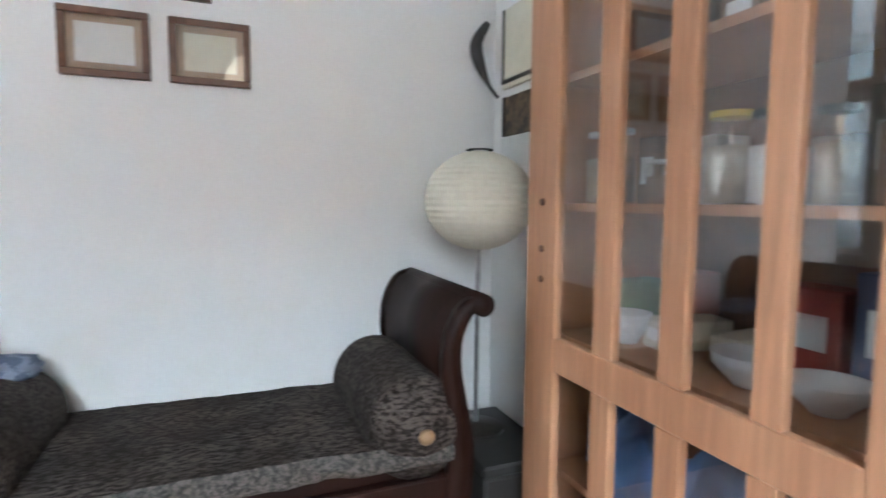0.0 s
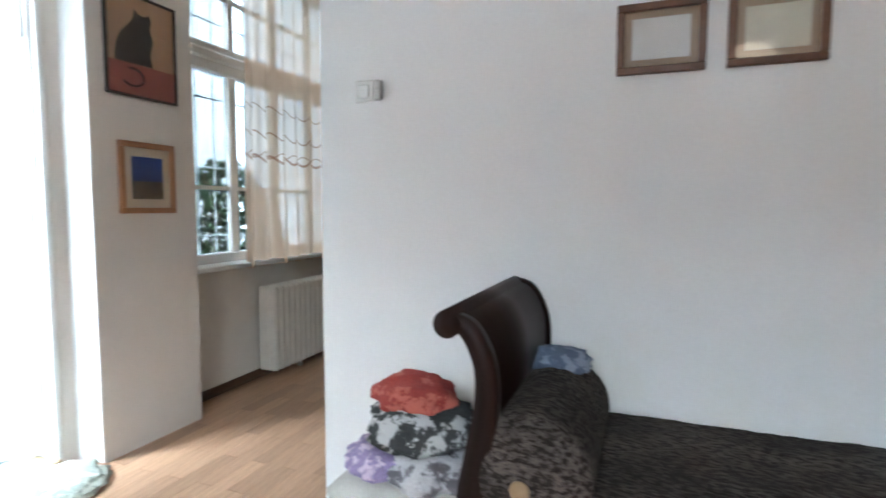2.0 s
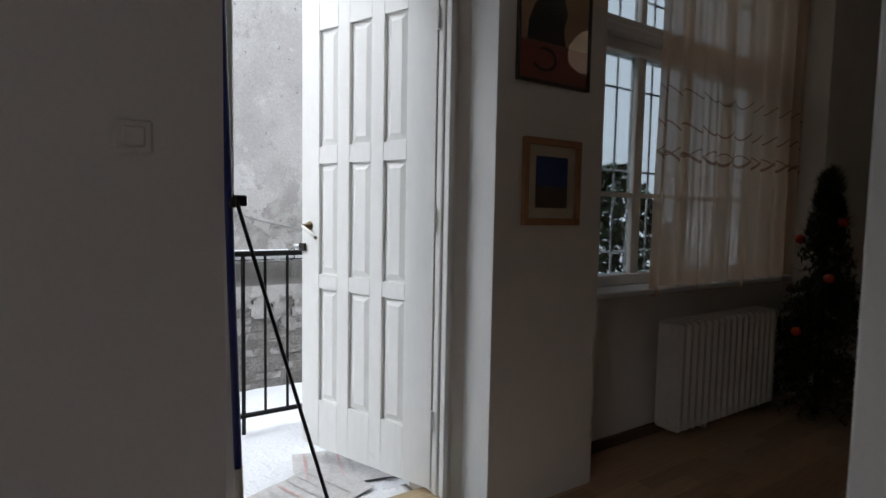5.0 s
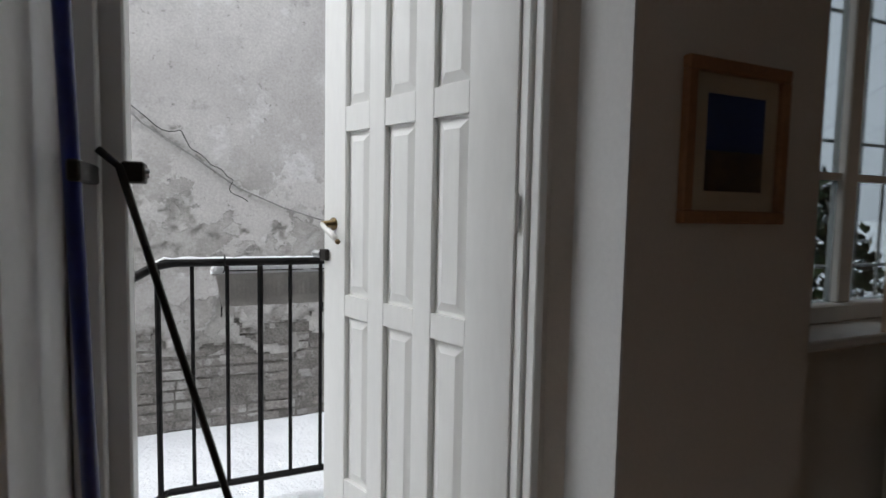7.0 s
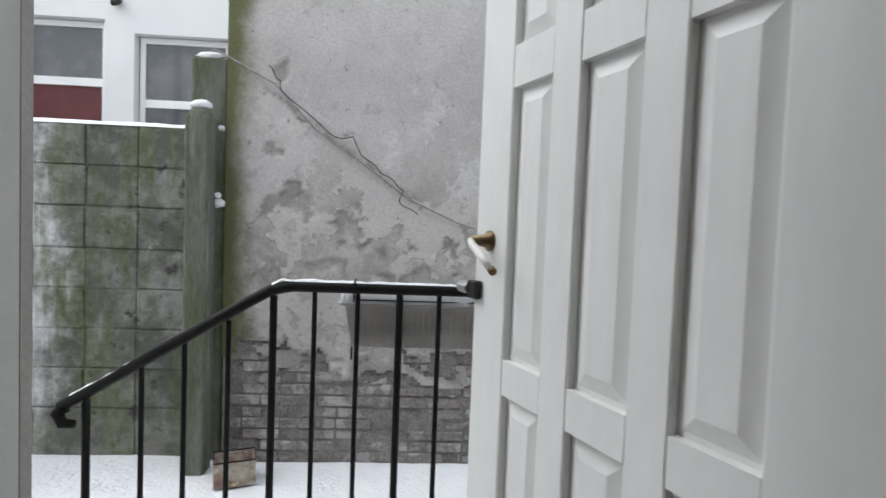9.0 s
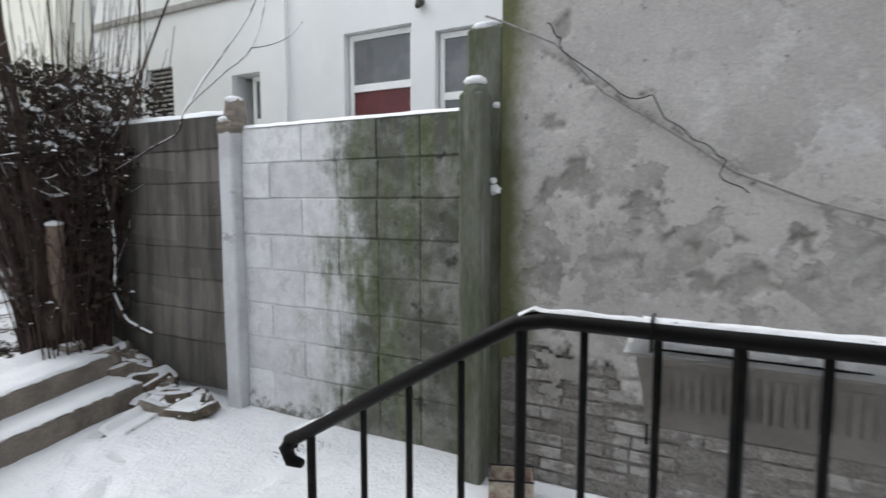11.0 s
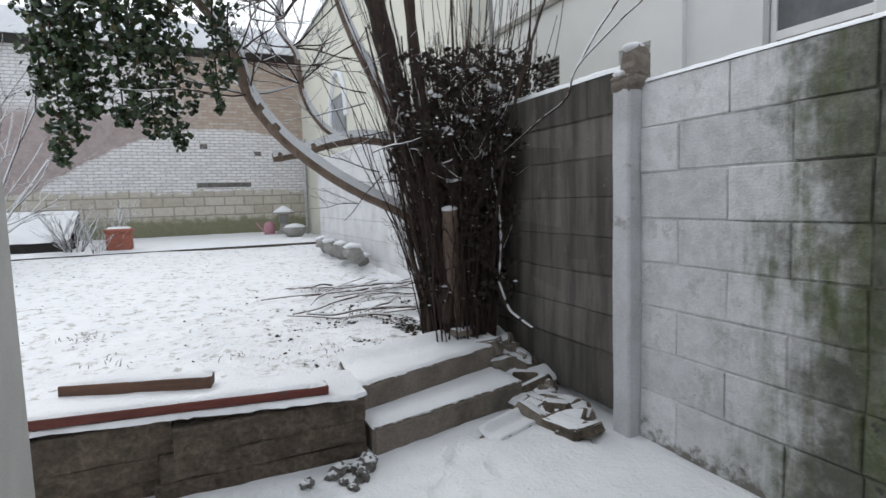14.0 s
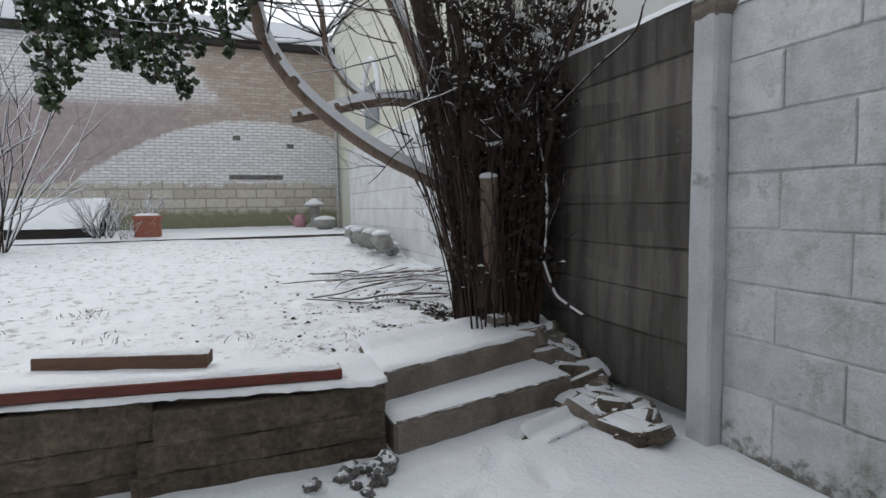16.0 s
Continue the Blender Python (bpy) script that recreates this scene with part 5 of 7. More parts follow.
def far_wall_material():
    m, nt, b, co = start_material("old_brick_wall", 0.95)
    sep = nt.nodes.new("ShaderNodeSeparateXYZ")
    nt.links.new(co, sep.inputs[0])
    flat = nt.nodes.new("ShaderNodeCombineXYZ")
    nt.links.new(sep.outputs["X"], flat.inputs["X"])
    nt.links.new(sep.outputs["Z"], flat.inputs["Y"])
    def courses(c1, c2, mortar, w, h, size):
        n = nt.nodes.new("ShaderNodeTexBrick")
        n.inputs["Color1"].default_value, n.inputs["Color2"].default_value, n.inputs["Mortar"].default_value = (*c1, 1), (*c2, 1), (*mortar, 1)
        n.inputs["Scale"].default_value, n.inputs["Brick Width"].default_value, n.inputs["Row Height"].default_value, n.inputs["Mortar Size"].default_value = 1.0, w, h, size
        n.inputs["Bias"].default_value = -0.2
        warp = nt.nodes.new("ShaderNodeMixRGB")
        warp.blend_type = "LINEAR_LIGHT"
        warp.inputs[0].default_value = 0.02
        nt.links.new(flat.outputs[0], warp.inputs[1])
        t = nt.nodes.new("ShaderNodeTexNoise")
        t.inputs["Scale"].default_value = 3.0
        nt.links.new(co, t.inputs["Vector"])
        nt.links.new(t.outputs["Color"], warp.inputs[2])
        nt.links.new(warp.outputs[0], n.inputs["Vector"])
        return n
    white = courses((0.84, 0.83, 0.83), (0.70, 0.685, 0.68), (0.46, 0.435, 0.415), 0.27, 0.088, 0.010)
    red = courses((0.47, 0.36, 0.29), (0.60, 0.53, 0.46), (0.38, 0.33, 0.29), 0.27, 0.088, 0.010)
    stone = courses((0.62, 0.58, 0.50), (0.47, 0.42, 0.335), (0.36, 0.325, 0.275), 0.55, 0.27, 0.02)
    broad, mid = noise_node(nt, co, 0.7, 6, 0.65), noise_node(nt, co, 3, 6, 0.7)
    # the whitewash rises in a hump and falls away
    dx = nt.nodes.new("ShaderNodeMath")
    dx.operation = "ADD"
    nt.links.new(sep.outputs["X"], dx.inputs[0])
    dx.inputs[1].default_value = 1.9
    sq = nt.nodes.new("ShaderNodeMath")
    sq.operation = "POWER"
    nt.links.new(dx.outputs[0], sq.inputs[0])
    sq.inputs[1].default_value = 2.0
    hump = nt.nodes.new("ShaderNodeMath")
    hump.operation = "MULTIPLY_ADD"
    nt.links.new(sq.outputs[0], hump.inputs[0])
    hump.inputs[1].default_value = 0.085
    nt.links.new(sep.outputs["Z"], hump.inputs[2])
    wob = nt.nodes.new("ShaderNodeMath")
    wob.operation = "MULTIPLY_ADD"
    nt.links.new(mid, wob.inputs[0])
    wob.inputs[1].default_value = 0.35
    nt.links.new(hump.outputs[0], wob.inputs[2])
    # rendered patch at the upper left, bare brick at the upper right
    render_c = mix_node(nt, step_node(nt, mid, 0.4, 0.65), (0.46, 0.385, 0.37), (0.38, 0.315, 0.30))
    side = nt.nodes.new("ShaderNodeMath")
    side.operation = "MULTIPLY_ADD"
    nt.links.new(broad, side.inputs[0])
    side.inputs[1].default_value = 5.0
    nt.links.new(sep.outputs["X"], side.inputs[2])
    upper = mix_node(nt, step_node(nt, side.outputs[0], 1.6, 3.0), red.outputs["Color"], mix_node(nt, step_node(nt, sep.outputs["Z"], 3.5, 3.9), render_c, white.outputs["Color"]))
    col = mix_node(nt, step_node(nt, wob.outputs[0], 3.45, 3.55), white.outputs["Color"], upper)
    low = nt.nodes.new("ShaderNodeMath")
    low.operation = "MULTIPLY_ADD"
    nt.links.new(mid, low.inputs[0])
    low.inputs[1].default_value = -0.7
    nt.links.new(sep.outputs["Z"], low.inputs[2])
    col = mix_node(nt, step_node(nt, low.outputs[0], 1.18, 1.10), col, stone.outputs["Color"])
    col = mix_node(nt, step_node(nt, low.outputs[0], 0.45, 0.25), col, (0.25, 0.25, 0.16))
    g = ramp(nt, ((0.3, (0.78,) * 3), (0.65, (1.0,) * 3)))
    nt.links.new(noise_node(nt, co, 8, 6, 0.7), g.inputs[0])
    nt.links.new(mix_node(nt, 1.0, col, g.outputs[0], "MULTIPLY"), b.inputs["Base Color"])
    inv = nt.nodes.new("ShaderNodeMath")
    inv.operation = "SUBTRACT"
    inv.inputs[0].default_value = 1.0
    nt.links.new(white.outputs["Fac"], inv.inputs[1])
    bump_to(nt, b, inv.outputs[0], 0.8, 0.02)
    return m


back = thing("garden_end_wall", "tall old brick wall, half whitewashed, under a snowy roof", "wall", kind="structure")
part("masonry", boxed(-4.4, 16, -19.5, -19.0, -0.3, 5.42), far_wall_material(), back)
for x0, x1, z in ((-2.7, -1.2, 1.62), (-3.05, -2.85, 2.55), (-1.55, -1.35, 2.75)):
    part("niche", boxed(x0, x1, -19.02, -18.985, z, z + 0.13, bevel=0.01), MORTAR, back)
EAVE = surface("dark_eave", (0.045, 0.038, 0.034), (0.03, 0.026, 0.024), 4, 0.9, 50, 0.3, 0.4, 0.004)
part("eave", boxed(-4.4, 16, -19.45, -18.72, 5.36, 5.54, bevel=0.02), EAVE, back)
bm = bmesh.new()
for i in range(17):
    z0, y0 = 5.56 + i * 0.135, -18.66 - i * 0.33
    box(bm, -4.4, 16, y0 - 0.40, y0, z0 - 0.02, z0 + 0.085 - 0.03)
part("roof", bm, SNOW, back, "snow-covered stepped tile roof")
tagged(part("terrace", boxed(-3.75, 14, -18.98, -13.9, -0.2, 0.20, bevel=0.02), CONCRETE), "low concrete terrace at the end of the lawn", "terrace", kind="structure")
tagged(part("terrace_snow", snow_slab(-3.74, 14, -18.9, -13.84, 0.20, 0.05, 5.0, 60, 30), SNOW, smooth=True), kind="structure")

CREAM = surface("cream_render", (0.70, 0.685, 0.585), (0.64, 0.63, 0.545), 0.8, 0.95, 60, 0.06, 0.3, 0.004, spots=(0.55, 0.54, 0.48), spot_scale=1.2, spot_at=(0.58, 0.75))
cream = thing("cream_building", "tall cream-rendered building side along the garden", "building")
part("wall", boxed(-4.72, -4.32, -19.6, -7.9, -0.5, 5.9), CREAM, cream)
part("eave_snow", snow_slab(-4.75, -4.25, -19.6, -7.9, 5.9, 0.12, 2.0, 10, 40), SNOW, cream)
part("downpipe", tube(bmesh.new(), [(-4.22, -18.4, 0.1), (-4.22, -18.4, 3.0)], 0.06, 10), STEEL, cream)
arch = bmesh.new()
tube(arch, [(-4.29, -14.3 + 0.75 * math.cos(a), 3.0 + 1.1 * math.sin(a)) for a in [math.pi * k / 14 for k in range(15)]], 0.07, 8)
part("arch", arch, SNOW, cream, "arched white moulding")
part("arch_window", boxed(-4.33, -4.30, -14.9, -13.7, 2.6, 3.55, bevel=0.05), surface("dull_pane", (0.30, 0.34, 0.36), (0.24, 0.27, 0.29), 3, 0.2, 30, 0.1, 0.1, 0.001), cream)
far_fence = thing("block_fence", "white-painted block fence along the far lawn", "fence")
fence_panel(far_fence, -3.72, -14.2, -7.45, [-8.1 - 0.66 * i for i in range(10)], [-7.8 - 0.66 * i for i in range(10)], [-0.3, 0.1, 0.42, 0.74, 1.06, 1.38, 1.70, 2.02], surface("white_painted_block", (0.74, 0.745, 0.75), (0.64, 0.64, 0.64), 3, 0.9, 60, 0.15, 0.4, 0.005, spots=(0.40, 0.39, 0.36), spot_scale=3, spot_at=(0.62, 0.75), vary=0.1), 6)
part("snow", snow_slab(-3.9, -3.71, -14.2, -7.45, 2.02, 0.04, 3.0, 8, 60), SNOW, far_fence, smooth=True)

# pots, lantern, cold frame, snowy bushes
CLAY = surface("terracotta", (0.36, 0.13, 0.085), (0.28, 0.10, 0.07), 8, 0.85, 60, 0.2, 0.3, 0.003)
PINK = surface("pink_plastic", (0.55, 0.28, 0.32), (0.48, 0.23, 0.28), 8, 0.5)
STONEWARE = surface("grey_stoneware", (0.36, 0.35, 0.33), (0.28, 0.27, 0.25), 8, 0.9, 60, 0.25, 0.4, 0.004)
pot = thing("flower_pot", "square red clay pot with a snowy plant", "pot", pose(0.34, -14.25, 0.24))
part("pot", uneven(boxed(-0.22, 0.22, -0.2, 0.2, 0, 0.38, bevel=0.02), 0.008, 1.0), CLAY, pot)
part("rim", boxed(-0.25, 0.25, -0.23, 0.23, 0.35, 0.43, bevel=0.012), CLAY, pot)
part("snow", snow_slab(-0.22, 0.22, -0.2, 0.2, 0.42, 0.05, 2.0, 8, 8), SNOW, pot, smooth=True)


def frosty_bush(name, x, y, z, h, w, n, seed, label):
    b = thing(name, label, "bush", pose(x, y, z))
    rnd = random.Random(seed)
    bm, sn, lines = bmesh.new(), bmesh.new(), []
    for _ in range(n):
        a = rnd.uniform(0, 6.28)
        twigs(bm, (0.12 * w * math.cos(a), 0.12 * w * math.sin(a), 0), (w * math.cos(a), w * math.sin(a), h), h * rnd.uniform(0.7, 1.1), 0.007 * h ** 0.5, 2, rnd, 4, lines)
    for pts, r in lines:
        snow_on(sn, [Vector(p) for p in pts], r * 1.2, r * 0.8, 1.2, 1.2, 0.1, rnd.random() * 9)
    tagged(part("twig", bm, TWIG, b), kind="stuff")
    tagged(part("snow", sn, SNOW, b), kind="stuff")


frosty_bush("potted_bush", 0.34, -14.25, 0.62, 0.55, 0.35, 10, 3, "small bare plant white with snow in a pot")
frosty_bush("low_bush", 1.15, -14.3, 0.1, 0.95, 0.6, 18, 4, "low bare bush white with snow by the terrace")
frosty_bush("low_bush", 0.75, -14.1, 0.1, 0.6, 0.5, 12, 5, "low bare bush white with snow by the terrace")
frosty_bush("bare_bush", 2.3, -12.6, 0.1, 3.2, 1.1, 20, 6, "tall bare bush covered in snow")
frosty_bush("bare_bush", 3.3, -11.2, 0.05, 2.8, 1.0, 18, 7, "tall bare bush covered in snow")
lan = thing("stone_lantern", "small grey stone garden lantern with a snow cap", "lantern", pose(-3.30, -16.9, 0.24))
part("base", lathe(bmesh.new(), [(0.22, 0), (0.22, 0.08), (0.12, 0.12), (0.10, 0.30), (0.18, 0.36)], 12), STONEWARE, lan)
part("chamber", boxed(-0.13, 0.13, -0.13, 0.13, 0.36, 0.56, bevel=0.02), STONEWARE, lan)
part("roof", lathe(bmesh.new(), [(0.30, 0.56), (0.28, 0.60), (0.12, 0.68), (0.04, 0.74)], 10), STONEWARE, lan)
part("snow", lathe(bmesh.new(), [(0.29, 0.605), (0.24, 0.65), (0.12, 0.73), (0.03, 0.78)], 12), SNOW, lan, smooth=True)
bowl = thing("stone_bowl", "round stone planter heaped with snow", "planter", pose(-3.35, -15.5, 0.24))
part("bowl", lathe(bmesh.new(), [(0.16, 0), (0.27, 0.10), (0.30, 0.22), (0.27, 0.24)], 16), STONEWARE, bowl, smooth=True)
part("snow", lathe(bmesh.new(), [(0.28, 0.23), (0.22, 0.29), (0.08, 0.33), (0.01, 0.335)], 16), SNOW, bowl, smooth=True)
can = thing("watering_can", "faded pink plastic garden can in the snow", "can", pose(-2.95, -17.2, 0.24))
part("body", lathe(bmesh.new(), [(0.15, 0), (0.16, 0.2), (0.13, 0.32), (0.05, 0.36)], 14), PINK, can, smooth=True)
part("spout", tube(bmesh.new(), [(0.13, 0, 0.08), (0.26, 0, 0.22), (0.34, 0, 0.34)], [0.03, 0.02, 0.03], 8), PINK, can)
cf = thing("cold_frame", "low garden frame with a sloping snow-covered lid", "cold frame", pose(2.15, -15.2, 0.24))
part("side", prism(bmesh.new(), [(-0.85, -0.6), (1.6, -0.6), (1.6, 0.6), (-0.85, 0.6)], 0, 0.18), EAVE, cf)
bm = bmesh.new()
sheet(bm, 30, 16, lambda u, v: (-0.9 + 2.6 * u, 0.65 - 1.3 * v, 0.20 + 0.62 * v + 0.03 * fbm(u * 6, v * 4)))
part("snow", bm, SNOW, cf, smooth=True)
part("lid", prism(bmesh.new(), [(-0.9, -0.62), (1.65, -0.62), (1.65, -0.52), (-0.9, -0.52)], 0.15, 0.76), EAVE, cf)
# made-up bush that darkens the lower window view and dims the north room
wb = thing("stand_in_bush", "dark evergreen bush capped with snow, added to darken the window view", "bush", pose(-1.35, 2.15, -0.5))
rnd = random.Random(61)
lv, sn, st3 = bmesh.new(), bmesh.new(), bmesh.new()
for i in range(16):
    a = rnd.uniform(0, 6.28)
    tube(st3, [(0.05 * math.cos(a), 0.05 * math.sin(a), -0.05), (0.2 * math.cos(a), 0.2 * math.sin(a), 0.9), (0.4 * math.cos(a), 0.4 * math.sin(a), 1.75)], [0.02, 0.014, 0.005], 6)
for i in range(3600):
    a, z = rnd.uniform(0, 6.28), rnd.uniform(0.15, 2.1)
    r = 0.62 * (1 - (abs(z - 1.0) / 1.25) ** 2) * rnd.random() ** 0.35 * (1 + 0.4 * fbm(math.cos(a) * 2, math.sin(a) * 2, z * 2))
    c = (r * math.cos(a), r * math.sin(a), z)
    leaf(lv, c, 0.055, rnd)
    if rnd.random() < 0.03 + 0.06 * (z > 1.6):
        snow_fleck(sn, (c[0], c[1], c[2] + 0.02), rnd.uniform(0.02, 0.05), rnd)
tagged(part("foliage", lv, IVY, wb), kind="stuff")
tagged(part("snow", sn, SNOW, wb), kind="stuff")
part("stem", st3, TWIG, wb)
heap2 = thing("stone_heap", "snowy heap of stones against a white fence", "stones")
rnd = random.Random(3)
for i in range(12):
    c = (-3.55 + 0.16 * (i % 3) + rnd.uniform(-0.05, 0.05), -12.4 + 0.25 * i, 0.10 + 0.10 * (i % 3))
    bm = bmesh.new()
    blob(bm, c, (rnd.uniform(0.1, 0.2), rnd.uniform(0.1, 0.2), rnd.uniform(0.08, 0.14)), i, 0.7)
    part("stone", bm, STONEWARE, heap2)
    bm = bmesh.new()
    blob(bm, (c[0], c[1], c[2] + 0.09), (0.13, 0.13, 0.05), i, 0.6)
    part("snow", bm, SNOW, heap2, smooth=True)

# ---- the white neighbouring house ----
WHITE_RENDER = surface("white_house_render", (0.72, 0.72, 0.715), (0.66, 0.665, 0.66), 0.7, 0.92, 60, 0.05, 0.3, 0.003, spots=(0.63, 0.63, 0.62), spot_scale=1.0, spot_at=(0.6, 0.78))
DARK_PANE = surface("dark_glass", (0.10, 0.105, 0.11), (0.16, 0.16, 0.165), 1.5, 0.08, 20, 0.1, 0.02, 0.001)
MAROON = surface("maroon_blind", (0.125, 0.022, 0.024), (0.095, 0.018, 0.02), 4, 0.6, 50, 0.15, 0.2, 0.002)
house = thing("neighbour_house", "white-rendered neighbouring house with painted wooden windows", "house")
holes = [(-6.07, -4.85, 2.2, 3.75), (-4.46, -3.2, 2.2, 3.58)]
part("wall", walled(bmesh.new(), -8.0, -7.5, -7.2, 4.0, -0.6, 8.0, holes), WHITE_RENDER, house)
part("wall", walled(bmesh.new(), -8.0, -7.42, -14.0, -7.202, -0.6, 8.0, [(-8.45, -7.78, 2.0, 3.35), (-10.75, -10.0, 2.7, 3.68)]), WHITE_RENDER, house)
part("back_wall", boxed(-8.3, -8.01, -14.0, 4.0, -0.6, 8.0), DARK_PANE, house)


def house_window(y0, y1, z0, z1, zm, lower, depth=-7.62):
    w = part("window", boxed(depth - 0.05, depth, y0, y0 + 0.07, z0, z1, bevel=0.004), WHITE_WOOD, house)
    for a, b, c, d in ((y1 - 0.07, y1, z0, z1), (y0 + 0.07, y1 - 0.07, z1 - 0.08, z1), (y0 + 0.07, y1 - 0.07, zm, zm + 0.11)):
        part("window_frame", boxed(depth - 0.05, depth, a, b, c, d, bevel=0.004), WHITE_WOOD, w)
    part("pane", boxed(depth - 0.04, depth - 0.03, y0 + 0.07, y1 - 0.07, zm + 0.11, z1 - 0.08), DARK_PANE, w)
    part("pane" if lower is DARK_PANE else "blind", boxed(depth - 0.04, depth - 0.03, y0 + 0.07, y1 - 0.07, z0, zm), lower, w)


house_window(-6.05, -4.87, 2.2, 3.74, 2.87, MAROON)
house_window(-4.44, -3.22, 2.2, 3.57, 2.62, DARK_PANE)
house_window(-8.2, -7.80, 2.0, 3.34, 2.5, DARK_PANE, -7.66)
vent = part("louvre", boxed(-7.6, -7.55, -10.74, -10.01, 2.71, 3.67), EAVE, house, "dark slatted shutter")
for i in range(11):
    part("slat", boxed(-7.55, -7.49, -10.72, -10.03, 2.73 + i * 0.086, 2.765 + i * 0.086), surface("grey_slat", (0.30, 0.29, 0.28), (0.24, 0.23, 0.22), 5, 0.8) if i == 0 else bpy.data.materials["grey_slat"], vent)
part("outdoor_lamp", tube(bmesh.new(), [(-7.48, -4.66, 4.0), (-7.40, -4.66, 3.96), (-7.34, -4.66, 3.90)], [0.05, 0.06, 0.035], 10), DARK_METAL, house, "small black outdoor lamp")
part("downpipe", tube(bmesh.new(), [(-6.5, -11.0, -0.5), (-6.5, -11.0, 7.5)], 0.085, 12), surface("zinc_pipe", (0.34, 0.34, 0.35), (0.28, 0.28, 0.29), 6, 0.6), house, "grey zinc downpipe")
part("ledge", boxed(-7.5, -7.36, -14.0, -7.2, 4.62, 4.74, bevel=0.01), STONEWARE, house)

# wire basket against the peeling wall, simplified to a box with printed sides
bk = thing("basket_box", "small wire basket in the snow, built as a rusty box with faded printed sides", "box", pose(-3.19, -1.69, -0.475, 0, 0, 20))
PRINT = surface("faded_print", (0.42, 0.38, 0.30), (0.20, 0.10, 0.09), 14, 0.7, 60, 0.3, 0.2, 0.002, spots=(0.55, 0.50, 0.30), spot_scale=18)
for a in ((-0.09, 0.09, -0.12, -0.112), (-0.09, 0.09, 0.112, 0.12), (-0.09, -0.082, -0.112, 0.112), (0.082, 0.09, -0.112, 0.112)):
    part("side", boxed(*a, 0.0, 0.15), PRINT, bk)
part("rim", tube(bmesh.new(), [(-0.09, -0.12, 0.155), (0.09, -0.12, 0.155), (0.09, 0.12, 0.155), (-0.09, 0.12, 0.155), (-0.09, -0.12, 0.155)], 0.005, 6), IRON, bk)
part("snow", snow_slab(-0.08, 0.08, -0.11, 0.11, 0.06, 0.03, 2.0, 8, 8), SNOW, bk, smooth=True)


# ---- inside: floor ----
OAK = surface("oak_parquet", (0.64, 0.41, 0.26), (0.54, 0.33, 0.20), 5, 0.36, 60, 0.25, 0.15, 0.001, stretch=(1, 0.12, 1), vary=0.3)
setting("floor", boxed(-0.2, 4.1, -3.74, 4.2, -0.12, -0.004), OAK)
fl = thing("parquet", "worn oak parquet strips", "floor", kind="structure")
strip = {}
rnd = random.Random(2)
for i in range(24):
    x = 0.025 + i * 0.085
    y = -1.08 + (0.25 if i % 2 else 0.0) - 0.5
    while y < 3.0:
        a, b = max(y, -1.08), min(y + 0.5, 3.0)
        if b - a > 0.02 and not (x > 1.05 and b > -0.005):
            key = round(b - a, 3)
            if key not in strip:
                strip[key] = part("strip", boxed(0.0006, 0.0844, 0.0006, b - a - 0.0006, -0.003, 0.0005), OAK, fl)
                strip[key].location = (x, a, 0)
            else:
                o = new("strip", strip[key].data)
                o.parent = fl
                o.location = (x, a, 0)
        y += 0.5
SKIRT = surface("brown_skirting", (0.16, 0.085, 0.05), (0.11, 0.06, 0.036), 4, 0.5, 60, 0.3, 0.2, 0.001, stretch=(1, 0.2, 1))
setting("baseboard", boxed(-0.199, -0.18, 0.5, 2.6, 0.001, 0.06, bevel=0.003), SKIRT)

# ---- window of the north room ----
win = thing("window_1", "white wooden casement window with an iron grille", "window", kind="structure")
Y0, Y1, Z0, Z1 = 0.65, 2.45, 0.83, 2.92
xw = -0.30
for a, b, c, d in ((Y0, Y0 + 0.07, Z0, Z1), (Y1 - 0.07, Y1, Z0, Z1), (Y0 + 0.07, Y1 - 0.07, Z1 - 0.07, Z1), (Y0 + 0.07, Y1 - 0.07, Z0, Z0 + 0.06), (Y0 + 0.07, Y1 - 0.07, 2.04, 2.21)):
    part("window_frame", boxed(xw - 0.06, xw + 0.04, a, b, c, d, bevel=0.006), WHITE_WOOD, win)
part("cornice", boxed(xw + 0.04, xw + 0.075, Y0, Y1, 2.10, 2.16, bevel=0.01), WHITE_WOOD, win)
for y in (1.105, 1.54, 1.98):
    part("mullion", boxed(xw - 0.03, xw + 0.02, y - 0.035, y + 0.035, Z0 + 0.06, 2.04, bevel=0.005), WHITE_WOOD, win)
    part("mullion", boxed(xw - 0.03, xw + 0.02, y - 0.025, y + 0.025, 2.21, Z1 - 0.07, bevel=0.005), WHITE_WOOD, win)
part("glazing_bar", boxed(xw - 0.02, xw + 0.01, Y0 + 0.07, Y1 - 0.07, 1.30, 1.325), WHITE_WOOD, win)
part("glazing_bar", boxed(xw - 0.02, xw + 0.01, Y0 + 0.07, Y1 - 0.07, 2.52, 2.545), WHITE_WOOD, win)
for a, b in ((Z0 + 0.06, 2.04), (2.21, Z1 - 0.07)):
    p = part("pane", boxed(xw - 0.008, xw - 0.004, Y0 + 0.07, Y1 - 0.07, a, b), PANE_DIM, win)
    p.visible_shadow = False
part("window_sill", boxed(-0.30, -0.10, 0.60, 2.50, 0.80, 0.83, bevel=0.006), WHITE_WOOD, win)
for y in (0.76, 0.9, 1.05, 1.2, 1.35, 1.5, 1.65, 1.8, 1.95, 2.1, 2.25, 2.38):
    part("grille_bar", tube(bmesh.new(), [(-0.40, y, 0.81), (-0.40, y, 2.90)], 0.007, 6), WHITE_WOOD, win)
for z in (1.0, 1.45, 1.9, 2.4):
    part("grille_bar", tube(bmesh.new(), [(-0.40, 0.66, z), (-0.40, 2.44, z)], 0.007, 6), WHITE_WOOD, win)


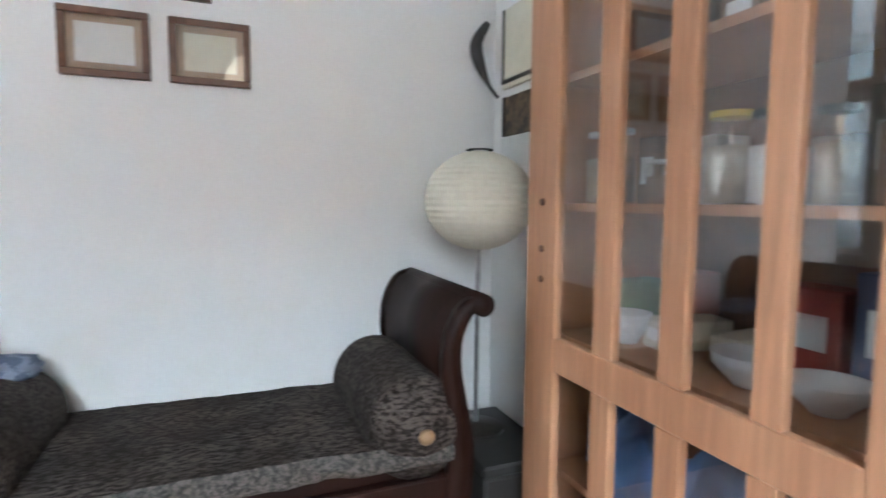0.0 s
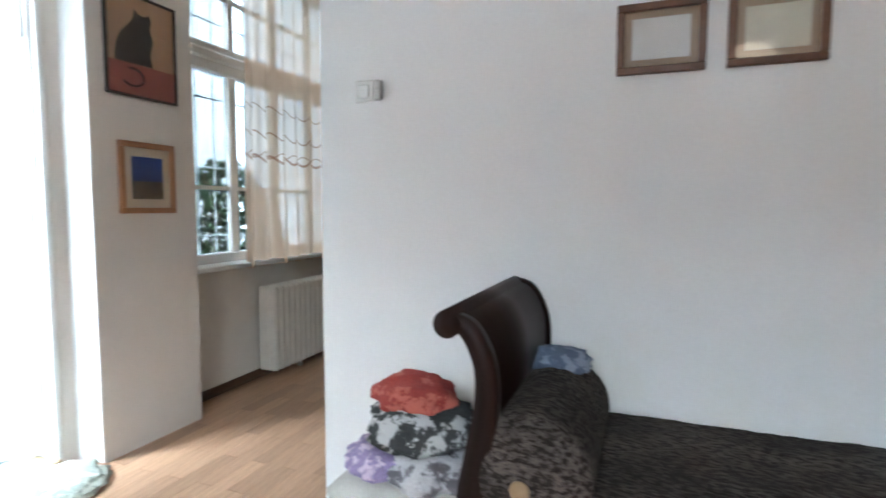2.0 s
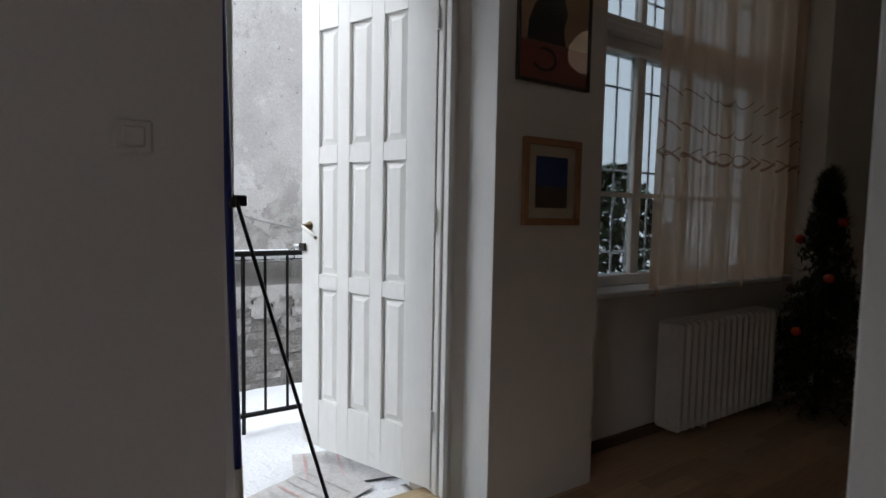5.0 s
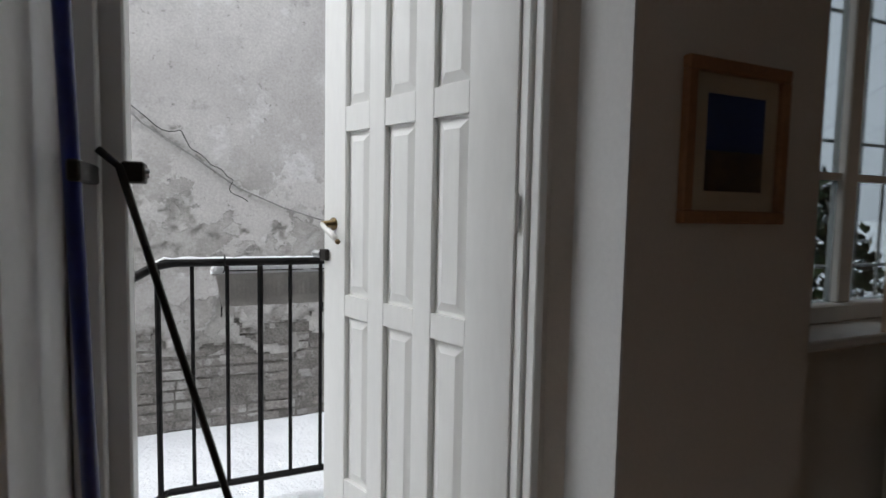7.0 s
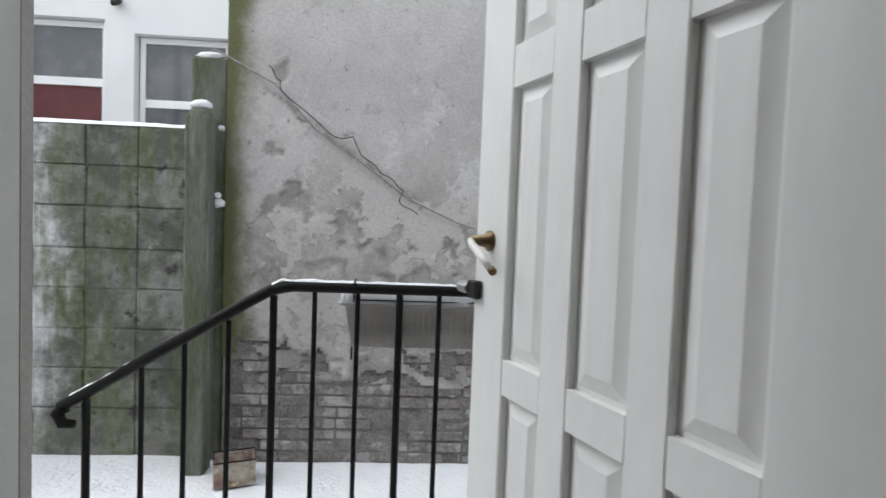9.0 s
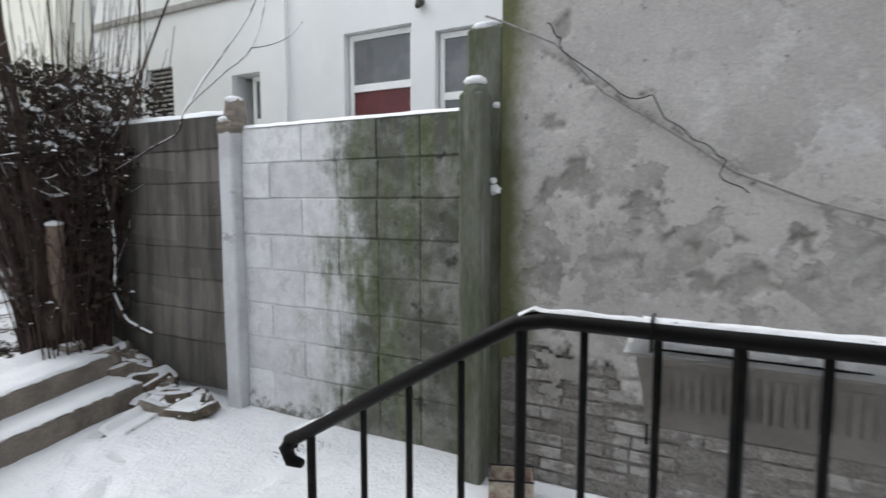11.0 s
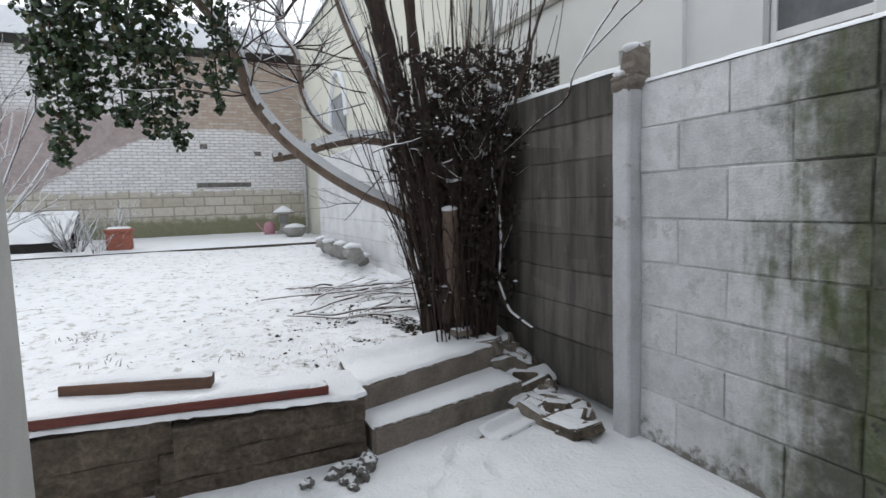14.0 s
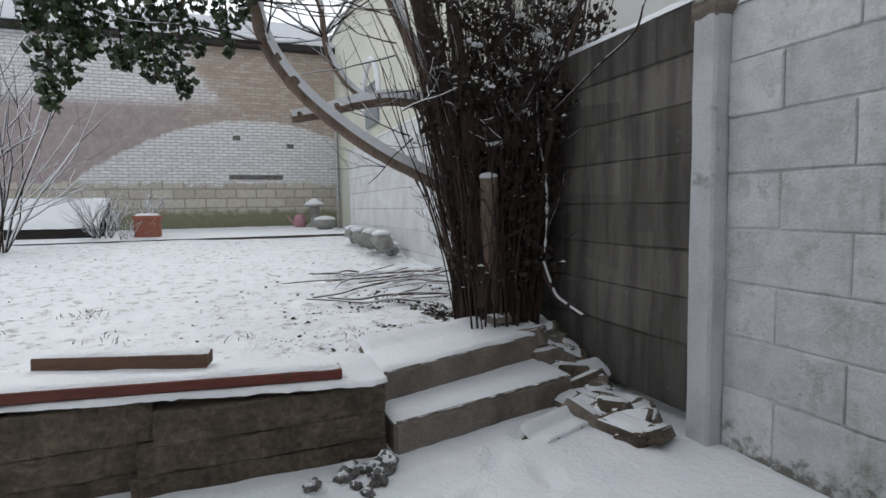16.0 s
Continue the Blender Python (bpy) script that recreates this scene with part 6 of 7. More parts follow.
def curtain_material():
    m, nt, b, co = start_material("sheer_curtain", 0.9)
    sep = nt.nodes.new("ShaderNodeSeparateXYZ")
    nt.links.new(co, sep.inputs[0])
    weave = noise_node(nt, co, 260, 2, 0.5)
    wave = nt.nodes.new("ShaderNodeMath")
    wave.operation = "SINE"
    k = nt.nodes.new("ShaderNodeMath")
    k.operation = "MULTIPLY"
    k.inputs[1].default_value = 42
    nt.links.new(sep.outputs["Y"], k.inputs[0])
    nt.links.new(k.outputs[0], wave.inputs[0])
    def band(z, half, amp):
        a = nt.nodes.new("ShaderNodeMath")
        a.operation = "ABSOLUTE"
        d = nt.nodes.new("ShaderNodeMath")
        d.operation = "MULTIPLY_ADD"
        nt.links.new(wave.outputs[0], d.inputs[0])
        d.inputs[1].default_value = amp
        e = nt.nodes.new("ShaderNodeMath")
        e.operation = "SUBTRACT"
        nt.links.new(sep.outputs["Z"], e.inputs[0])
        e.inputs[1].default_value = z
        nt.links.new(e.outputs[0], d.inputs[2])
        nt.links.new(d.outputs[0], a.inputs[0])
        return step_node(nt, a.outputs[0], half, half * 0.4)
    pattern = band(1.52, 0.013, 0.022)
    for z, hgt, amp in ((1.545, 0.006, -0.02), (1.68, 0.008, 0.024), (1.86, 0.006, 0.024)):
        mx = nt.nodes.new("ShaderNodeMath")
        mx.operation = "MAXIMUM"
        nt.links.new(pattern, mx.inputs[0])
        nt.links.new(band(z, hgt, amp), mx.inputs[1])
        pattern = mx.outputs[0]
    col = mix_node(nt, pattern, (0.72, 0.55, 0.40), (0.36, 0.19, 0.11))
    nt.links.new(col, b.inputs["Base Color"])
    thin = nt.nodes.new("ShaderNodeBsdfTranslucent")
    nt.links.new(col, thin.inputs[0])
    clear = nt.nodes.new("ShaderNodeBsdfTransparent")
    m1, m2 = nt.nodes.new("ShaderNodeMixShader"), nt.nodes.new("ShaderNodeMixShader")
    m1.inputs[0].default_value = 0.58
    nt.links.new(b.outputs[0], m1.inputs[1])
    nt.links.new(thin.outputs[0], m1.inputs[2])
    f = nt.nodes.new("ShaderNodeMapRange")
    f.inputs["To Min"].default_value, f.inputs["To Max"].default_value = 0.90, 0.97
    nt.links.new(pattern, f.inputs["Value"])
    nt.links.new(f.outputs[0], m2.inputs[0])
    nt.links.new(clear.outputs[0], m2.inputs[1])
    nt.links.new(m1.outputs[0], m2.inputs[2])
    nt.links.new(m2.outputs[0], nt.nodes["Material Output"].inputs[0])
    bump_to(nt, b, weave, 0.2, 0.001)
    return m


cu = thing("curtain", "sheer cream curtain with brown scalloped embroidery", "curtain")
bm = bmesh.new()
sheet(bm, 160, 20, lambda u, v: (-0.13 + 0.028 * math.sin(u * 62) * (0.5 + 0.5 * v) + 0.012 * math.sin(u * 23 + 2), 1.03 + 1.59 * u + 0.012 * math.sin(v * 5 + u * 9), 2.98 - 2.19 * v))
part("cloth", bm, curtain_material(), cu, smooth=True)
part("curtain_rail", tube(bmesh.new(), [(-0.13, 0.55, 2.99), (-0.13, 2.7, 2.99)], 0.012, 8), STEEL, cu)

# ---- radiator ----
CREAM_ENAMEL = surface("cream_enamel", (0.70, 0.67, 0.60), (0.64, 0.61, 0.55), 5, 0.4, 50, 0.08, 0.15, 0.002)
rad = thing("radiator", "cream cast-iron column radiator under the window", "radiator", pose(0, 1.15, 0.05))
for i in range(16):
    y = i * 0.062
    bm = boxed(-0.155, -0.005, y + 0.004, y + 0.058, 0.02, 0.60, bevel=0.014)
    part("section", bm, CREAM_ENAMEL, rad)
part("header", tube(bmesh.new(), [(-0.08, 0.0, 0.055), (-0.08, 1.0, 0.055)], 0.022, 8), CREAM_ENAMEL, rad)
part("header", tube(bmesh.new(), [(-0.08, 0.0, 0.56), (-0.08, 1.0, 0.56)], 0.022, 8), CREAM_ENAMEL, rad)
part("foot", boxed(-0.12, -0.08, 0.38, 0.405, -0.049, 0.02, bevel=0.004), CREAM_ENAMEL, rad)
part("foot", boxed(-0.10, -0.06, 0.93, 0.955, -0.049, 0.02, bevel=0.004), CREAM_ENAMEL, rad)
part("pipe", tube(bmesh.new(), [(-0.11, 1.015, -0.05), (-0.11, 1.015, 0.05), (-0.08, 0.995, 0.055)], 0.010, 8), CREAM_ENAMEL, rad)

# ---- christmas tree ----
xt = thing("christmas_tree", "dark green artificial christmas tree with baubles", "christmas tree", pose(0.14, 2.36, 0.0))
part("trunk", tube(bmesh.new(), [(0, 0, 0), (0, 0, 1.5)], [0.02, 0.008], 8), TWIG, xt)
bm, rnd = bmesh.new(), random.Random(5)
for i in range(420):
    k = rnd.random()
    z, a = 0.12 + 1.4 * k, rnd.uniform(0, 6.28)
    r = 0.26 * (1 - k) + 0.05
    d = Vector((math.cos(a) * r, math.sin(a) * r, -0.08))
    for j in range(9):
        c = Vector((0, 0, z)) + d * (0.25 + 0.75 * j / 8)
        for _ in range(3):
            n = Vector((rnd.uniform(-1, 1), rnd.uniform(-1, 1), rnd.uniform(-0.4, 0.8))).normalized() * 0.06
            w = Vector((n.y, -n.x, 0)).normalized() * 0.007
            bm.faces.new((bm.verts.new(c - w), bm.verts.new(c + w), bm.verts.new(c + n)))
tagged(part("needles", bm, IVY, xt), kind="stuff")
BAUBLE = surface("red_bauble", (0.45, 0.05, 0.02), (0.35, 0.04, 0.02), 5, 0.15, 50, 0.05, 0.02, 0.001)
for i in range(9):
    a, k = i * 2.3, 0.1 + 0.09 * i
    bm = bmesh.new()
    bmesh.ops.create_uvsphere(bm, u_segments=14, v_segments=9, radius=0.028, matrix=pose(math.cos(a) * (0.27 * (1 - k) + 0.06), math.sin(a) * (0.27 * (1 - k) + 0.06), 0.2 + 1.2 * k))
    part("bauble", bm, BAUBLE, xt, smooth=True)

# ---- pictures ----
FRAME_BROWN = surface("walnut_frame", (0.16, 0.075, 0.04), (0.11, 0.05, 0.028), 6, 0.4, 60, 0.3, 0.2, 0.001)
FRAME_OCHRE = surface("ochre_frame", (0.46, 0.24, 0.12), (0.37, 0.18, 0.085), 6, 0.4, 60, 0.25, 0.2, 0.001)
FRAME_BLACK = surface("black_frame", (0.02, 0.016, 0.014), (0.03, 0.022, 0.018), 6, 0.35)
MAT_BEIGE = surface("beige_mount", (0.40, 0.30, 0.21), (0.36, 0.27, 0.19), 6, 0.9, 80, 0.08, 0.1, 0.001)
MAT_CREAM = surface("cream_mount", (0.66, 0.56, 0.42), (0.60, 0.51, 0.38), 6, 0.9, 80, 0.06, 0.1, 0.001)
PAPER = surface("white_paper", (0.70, 0.71, 0.70), (0.63, 0.64, 0.62), 5, 0.85, 60, 0.06, 0.1, 0.001, spots=(0.5, 0.51, 0.5), spot_scale=14, spot_at=(0.62, 0.8))
SEPIA = surface("yellowed_paper", (0.66, 0.64, 0.53), (0.58, 0.57, 0.47), 5, 0.85, 60, 0.06, 0.1, 0.001)
BLUE_SCENE = surface("blue_dusk_print", (0.012, 0.035, 0.16), (0.02, 0.06, 0.26), 2, 0.6, 30, 0.2, 0.05, 0.001)
DARK_SCENE = surface("dark_shore_print", (0.035, 0.025, 0.02), (0.16, 0.11, 0.06), 30, 0.6, 80, 0.3, 0.05, 0.001)
POSTER_SAND = surface("sand_poster", (0.52, 0.33, 0.20), (0.46, 0.28, 0.165), 5, 0.7, 50, 0.1, 0.05, 0.001)
POSTER_RED = surface("red_poster", (0.36, 0.10, 0.075), (0.30, 0.075, 0.06), 8, 0.7, 50, 0.15, 0.05, 0.001)
SILHOUETTE = surface("dark_print", (0.035, 0.028, 0.022), (0.05, 0.04, 0.03), 10, 0.7)


def picture(label, m, w, h, border, mount, frame_mat, mount_mat, art):
    """A framed picture in its own xz plane, front towards -y; art(parent) adds what it shows."""
    p = thing("picture", label, "picture", m, "framed pictures")
    d = 0.022
    for a in ((-w / 2, w / 2, 0, border), (-w / 2, w / 2, h - border, h)):
        part("frame_rail", boxed(a[0], a[1], -d, -0.001, a[2], a[3], bevel=0.003), frame_mat, p)
    for x0 in (-w / 2, w / 2 - border):
        part("frame_stile", boxed(x0, x0 + border, -d + 0.0005, -0.0015, border, h - border, bevel=0.003), frame_mat, p)
    part("mount", boxed(-w / 2 + border, w / 2 - border, -0.008, -0.002, border, h - border), mount_mat, p)
    b = border + mount
    art(p, -w / 2 + b, w / 2 - b, b, h - b)
    part("glass", boxed(-w / 2 + border, w / 2 - border, -0.015, -0.013, border, h - border), GLAZE, p).visible_shadow = False


def thin_glass(name, gloss):
    m, nt, b, co = start_material(name, 0.05)
    clear, shine, both = nt.nodes.new("ShaderNodeBsdfTransparent"), nt.nodes.new("ShaderNodeBsdfGlossy"), nt.nodes.new("ShaderNodeMixShader")
    shine.inputs["Roughness"].default_value = 0.03
    both.inputs[0].default_value = gloss
    nt.links.new(clear.outputs[0], both.inputs[1])
    nt.links.new(shine.outputs[0], both.inputs[2])
    nt.links.new(both.outputs[0], nt.nodes["Material Output"].inputs[0])
    return m


GLAZE = thin_glass("thin_clear_glass", 0.05)
GLAZE_DOOR = thin_glass("cabinet_glass", 0.11)


def plain(material):
    def art(p, x0, x1, z0, z1):
        part("sheet", boxed(x0, x1, -0.0095, -0.0082, z0, z1), material, p)
    return art


def dusk(p, x0, x1, z0, z1):
    part("sheet", boxed(x0, x1, -0.0095, -0.0082, z0 + (z1 - z0) * 0.42, z1), BLUE_SCENE, p)
    part("sheet", boxed(x0, x1, -0.0095, -0.0082, z0, z0 + (z1 - z0) * 0.418), DARK_SCENE, p)


def shape(pts, y, material, p, name="print"):
    bm = bmesh.new()
    vs = [bm.verts.new((x, y, z)) for x, z in pts]
    bm.faces.new(vs)
    r = bmesh.ops.extrude_face_region(bm, geom=bm.faces[:])
    for v in r["geom"]:
        if isinstance(v, bmesh.types.BMVert):
            v.co.y -= 0.0006
    bmesh.ops.recalc_face_normals(bm, faces=bm.faces)
    part(name, bm, material, p)


def poster(p, x0, x1, z0, z1):
    w, h = x1 - x0, z1 - z0
    part("sheet", boxed(x0, x1, -0.0095, -0.0082, z0 + h * 0.32, z1), POSTER_SAND, p)
    part("sheet", boxed(x0, x1, -0.0095, -0.0082, z0, z0 + h * 0.318), POSTER_RED, p)
    at = lambda u, v: (x0 + w * u, z0 + h * v)
    shape([at(*q) for q in ((0.10, 0.32), (0.66, 0.32), (0.62, 0.45), (0.68, 0.60), (0.62, 0.72), (0.66, 0.80), (0.62, 0.87), (0.56, 0.83), (0.46, 0.84), (0.40, 0.88), (0.38, 0.78), (0.30, 0.70), (0.20, 0.62), (0.12, 0.48))], -0.0102, SILHOUETTE, p)
    tail = [at(0.35 + 0.16 * math.cos(a), 0.18 + 0.09 * math.sin(a)) for a in [-2.6 + 0.35 * k for k in range(14)]]
    part("print", tube(bmesh.new(), [(x, -0.0102, z) for x, z in tail], 0.006, 6), SILHOUETTE, p)


picture("small walnut-framed certificate behind glass", pose(2.351, 0, 1.600), 0.252, 0.210, 0.022, 0.022, FRAME_BROWN, MAT_BEIGE, plain(PAPER))
picture("small walnut-framed yellowed print behind glass", pose(2.657, 0, 1.600), 0.250, 0.210, 0.022, 0.022, FRAME_BROWN, MAT_BEIGE, plain(SEPIA))
picture("walnut-framed print hung above two smaller ones", pose(2.512, 0, 1.869), 0.305, 0.24, 0.024, 0.024, FRAME_BROWN, MAT_BEIGE, plain(PAPER))
picture("tall black-framed poster of a sitting animal silhouette", pose(0, 0.178, 1.712, 0, 0, 90), 0.395, 0.485, 0.012, 0.0, FRAME_BLACK, POSTER_SAND, poster)
picture("ochre-framed blue dusk view with a cream mount", pose(0, 0.185, 1.158, 0, 0, 90), 0.315, 0.345, 0.028, 0.042, FRAME_OCHRE, MAT_CREAM, dusk)

# ---- switches ----
SWITCH = surface("white_plastic", (0.76, 0.76, 0.74), (0.72, 0.72, 0.70), 6, 0.4, 60, 0.04, 0.05, 0.001)


def switch(label, m):
    s = thing("light_switch", label, "switch", m, "light switches")
    part("plate", boxed(-0.042, 0.042, -0.012, 0, 0, 0.082, bevel=0.006), SWITCH, s)
    part("rocker", boxed(-0.026, 0.026, -0.020, -0.012, 0.016, 0.066, bevel=0.005), SWITCH, s)


switch("white square light switch on the wall", pose(1.335, 0, 1.577))
part("plate", boxed(0.045, 0.075, -0.022, 0.0, 0.005, 0.078, bevel=0.006), surface("grey_plastic_cover", (0.50, 0.50, 0.49), (0.45, 0.45, 0.44), 6, 0.5), bpy.data.objects["light_switch"])
switch("grey-white round light switch near the door", pose(0.10, -1.29, 1.33, 0, 0, 90))

# ---- scroll-armed bench ----
def fur_material():
    m, nt, b, co = start_material("spotted_fur", 0.95)
    broad = noise_node(nt, co, 5, 4, 0.6)
    streak = noise_node(nt, co, 88, 4, 0.62, (0.5, 1.15, 1.15))
    col = mix_node(nt, step_node(nt, streak, 0.40, 0.58), (0.022, 0.017, 0.015), (0.112, 0.091, 0.079))
    col = mix_node(nt, step_node(nt, broad, 0.40, 0.62), col, mix_node(nt, step_node(nt, streak, 0.42, 0.62), (0.022, 0.017, 0.015), (0.070, 0.057, 0.049)))
    hair = noise_node(nt, co, 190, 3, 0.7, (0.3, 1, 1))
    g = ramp(nt, ((0.3, (0.6,) * 3), (0.7, (1.0,) * 3)))
    nt.links.new(hair, g.inputs[0])
    nt.links.new(mix_node(nt, 1.0, col, g.outputs[0], "MULTIPLY"), b.inputs["Base Color"])
    b.inputs["Specular IOR Level"].default_value = 0.15
    bump_to(nt, b, hair, 0.8, 0.006)
    return m


FUR = fur_material()
FUR_HEM = surface("pale_fur_edge", (0.145, 0.128, 0.115), (0.034, 0.033, 0.029), 80, 0.95, 170, 0.5, 0.8, 0.006)
BUTTON = surface("tan_button", (0.27, 0.18, 0.09), (0.22, 0.145, 0.075), 8, 0.6)


def bench():
    be = thing("scroll_bench", "dark mahogany scroll-armed bench under a spotted fur throw", "bench")
    C = 2.637
    prof = [(0.58, 0.10, 0.062), (0.62, 0.28, 0.068), (0.648, 0.42, 0.070), (0.652, 0.54, 0.066), (0.636, 0.66, 0.056), (0.622, 0.76, 0.048), (0.628, 0.85, 0.042), (0.664, 0.922, 0.038), (0.712, 0.942, 0.032)]
    for s in (-1, 1):
        def arm(y0, y1, slim, name, label=""):
            bm = bmesh.new()
            line = bend([(C + s * x, 0, z) for x, z, _ in prof], 5)
            ws = []
            for i in range(len(line)):
                k = i / 5
                j = min(int(k), len(prof) - 2)
                ws.append((prof[j][2] + (prof[j + 1][2] - prof[j][2]) * (k - j)) * slim)
            rows = []
            for i, p in enumerate(line):
                d = (line[min(i + 1, len(line) - 1)] - line[max(i - 1, 0)]).normalized()
                n = Vector((d.z, 0, -d.x)) * ws[i] * 0.5
                rows.append([bm.verts.new((q.x, y, q.z)) for y in (y0, y1) for q in (p - n, p + n)])
            for a, b in zip(rows, rows[1:]):
                for i, j in ((0, 1), (1, 3), (3, 2), (2, 0)):
                    bm.faces.new((a[i], a[j], b[j], b[i]))
            bm.faces.new([rows[0][i] for i in (0, 2, 3, 1)])
            bm.faces.new([rows[-1][i] for i in (0, 1, 3, 2)])
            bmesh.ops.recalc_face_normals(bm, faces=bm.faces)
            part(name, bm, MAHOGANY, be, label, True)
        arm(-0.70, -0.66, 1.05, "arm_front")
        arm(-0.08, -0.05, 1.35, "arm_back")
        arm(-0.66, -0.08, 0.8, "arm_panel", "glossy veneered arm panel")
        part("scroll", tube(bmesh.new(), [(C + s * 0.712, -0.704, 0.934), (C + s * 0.712, -0.05, 0.934)], 0.032, 16), MAHOGANY, be, smooth=True)
        part("foot", boxed(C + s * 0.60 - 0.05, C + s * 0.60 + 0.05, -0.70, -0.61, 0.0, 0.14, bevel=0.012), MAHOGANY, be)
        part("foot", boxed(C + s * 0.60 - 0.05, C + s * 0.60 + 0.05, -0.14, -0.05, 0.0, 0.14, bevel=0.012), MAHOGANY, be)
    part("seat_rail", boxed(C - 0.63, C + 0.63, -0.685, -0.65, 0.30, 0.455, bevel=0.006), MAHOGANY, be)
    part("seat_rail", boxed(C - 0.63, C + 0.63, -0.09, -0.055, 0.30, 0.44, bevel=0.006), MAHOGANY, be)
    part("seat", boxed(C - 0.63, C + 0.63, -0.65, -0.09, 0.34, 0.50, bevel=0.01), MAHOGANY, be)
    th = thing("fur_throw", "grey-brown spotted fur throw spread over the bench", "throw")
    def top(u, v):
        x, y = C - 0.625 + 1.25 * u, -0.690 + 0.66 * v
        return (x, y, 0.568 - 0.032 * v + 0.014 * math.sin(v * 3.1) + 0.014 * fbm(x * 5, y * 5) + 0.004 * fbm(x * 30, y * 30))
    def hem(u, v):
        x, y, z = top(u, 0)
        return (x, y - 0.022 * math.sin(v * 2.8) - 0.006 * fbm(x * 8, v * 2), z - 0.062 * v * (1 + 0.25 * fbm(x * 7, 2.0)))
    part("top_cloth", sheet(bmesh.new(), 90, 40, top), FUR, th, smooth=True)
    part("hem", sheet(bmesh.new(), 90, 8, hem), FUR_HEM, th, "paler hanging fur edge", True)
    for s in (-1, 1):
        bo = thing("bolster", "round spotted fur bolster with a tan end button", "cushion", pose(C + s * 0.537, -0.728, 0.596), "bolsters on the bench")
        bm = bmesh.new()
        rings = []
        for i in range(22):
            t = i / 21
            r = 0.142 * min(1, (t * 11) ** 0.5 if t < 0.09 else 1, ((1 - t) * 11) ** 0.5 if t > 0.91 else 1) + 0.002
            rings.append([bm.verts.new((math.cos(a) * (r + 0.006 * fbm(t * 6, math.cos(a) * 2, math.sin(a) * 2)), 0.63 * t, math.sin(a) * r)) for a in [2 * math.pi * k / 28 for k in range(28)]])
        for a, b in zip(rings, rings[1:]):
            for k in range(28):
                bm.faces.new((a[k], b[k], b[(k + 1) % 28], a[(k + 1) % 28]))
        bm.faces.new(rings[0])
        bm.faces.new(rings[-1][::-1])
        part("cushion", bm, FUR, bo, smooth=True)
        bm = lathe(bmesh.new(), [(0.022, 0), (0.022, 0.005), (0.017, 0.010), (0.005, 0.013)], 18)
        bmesh.ops.transform(bm, matrix=pose(0, 0.004, 0, 90), verts=bm.verts)
        part("button", bm, BUTTON, bo, "tan cloth button", True)


bench()
# ---- clothes, stool ----
CLOTH = {n: surface(n, a, b, sc, 0.95, 120, 0.25, 0.6, 0.004, spots=sp, spot_scale=16, spot_at=(0.5, 0.56)) for n, a, b, sc, sp in (
    ("red_cloth", (0.36, 0.05, 0.04), (0.28, 0.04, 0.035), 7, (0.40, 0.11, 0.08)), ("black_white_cloth", (0.03, 0.035, 0.035), (0.06, 0.06, 0.06), 9, (0.45, 0.45, 0.44)),
    ("lilac_cloth", (0.30, 0.24, 0.40), (0.24, 0.19, 0.34), 8, (0.55, 0.45, 0.55)), ("grey_white_cloth", (0.55, 0.54, 0.55), (0.45, 0.44, 0.45), 9, (0.14, 0.13, 0.14)), ("denim_cloth", (0.12, 0.15, 0.22), (0.09, 0.12, 0.18), 9, (0.22, 0.25, 0.32)),
    ("sage_cloth", (0.50, 0.55, 0.48), (0.42, 0.47, 0.41), 6, (0.58, 0.62, 0.55)), ("pink_cloth", (0.48, 0.20, 0.26), (0.40, 0.16, 0.21), 6, (0.52, 0.28, 0.33)), ("blue_cloth", (0.10, 0.16, 0.30), (0.08, 0.12, 0.24), 6, (0.14, 0.20, 0.34)))}


def crumpled(name, label, material, c, size, rot, seed, category="clothes", group=""):
    bm = bmesh.new()
    r = bmesh.ops.create_icosphere(bm, subdivisions=4, radius=1.0)
    for v in r["verts"]:
        n = v.co.copy()
        k = 1 + 0.45 * fbm(n.x * 1.6 + seed, n.y * 1.6, n.z * 1.6, 3) + 0.16 * abs(noise.noise((n.x * 5 + seed, n.y * 5, n.z * 3)))
        v.co = Vector((n.x * size[0] * k, n.y * size[1] * k, max(-0.55, n.z) * size[2] * k))
    lo = min(v.co.z for v in bm.verts)
    for v in bm.verts:
        v.co.z -= lo
    ob = part(name, bm, material, smooth=True)
    ob.matrix_basis = pose(*c, 0, 0, rot)
    return tagged(ob, label, category, group)


stl = thing("stool", "dark wooden stool with a pale padded seat", "stool", pose(1.745, -0.46, 0.0))
PALE = surface("pale_upholstery", (0.52, 0.50, 0.46), (0.46, 0.44, 0.40), 8, 0.9, 150, 0.15, 0.4, 0.002)
part("seat", boxed(-0.19, 0.19, -0.19, 0.19, 0.40, 0.475, bevel=0.03), PALE, stl, "pale padded seat", True)
part("apron", boxed(-0.18, 0.18, -0.18, 0.18, 0.355, 0.405, bevel=0.008), BOARD_BROWN, stl)
for sx in (-1, 1):
    for sy in (-1, 1):
        part("leg", tube(bmesh.new(), [(sx * 0.15, sy * 0.15, 0.36), (sx * 0.175, sy * 0.175, 0.0)], [0.02, 0.012], 8), MAHOGANY, stl)
crumpled("folded_clothes", "patterned grey-white clothes heaped on a stool", CLOTH["grey_white_cloth"], (1.82, -0.52, 0.468), (0.115, 0.12, 0.052), 10, 1.0, group="pile of clothes")
crumpled("folded_clothes", "lilac clothes heaped on a stool", CLOTH["lilac_cloth"], (1.675, -0.50, 0.47), (0.105, 0.12, 0.045), 40, 2.0, group="pile of clothes")
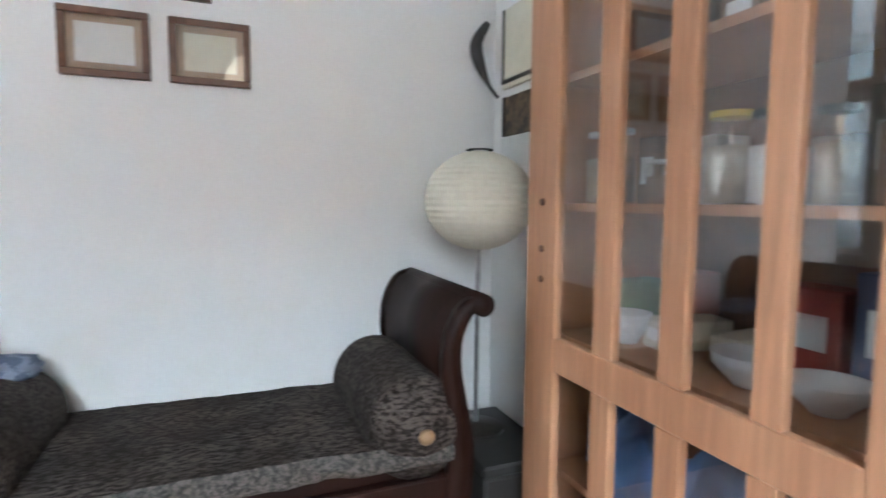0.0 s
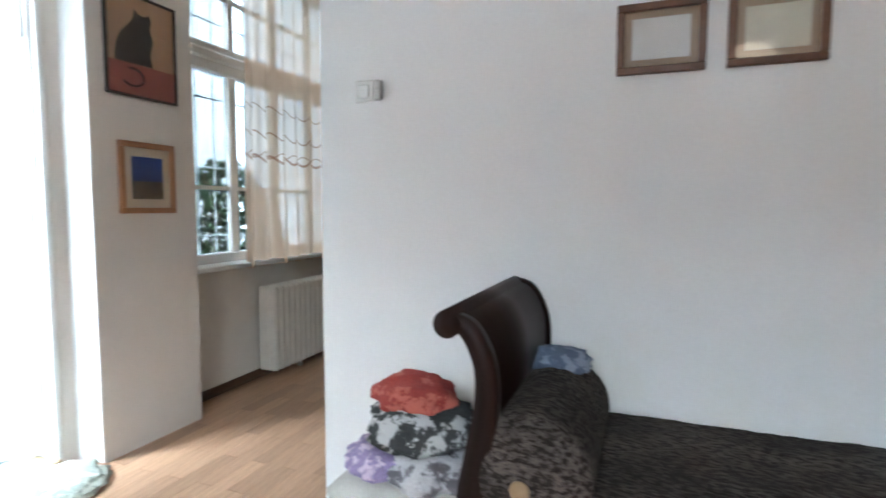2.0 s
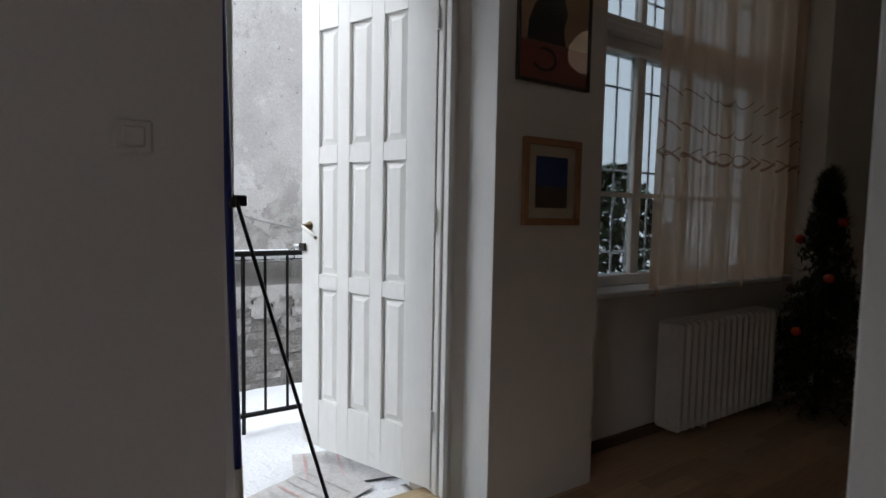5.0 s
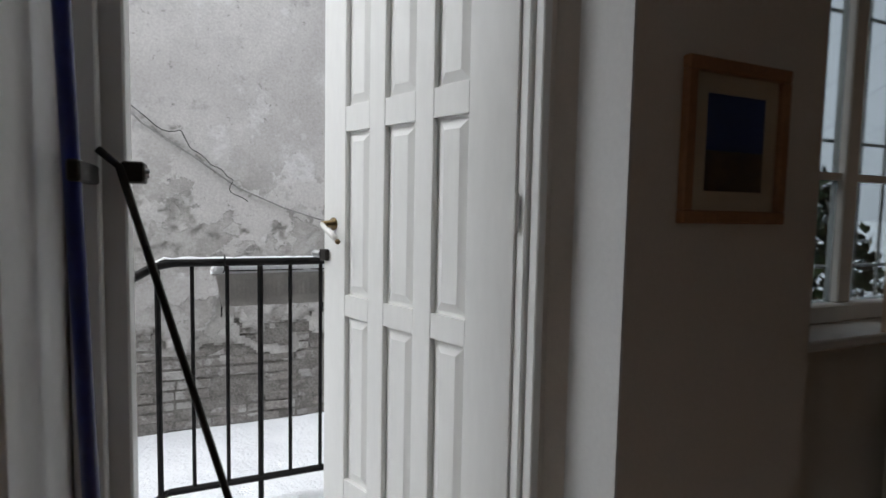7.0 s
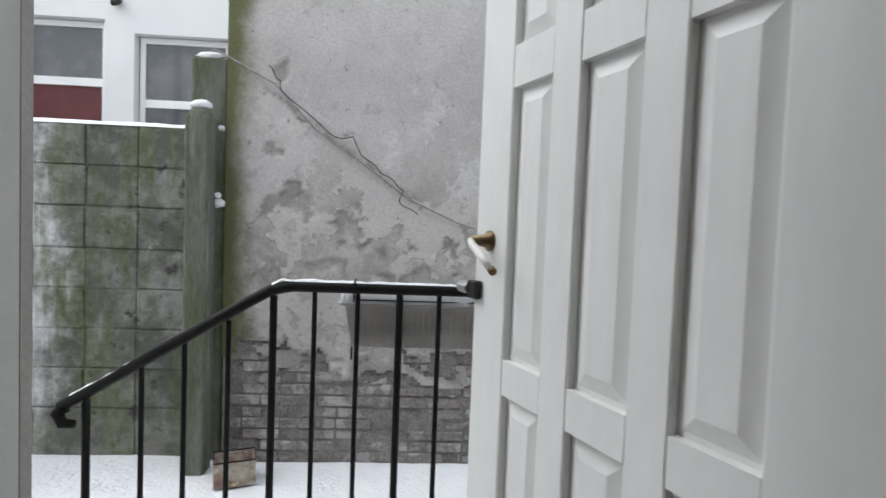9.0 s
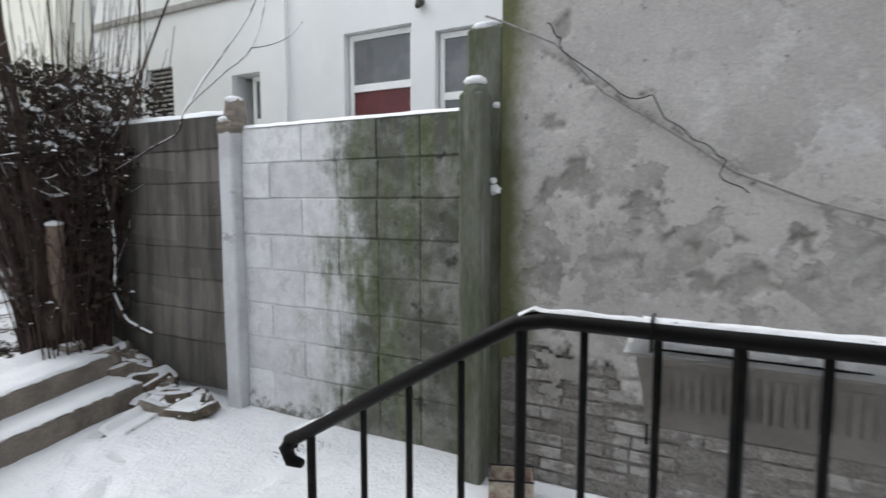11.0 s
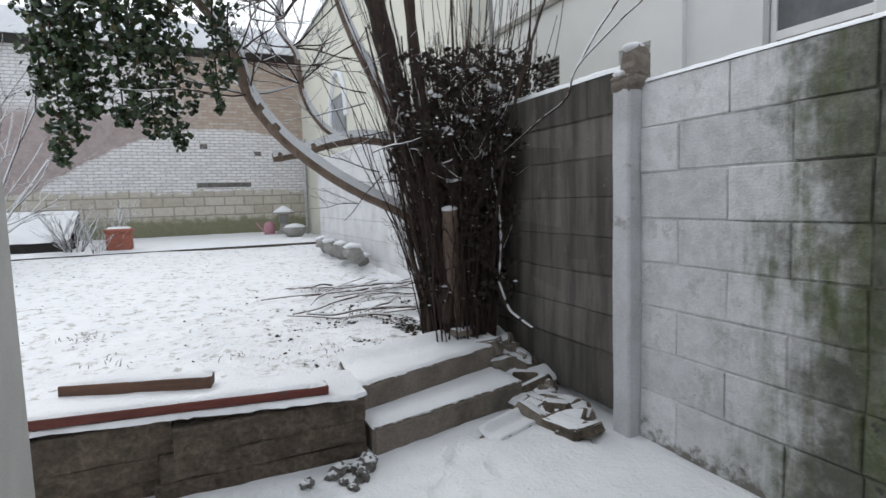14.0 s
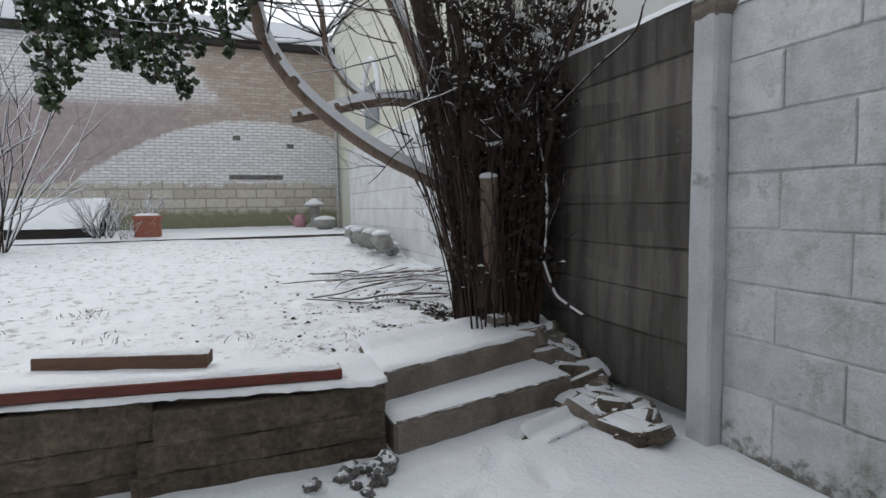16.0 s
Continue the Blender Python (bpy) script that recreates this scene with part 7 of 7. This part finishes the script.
crumpled("folded_clothes", "black and white printed clothes heaped on a stool", CLOTH["black_white_cloth"], (1.765, -0.47, 0.550), (0.155, 0.13, 0.066), 20, 3.0, group="pile of clothes")
crumpled("folded_clothes", "red clothes heaped on a stool", CLOTH["red_cloth"], (1.735, -0.45, 0.635), (0.115, 0.10, 0.052), -20, 4.0, group="pile of clothes")
crumpled("folded_clothes", "dark denim cloth tucked behind a bolster", CLOTH["denim_cloth"], (2.10, -0.20, 0.715), (0.09, 0.09, 0.036), 15, 5.0, group="pile of clothes")

# ---- floor lamp, wall photos ----
PAPER_SHADE = surface("rice_paper", (0.66, 0.64, 0.54), (0.60, 0.58, 0.49), 3, 0.9, 40, 0.08, 0.3, 0.003)
lamp = thing("floor_lamp", "round cream paper lantern on a stand over a black box", "lamp", pose(3.515, -0.31, -0.03))
bm, n = bmesh.new(), 44
pr = []
for i in range(n + 1):
    a = math.pi * (0.06 + 0.88 * i / n)
    pr.append(((0.190 + (0.0034 if i % 2 else 0)) * math.sin(a), 1.254 - 0.172 * math.cos(a)))
part("shade", lathe(bm, pr, 40), PAPER_SHADE, lamp)
part("ring", tube(bmesh.new(), [(0.045 * math.cos(a), 0.045 * math.sin(a), 1.428) for a in [0.3 * k for k in range(22)]], 0.003, 6), IRON, lamp)
part("stand", tube(bmesh.new(), [(0, 0, 0.45), (0, 0, 1.10)], 0.008, 8), STEEL, lamp)
part("base", lathe(bmesh.new(), [(0.10, 0.432), (0.10, 0.444), (0.02, 0.46)], 24), DARK_METAL, lamp)
bw = thing("wall_photo", "pale framed photograph with a dark lower edge", "photo", pose(3.72, -0.30, 1.655, 0, 0, -90), "photos beside the cabinet")
part("print", boxed(-0.20, 0.20, -0.012, 0, 0, 0.30, bevel=0.003), SEPIA, bw)
part("edge", boxed(-0.20, 0.20, -0.016, -0.012, 0.02, 0.035), FRAME_BLACK, bw)
part("edge", boxed(-0.20, -0.188, -0.016, -0.012, 0.036, 0.30), FRAME_BLACK, bw)
bw = thing("wall_photo", "dark black-and-white framed photograph", "photo", pose(3.72, -0.285, 1.474, 0, 0, -90), "photos beside the cabinet")
part("print", boxed(-0.17, 0.17, -0.012, 0, 0, 0.15, bevel=0.003), DARK_SCENE, bw)
part("edge", boxed(-0.175, -0.16, -0.016, -0.011, 0, 0.15), FRAME_BLACK, bw)
part("sheet", boxed(-0.20, 0.20, -0.006, 0, -0.12, -0.004), PAPER, bw)
tagged(part("wall_ornament", tube(bmesh.new(), bend([(3.665, -0.05, 1.92), (3.622, -0.04, 1.84), (3.632, -0.05, 1.76), (3.668, -0.06, 1.68), (3.70, -0.08, 1.63)], 5), [0.008 + 0.018 * math.sin(math.pi * min(1, k / 16 + 0.08)) for k in range(21)], 10), FRAME_BLACK, smooth=True), "black curved wall ornament hung in a corner", "ornament")

sb = thing("storage_box", "black storage box on the floor beside the bench", "box", pose(3.55, -0.36, 0.0))
BLACK_BOX = surface("black_box_plastic", (0.016, 0.015, 0.014), (0.024, 0.022, 0.02), 8, 0.6, 70, 0.2, 0.2, 0.001)
part("tub", boxed(-0.13, 0.13, -0.22, 0.22, 0.0, 0.36, bevel=0.012), BLACK_BOX, sb)
part("lid", boxed(-0.14, 0.14, -0.23, 0.23, 0.361, 0.40, bevel=0.008), BLACK_BOX, sb)
# ---- glazed pine cabinet ----
cab = thing("display_cabinet", "oiled pine display cabinet with glazed doors", "cabinet")
part("side", boxed(3.543, 4.0, -0.685, -0.664, 0.0, 2.5), PINE, cab)
part("side", boxed(3.543, 4.0, -2.63, -2.61, 0.0, 2.5), PINE, cab)
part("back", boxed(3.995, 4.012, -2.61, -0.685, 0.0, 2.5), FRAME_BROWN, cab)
part("top", boxed(3.543, 3.995, -2.61, -0.685, 2.48, 2.5), PINE, cab)
for z in (0.06, 0.42, 0.82, 1.195, 1.55, 1.92):
    part("shelf", boxed(3.585, 3.993, -2.608, -0.687, z, z + 0.022), PINE, cab)
for y in (-0.645, -1.645):
    d = part("door", boxed(3.512, 3.541, y - 0.151, y, 0.03, 2.47, bevel=0.004), PINE, cab, "glazed pine door")
    part("stile", boxed(3.512, 3.541, y - 0.995, y - 0.926, 0.03, 2.47, bevel=0.004), PINE, d)
    for z0, z1 in ((0.03, 0.14), (0.757, 0.851), (2.36, 2.47)):
        part("rail", boxed(3.513, 3.540, y - 0.926, y - 0.151, z0, z1, bevel=0.003), PINE, d)
    for a, b in ((0.315, 0.388), (0.530, 0.599), (0.746, 0.803)):
        for z0, z1 in ((0.14, 0.757), (0.851, 2.36)):
            part("bar", boxed(3.513, 3.539, y - b, y - a, z0, z1, bevel=0.003), PINE, d)
    part("glass", boxed(3.524, 3.527, y - 0.926, y - 0.151, 0.14, 2.36), GLAZE_DOOR, d).visible_shadow = False
for z in (1.22, 1.09, 1.005):
    part("knot", tube(bmesh.new(), [(3.5125, -0.728, z), (3.507, -0.728, z)], [0.011, 0.009], 10), FRAME_BROWN, cab)
TINTS = [surface("spine_" + n, c, tuple(v * 0.8 for v in c), 5, 0.6, 60, 0.15, 0.1, 0.001) for n, c in (("cream", (0.62, 0.58, 0.48)), ("white", (0.72, 0.73, 0.74)), ("navy", (0.06, 0.08, 0.16)), ("red", (0.30, 0.05, 0.04)), ("brown", (0.16, 0.09, 0.055)), ("teal", (0.04, 0.20, 0.20)), ("black", (0.02, 0.02, 0.02)), ("ochre", (0.48, 0.34, 0.10)), ("blue", (0.10, 0.20, 0.42)), ("green", (0.16, 0.26, 0.14)))]
rnd = random.Random(77)
CLEAR = thin_glass("jar_glass", 0.16)


def jar(x, y, z, w, h, fill, lid):
    b = thing("jar", "lidded glass storage jar kept in a glazed cabinet", "jar", pose(x, y, z), "jars in the cabinet")
    part("contents", lathe(bmesh.new(), [(0.002, 0.003), (w * 0.44, 0.004), (w * 0.44, h * 0.62), (0.002, h * 0.66)], 16), fill, b, smooth=True)
    part("body", lathe(bmesh.new(), [(0.002, 0), (w * 0.46, 0.001), (w * 0.49, 0.012), (w * 0.49, h * 0.78), (w * 0.38, h * 0.89), (w * 0.38, h * 0.93), (0.002, h * 0.93)], 18), CLEAR, b, smooth=True).visible_shadow = False
    part("lid", lathe(bmesh.new(), [(0.002, h * 0.931), (w * 0.41, h * 0.932), (w * 0.41, h), (0.002, h + 0.002)], 18), lid, b)


def carton(x, y, z, w, h, d, material, turn):
    b = thing("box", "small coloured box kept in a glazed cabinet", "box", pose(x, y, z, 0, 0, turn), "boxes in the cabinet")
    part("carton", boxed(-d, 0, -w, 0, 0, h, bevel=0.004), material, b)
    part("label", boxed(-d - 0.001, -d, -w * 0.8, -w * 0.2, h * 0.3, h * 0.7), PAPER, b)


def bowl_on_shelf(x, y, z, r, h, material):
    b = thing("bowl", "round bowl standing on a cabinet shelf", "bowl", pose(x, y, z), "bowls in the cabinet")
    part("bowl", lathe(bmesh.new(), [(r * 0.4, 0), (r * 0.45, 0.006), (r * 0.85, h * 0.55), (r, h), (r * 0.94, h), (r * 0.7, h * 0.4), (0.004, 0.014)], 20), material, b, smooth=True)


tint = dict(zip(("cream", "white", "navy", "red", "brown", "teal", "black", "ochre", "blue", "green"), TINTS))
YELLOW_LID = surface("yellow_plastic_lid", (0.62, 0.44, 0.05), (0.54, 0.37, 0.04), 6, 0.45)
for z, hgt, kind in ((0.082, 0.28, "bag"), (0.442, 0.28, "bag"), (0.842, 0.30, "mixed"), (1.217, 0.28, "jar"), (1.572, 0.28, "box"), (1.942, 0.28, "book")):
    y = -0.70
    while y > -1.95:
        if kind == "book":
            w, h, d = rnd.uniform(0.018, 0.045), rnd.uniform(0.19, 0.27), rnd.uniform(0.14, 0.2)
            b = thing("book", "upright book in a glazed cabinet", "book", pose(3.97, y, z), "books in the cabinet")
            part("cover", boxed(-d, 0, -w, 0, 0, h, bevel=0.002), rnd.choice(TINTS), b)
            part("pages", boxed(-d + 0.004, -0.002, -w + 0.003, -0.003, h - 0.003, h + 0.001), PAPER, b)
        elif kind == "bag":
            w = rnd.uniform(0.12, 0.22)
            crumpled("bundle", "soft coloured bundle stuffed on a cabinet shelf", rnd.choice((CLOTH["red_cloth"], tint["teal"], CLOTH["blue_cloth"], tint["teal"], CLOTH["grey_white_cloth"], tint["navy"], tint["blue"], tint["red"])), (3.72 + rnd.uniform(-0.04, 0.04), y - w / 2, z), (0.11, w * 0.46, hgt * rnd.uniform(0.30, 0.48)), rnd.uniform(0, 90), rnd.random() * 50, "bundle", "bundles in the cabinet")
        elif kind == "jar":
            w, h = rnd.uniform(0.065, 0.11), rnd.uniform(0.11, 0.25)
            fill = tint[rnd.choice(("white", "cream", "white", "brown", "black", "blue"))]
            jar(3.70 + rnd.uniform(-0.03, 0.05), y - w / 2, z, w, h, fill, rnd.choice((YELLOW_LID, tint["white"], tint["white"], tint["black"], STEEL)))
            carton(3.98, y, z, w * 0.9, rnd.uniform(0.12, 0.24), 0.12, tint[rnd.choice(("white", "cream", "brown", "black", "white"))], 0)
        elif kind == "mixed":
            w, pick = rnd.uniform(0.09, 0.16), rnd.random()
            if pick < 0.45:
                bowl_on_shelf(3.70, y - w / 2, z, w * 0.5, rnd.uniform(0.05, 0.09), tint[rnd.choice(("white", "teal", "cream", "white", "brown"))])
                carton(3.98, y, z, w * 0.9, rnd.uniform(0.12, 0.26), 0.10, tint[rnd.choice(("black", "brown", "navy", "red"))], 0)
            else:
                carton(3.92, y, z, w * 0.85, rnd.uniform(0.05, 0.20), rnd.uniform(0.14, 0.24), tint[rnd.choice(("cream", "white", "blue", "brown", "green", "red"))], rnd.uniform(-12, 12))
        else:
            w = rnd.uniform(0.07, 0.15)
            carton(3.95, y, z, w * 0.92, rnd.uniform(0.05, 0.22), rnd.uniform(0.14, 0.24), tint[rnd.choice(("cream", "white", "brown", "black", "brown", "ochre"))], rnd.uniform(-6, 6))
        y -= w + rnd.uniform(0.004, 0.02)

# ---- lit paper globes hanging from the ceiling ----
def glowing_paper():
    m, nt, b, co = start_material("lit_rice_paper", 0.9)
    b.inputs["Base Color"].default_value = (0.70, 0.64, 0.52, 1)
    b.inputs["Emission Color"].default_value, b.inputs["Emission Strength"].default_value = (1.0, 0.74, 0.50, 1), 0.20
    return m


LIT_PAPER = glowing_paper()
for x, y, z, r in ((2.86, -1.98, 2.02, 0.16), (1.23, 1.70, 2.38, 0.15)):
    pl = thing("pendant_lamp", "lit warm paper globe hanging from the ceiling", "lamp", pose(x, y, z), "paper globe lamps")
    part("shade", lathe(bmesh.new(), [((r + (0.003 if i % 2 else 0)) * math.sin(math.pi * (0.05 + 0.9 * i / 30)), -r * math.cos(math.pi * (0.05 + 0.9 * i / 30))) for i in range(31)], 32), LIT_PAPER, pl, "glowing ribbed paper shade")
    part("cord", tube(bmesh.new(), [(0, 0, r * 0.98), (0, 0, 3.06 - z)], 0.004, 6), SWITCH, pl)
    part("ceiling_rose", lathe(bmesh.new(), [(0.045, 3.099 - z), (0.045, 3.08 - z), (0.012, 3.05 - z)], 18), SWITCH, pl)

# ---- by the door: rags, sticks, newspaper ----
crumpled("floor_rag", "crumpled pale green rag on the threshold", CLOTH["sage_cloth"], (0.03, -0.36, 0.001), (0.20, 0.22, 0.032), 35, 6.0, "rag")
crumpled("floor_rag", "crumpled pink rag beside the threshold", CLOTH["pink_cloth"], (0.03, -0.70, 0.001), (0.13, 0.12, 0.03), 10, 7.0, "rag")
crumpled("floor_rag", "blue cloth lying beside the door jamb", CLOTH["blue_cloth"], (0.06, -0.92, 0.001), (0.09, 0.08, 0.06), 10, 8.0, "rag")
mop = thing("mop_handle", "thin dark metal mop handle leaning by the door", "mop")
part("pole", tube(bmesh.new(), [(-0.165, -1.03, 1.262), (-0.16, -1.0, 1.235), (-0.10, -0.67, 0.045)], 0.0065, 10), DARK_METAL, mop, smooth=True)
brm = thing("broom_stick", "blue broom stick leaning in the door reveal", "broom")
BLUE_PAINT = surface("blue_lacquer", (0.012, 0.025, 0.22), (0.010, 0.02, 0.17), 6, 0.35)
part("pole", tube(bmesh.new(), [(-0.05, -1.062, 1.9), (-0.05, -1.022, 0.42)], 0.012, 10), BLUE_PAINT, brm, smooth=True)
part("ferrule", tube(bmesh.new(), [(-0.05, -1.022, 0.42), (-0.05, -1.010, 0.003)], 0.013, 10), CERAMIC, brm, smooth=True)
hk = thing("latch_bracket", "dark iron latch bracket on the door frame", "bracket")
part("plate", boxed(-0.215, -0.16, -0.998, -0.965, 1.21, 1.245, bevel=0.003), DARK_METAL, hk)
part("arm", boxed(-0.16, -0.02, -1.045, -1.028, 1.205, 1.235, bevel=0.003), DARK_METAL, hk)
part("screw", tube(bmesh.new(), [(-0.187, -0.965, 1.228), (-0.187, -0.960, 1.228)], 0.008, 8), STEEL, hk)
NEWS = surface("wet_newsprint", (0.60, 0.585, 0.57), (0.50, 0.49, 0.48), 5, 0.9, 60, 0.2, 0.2, 0.002)
PINK_INK = surface("red_ink", (0.58, 0.36, 0.36), (0.60, 0.48, 0.47), 14, 0.85)
NEWS_GREY = surface("grey_ink", (0.50, 0.49, 0.485), (0.56, 0.55, 0.54), 14, 0.9)
for i, (x, y, r) in enumerate(((-0.62, -0.62, 20), (-0.80, -0.35, -15))):
    nsp = thing("newspaper", "wet newspaper sheet trodden into the snow", "newspaper", pose(x, y, -0.048, 0, 0, r), "newspapers at the door")
    bm = bmesh.new()
    sheet(bm, 16, 20, lambda u, v: (-0.18 + 0.36 * u, -0.25 + 0.5 * v, 0.008 * fbm(u * 3 + i, v * 4, i) + 0.004))
    part("sheet", bm, NEWS, nsp, smooth=True)
    for k in range(7):
        part("headline", boxed(-0.15, 0.13 - 0.03 * (k % 3), -0.2 + 0.055 * k, -0.189 + 0.055 * k, 0.0125, 0.0132), PINK_INK if k in (0, 3) else NEWS_GREY, nsp)
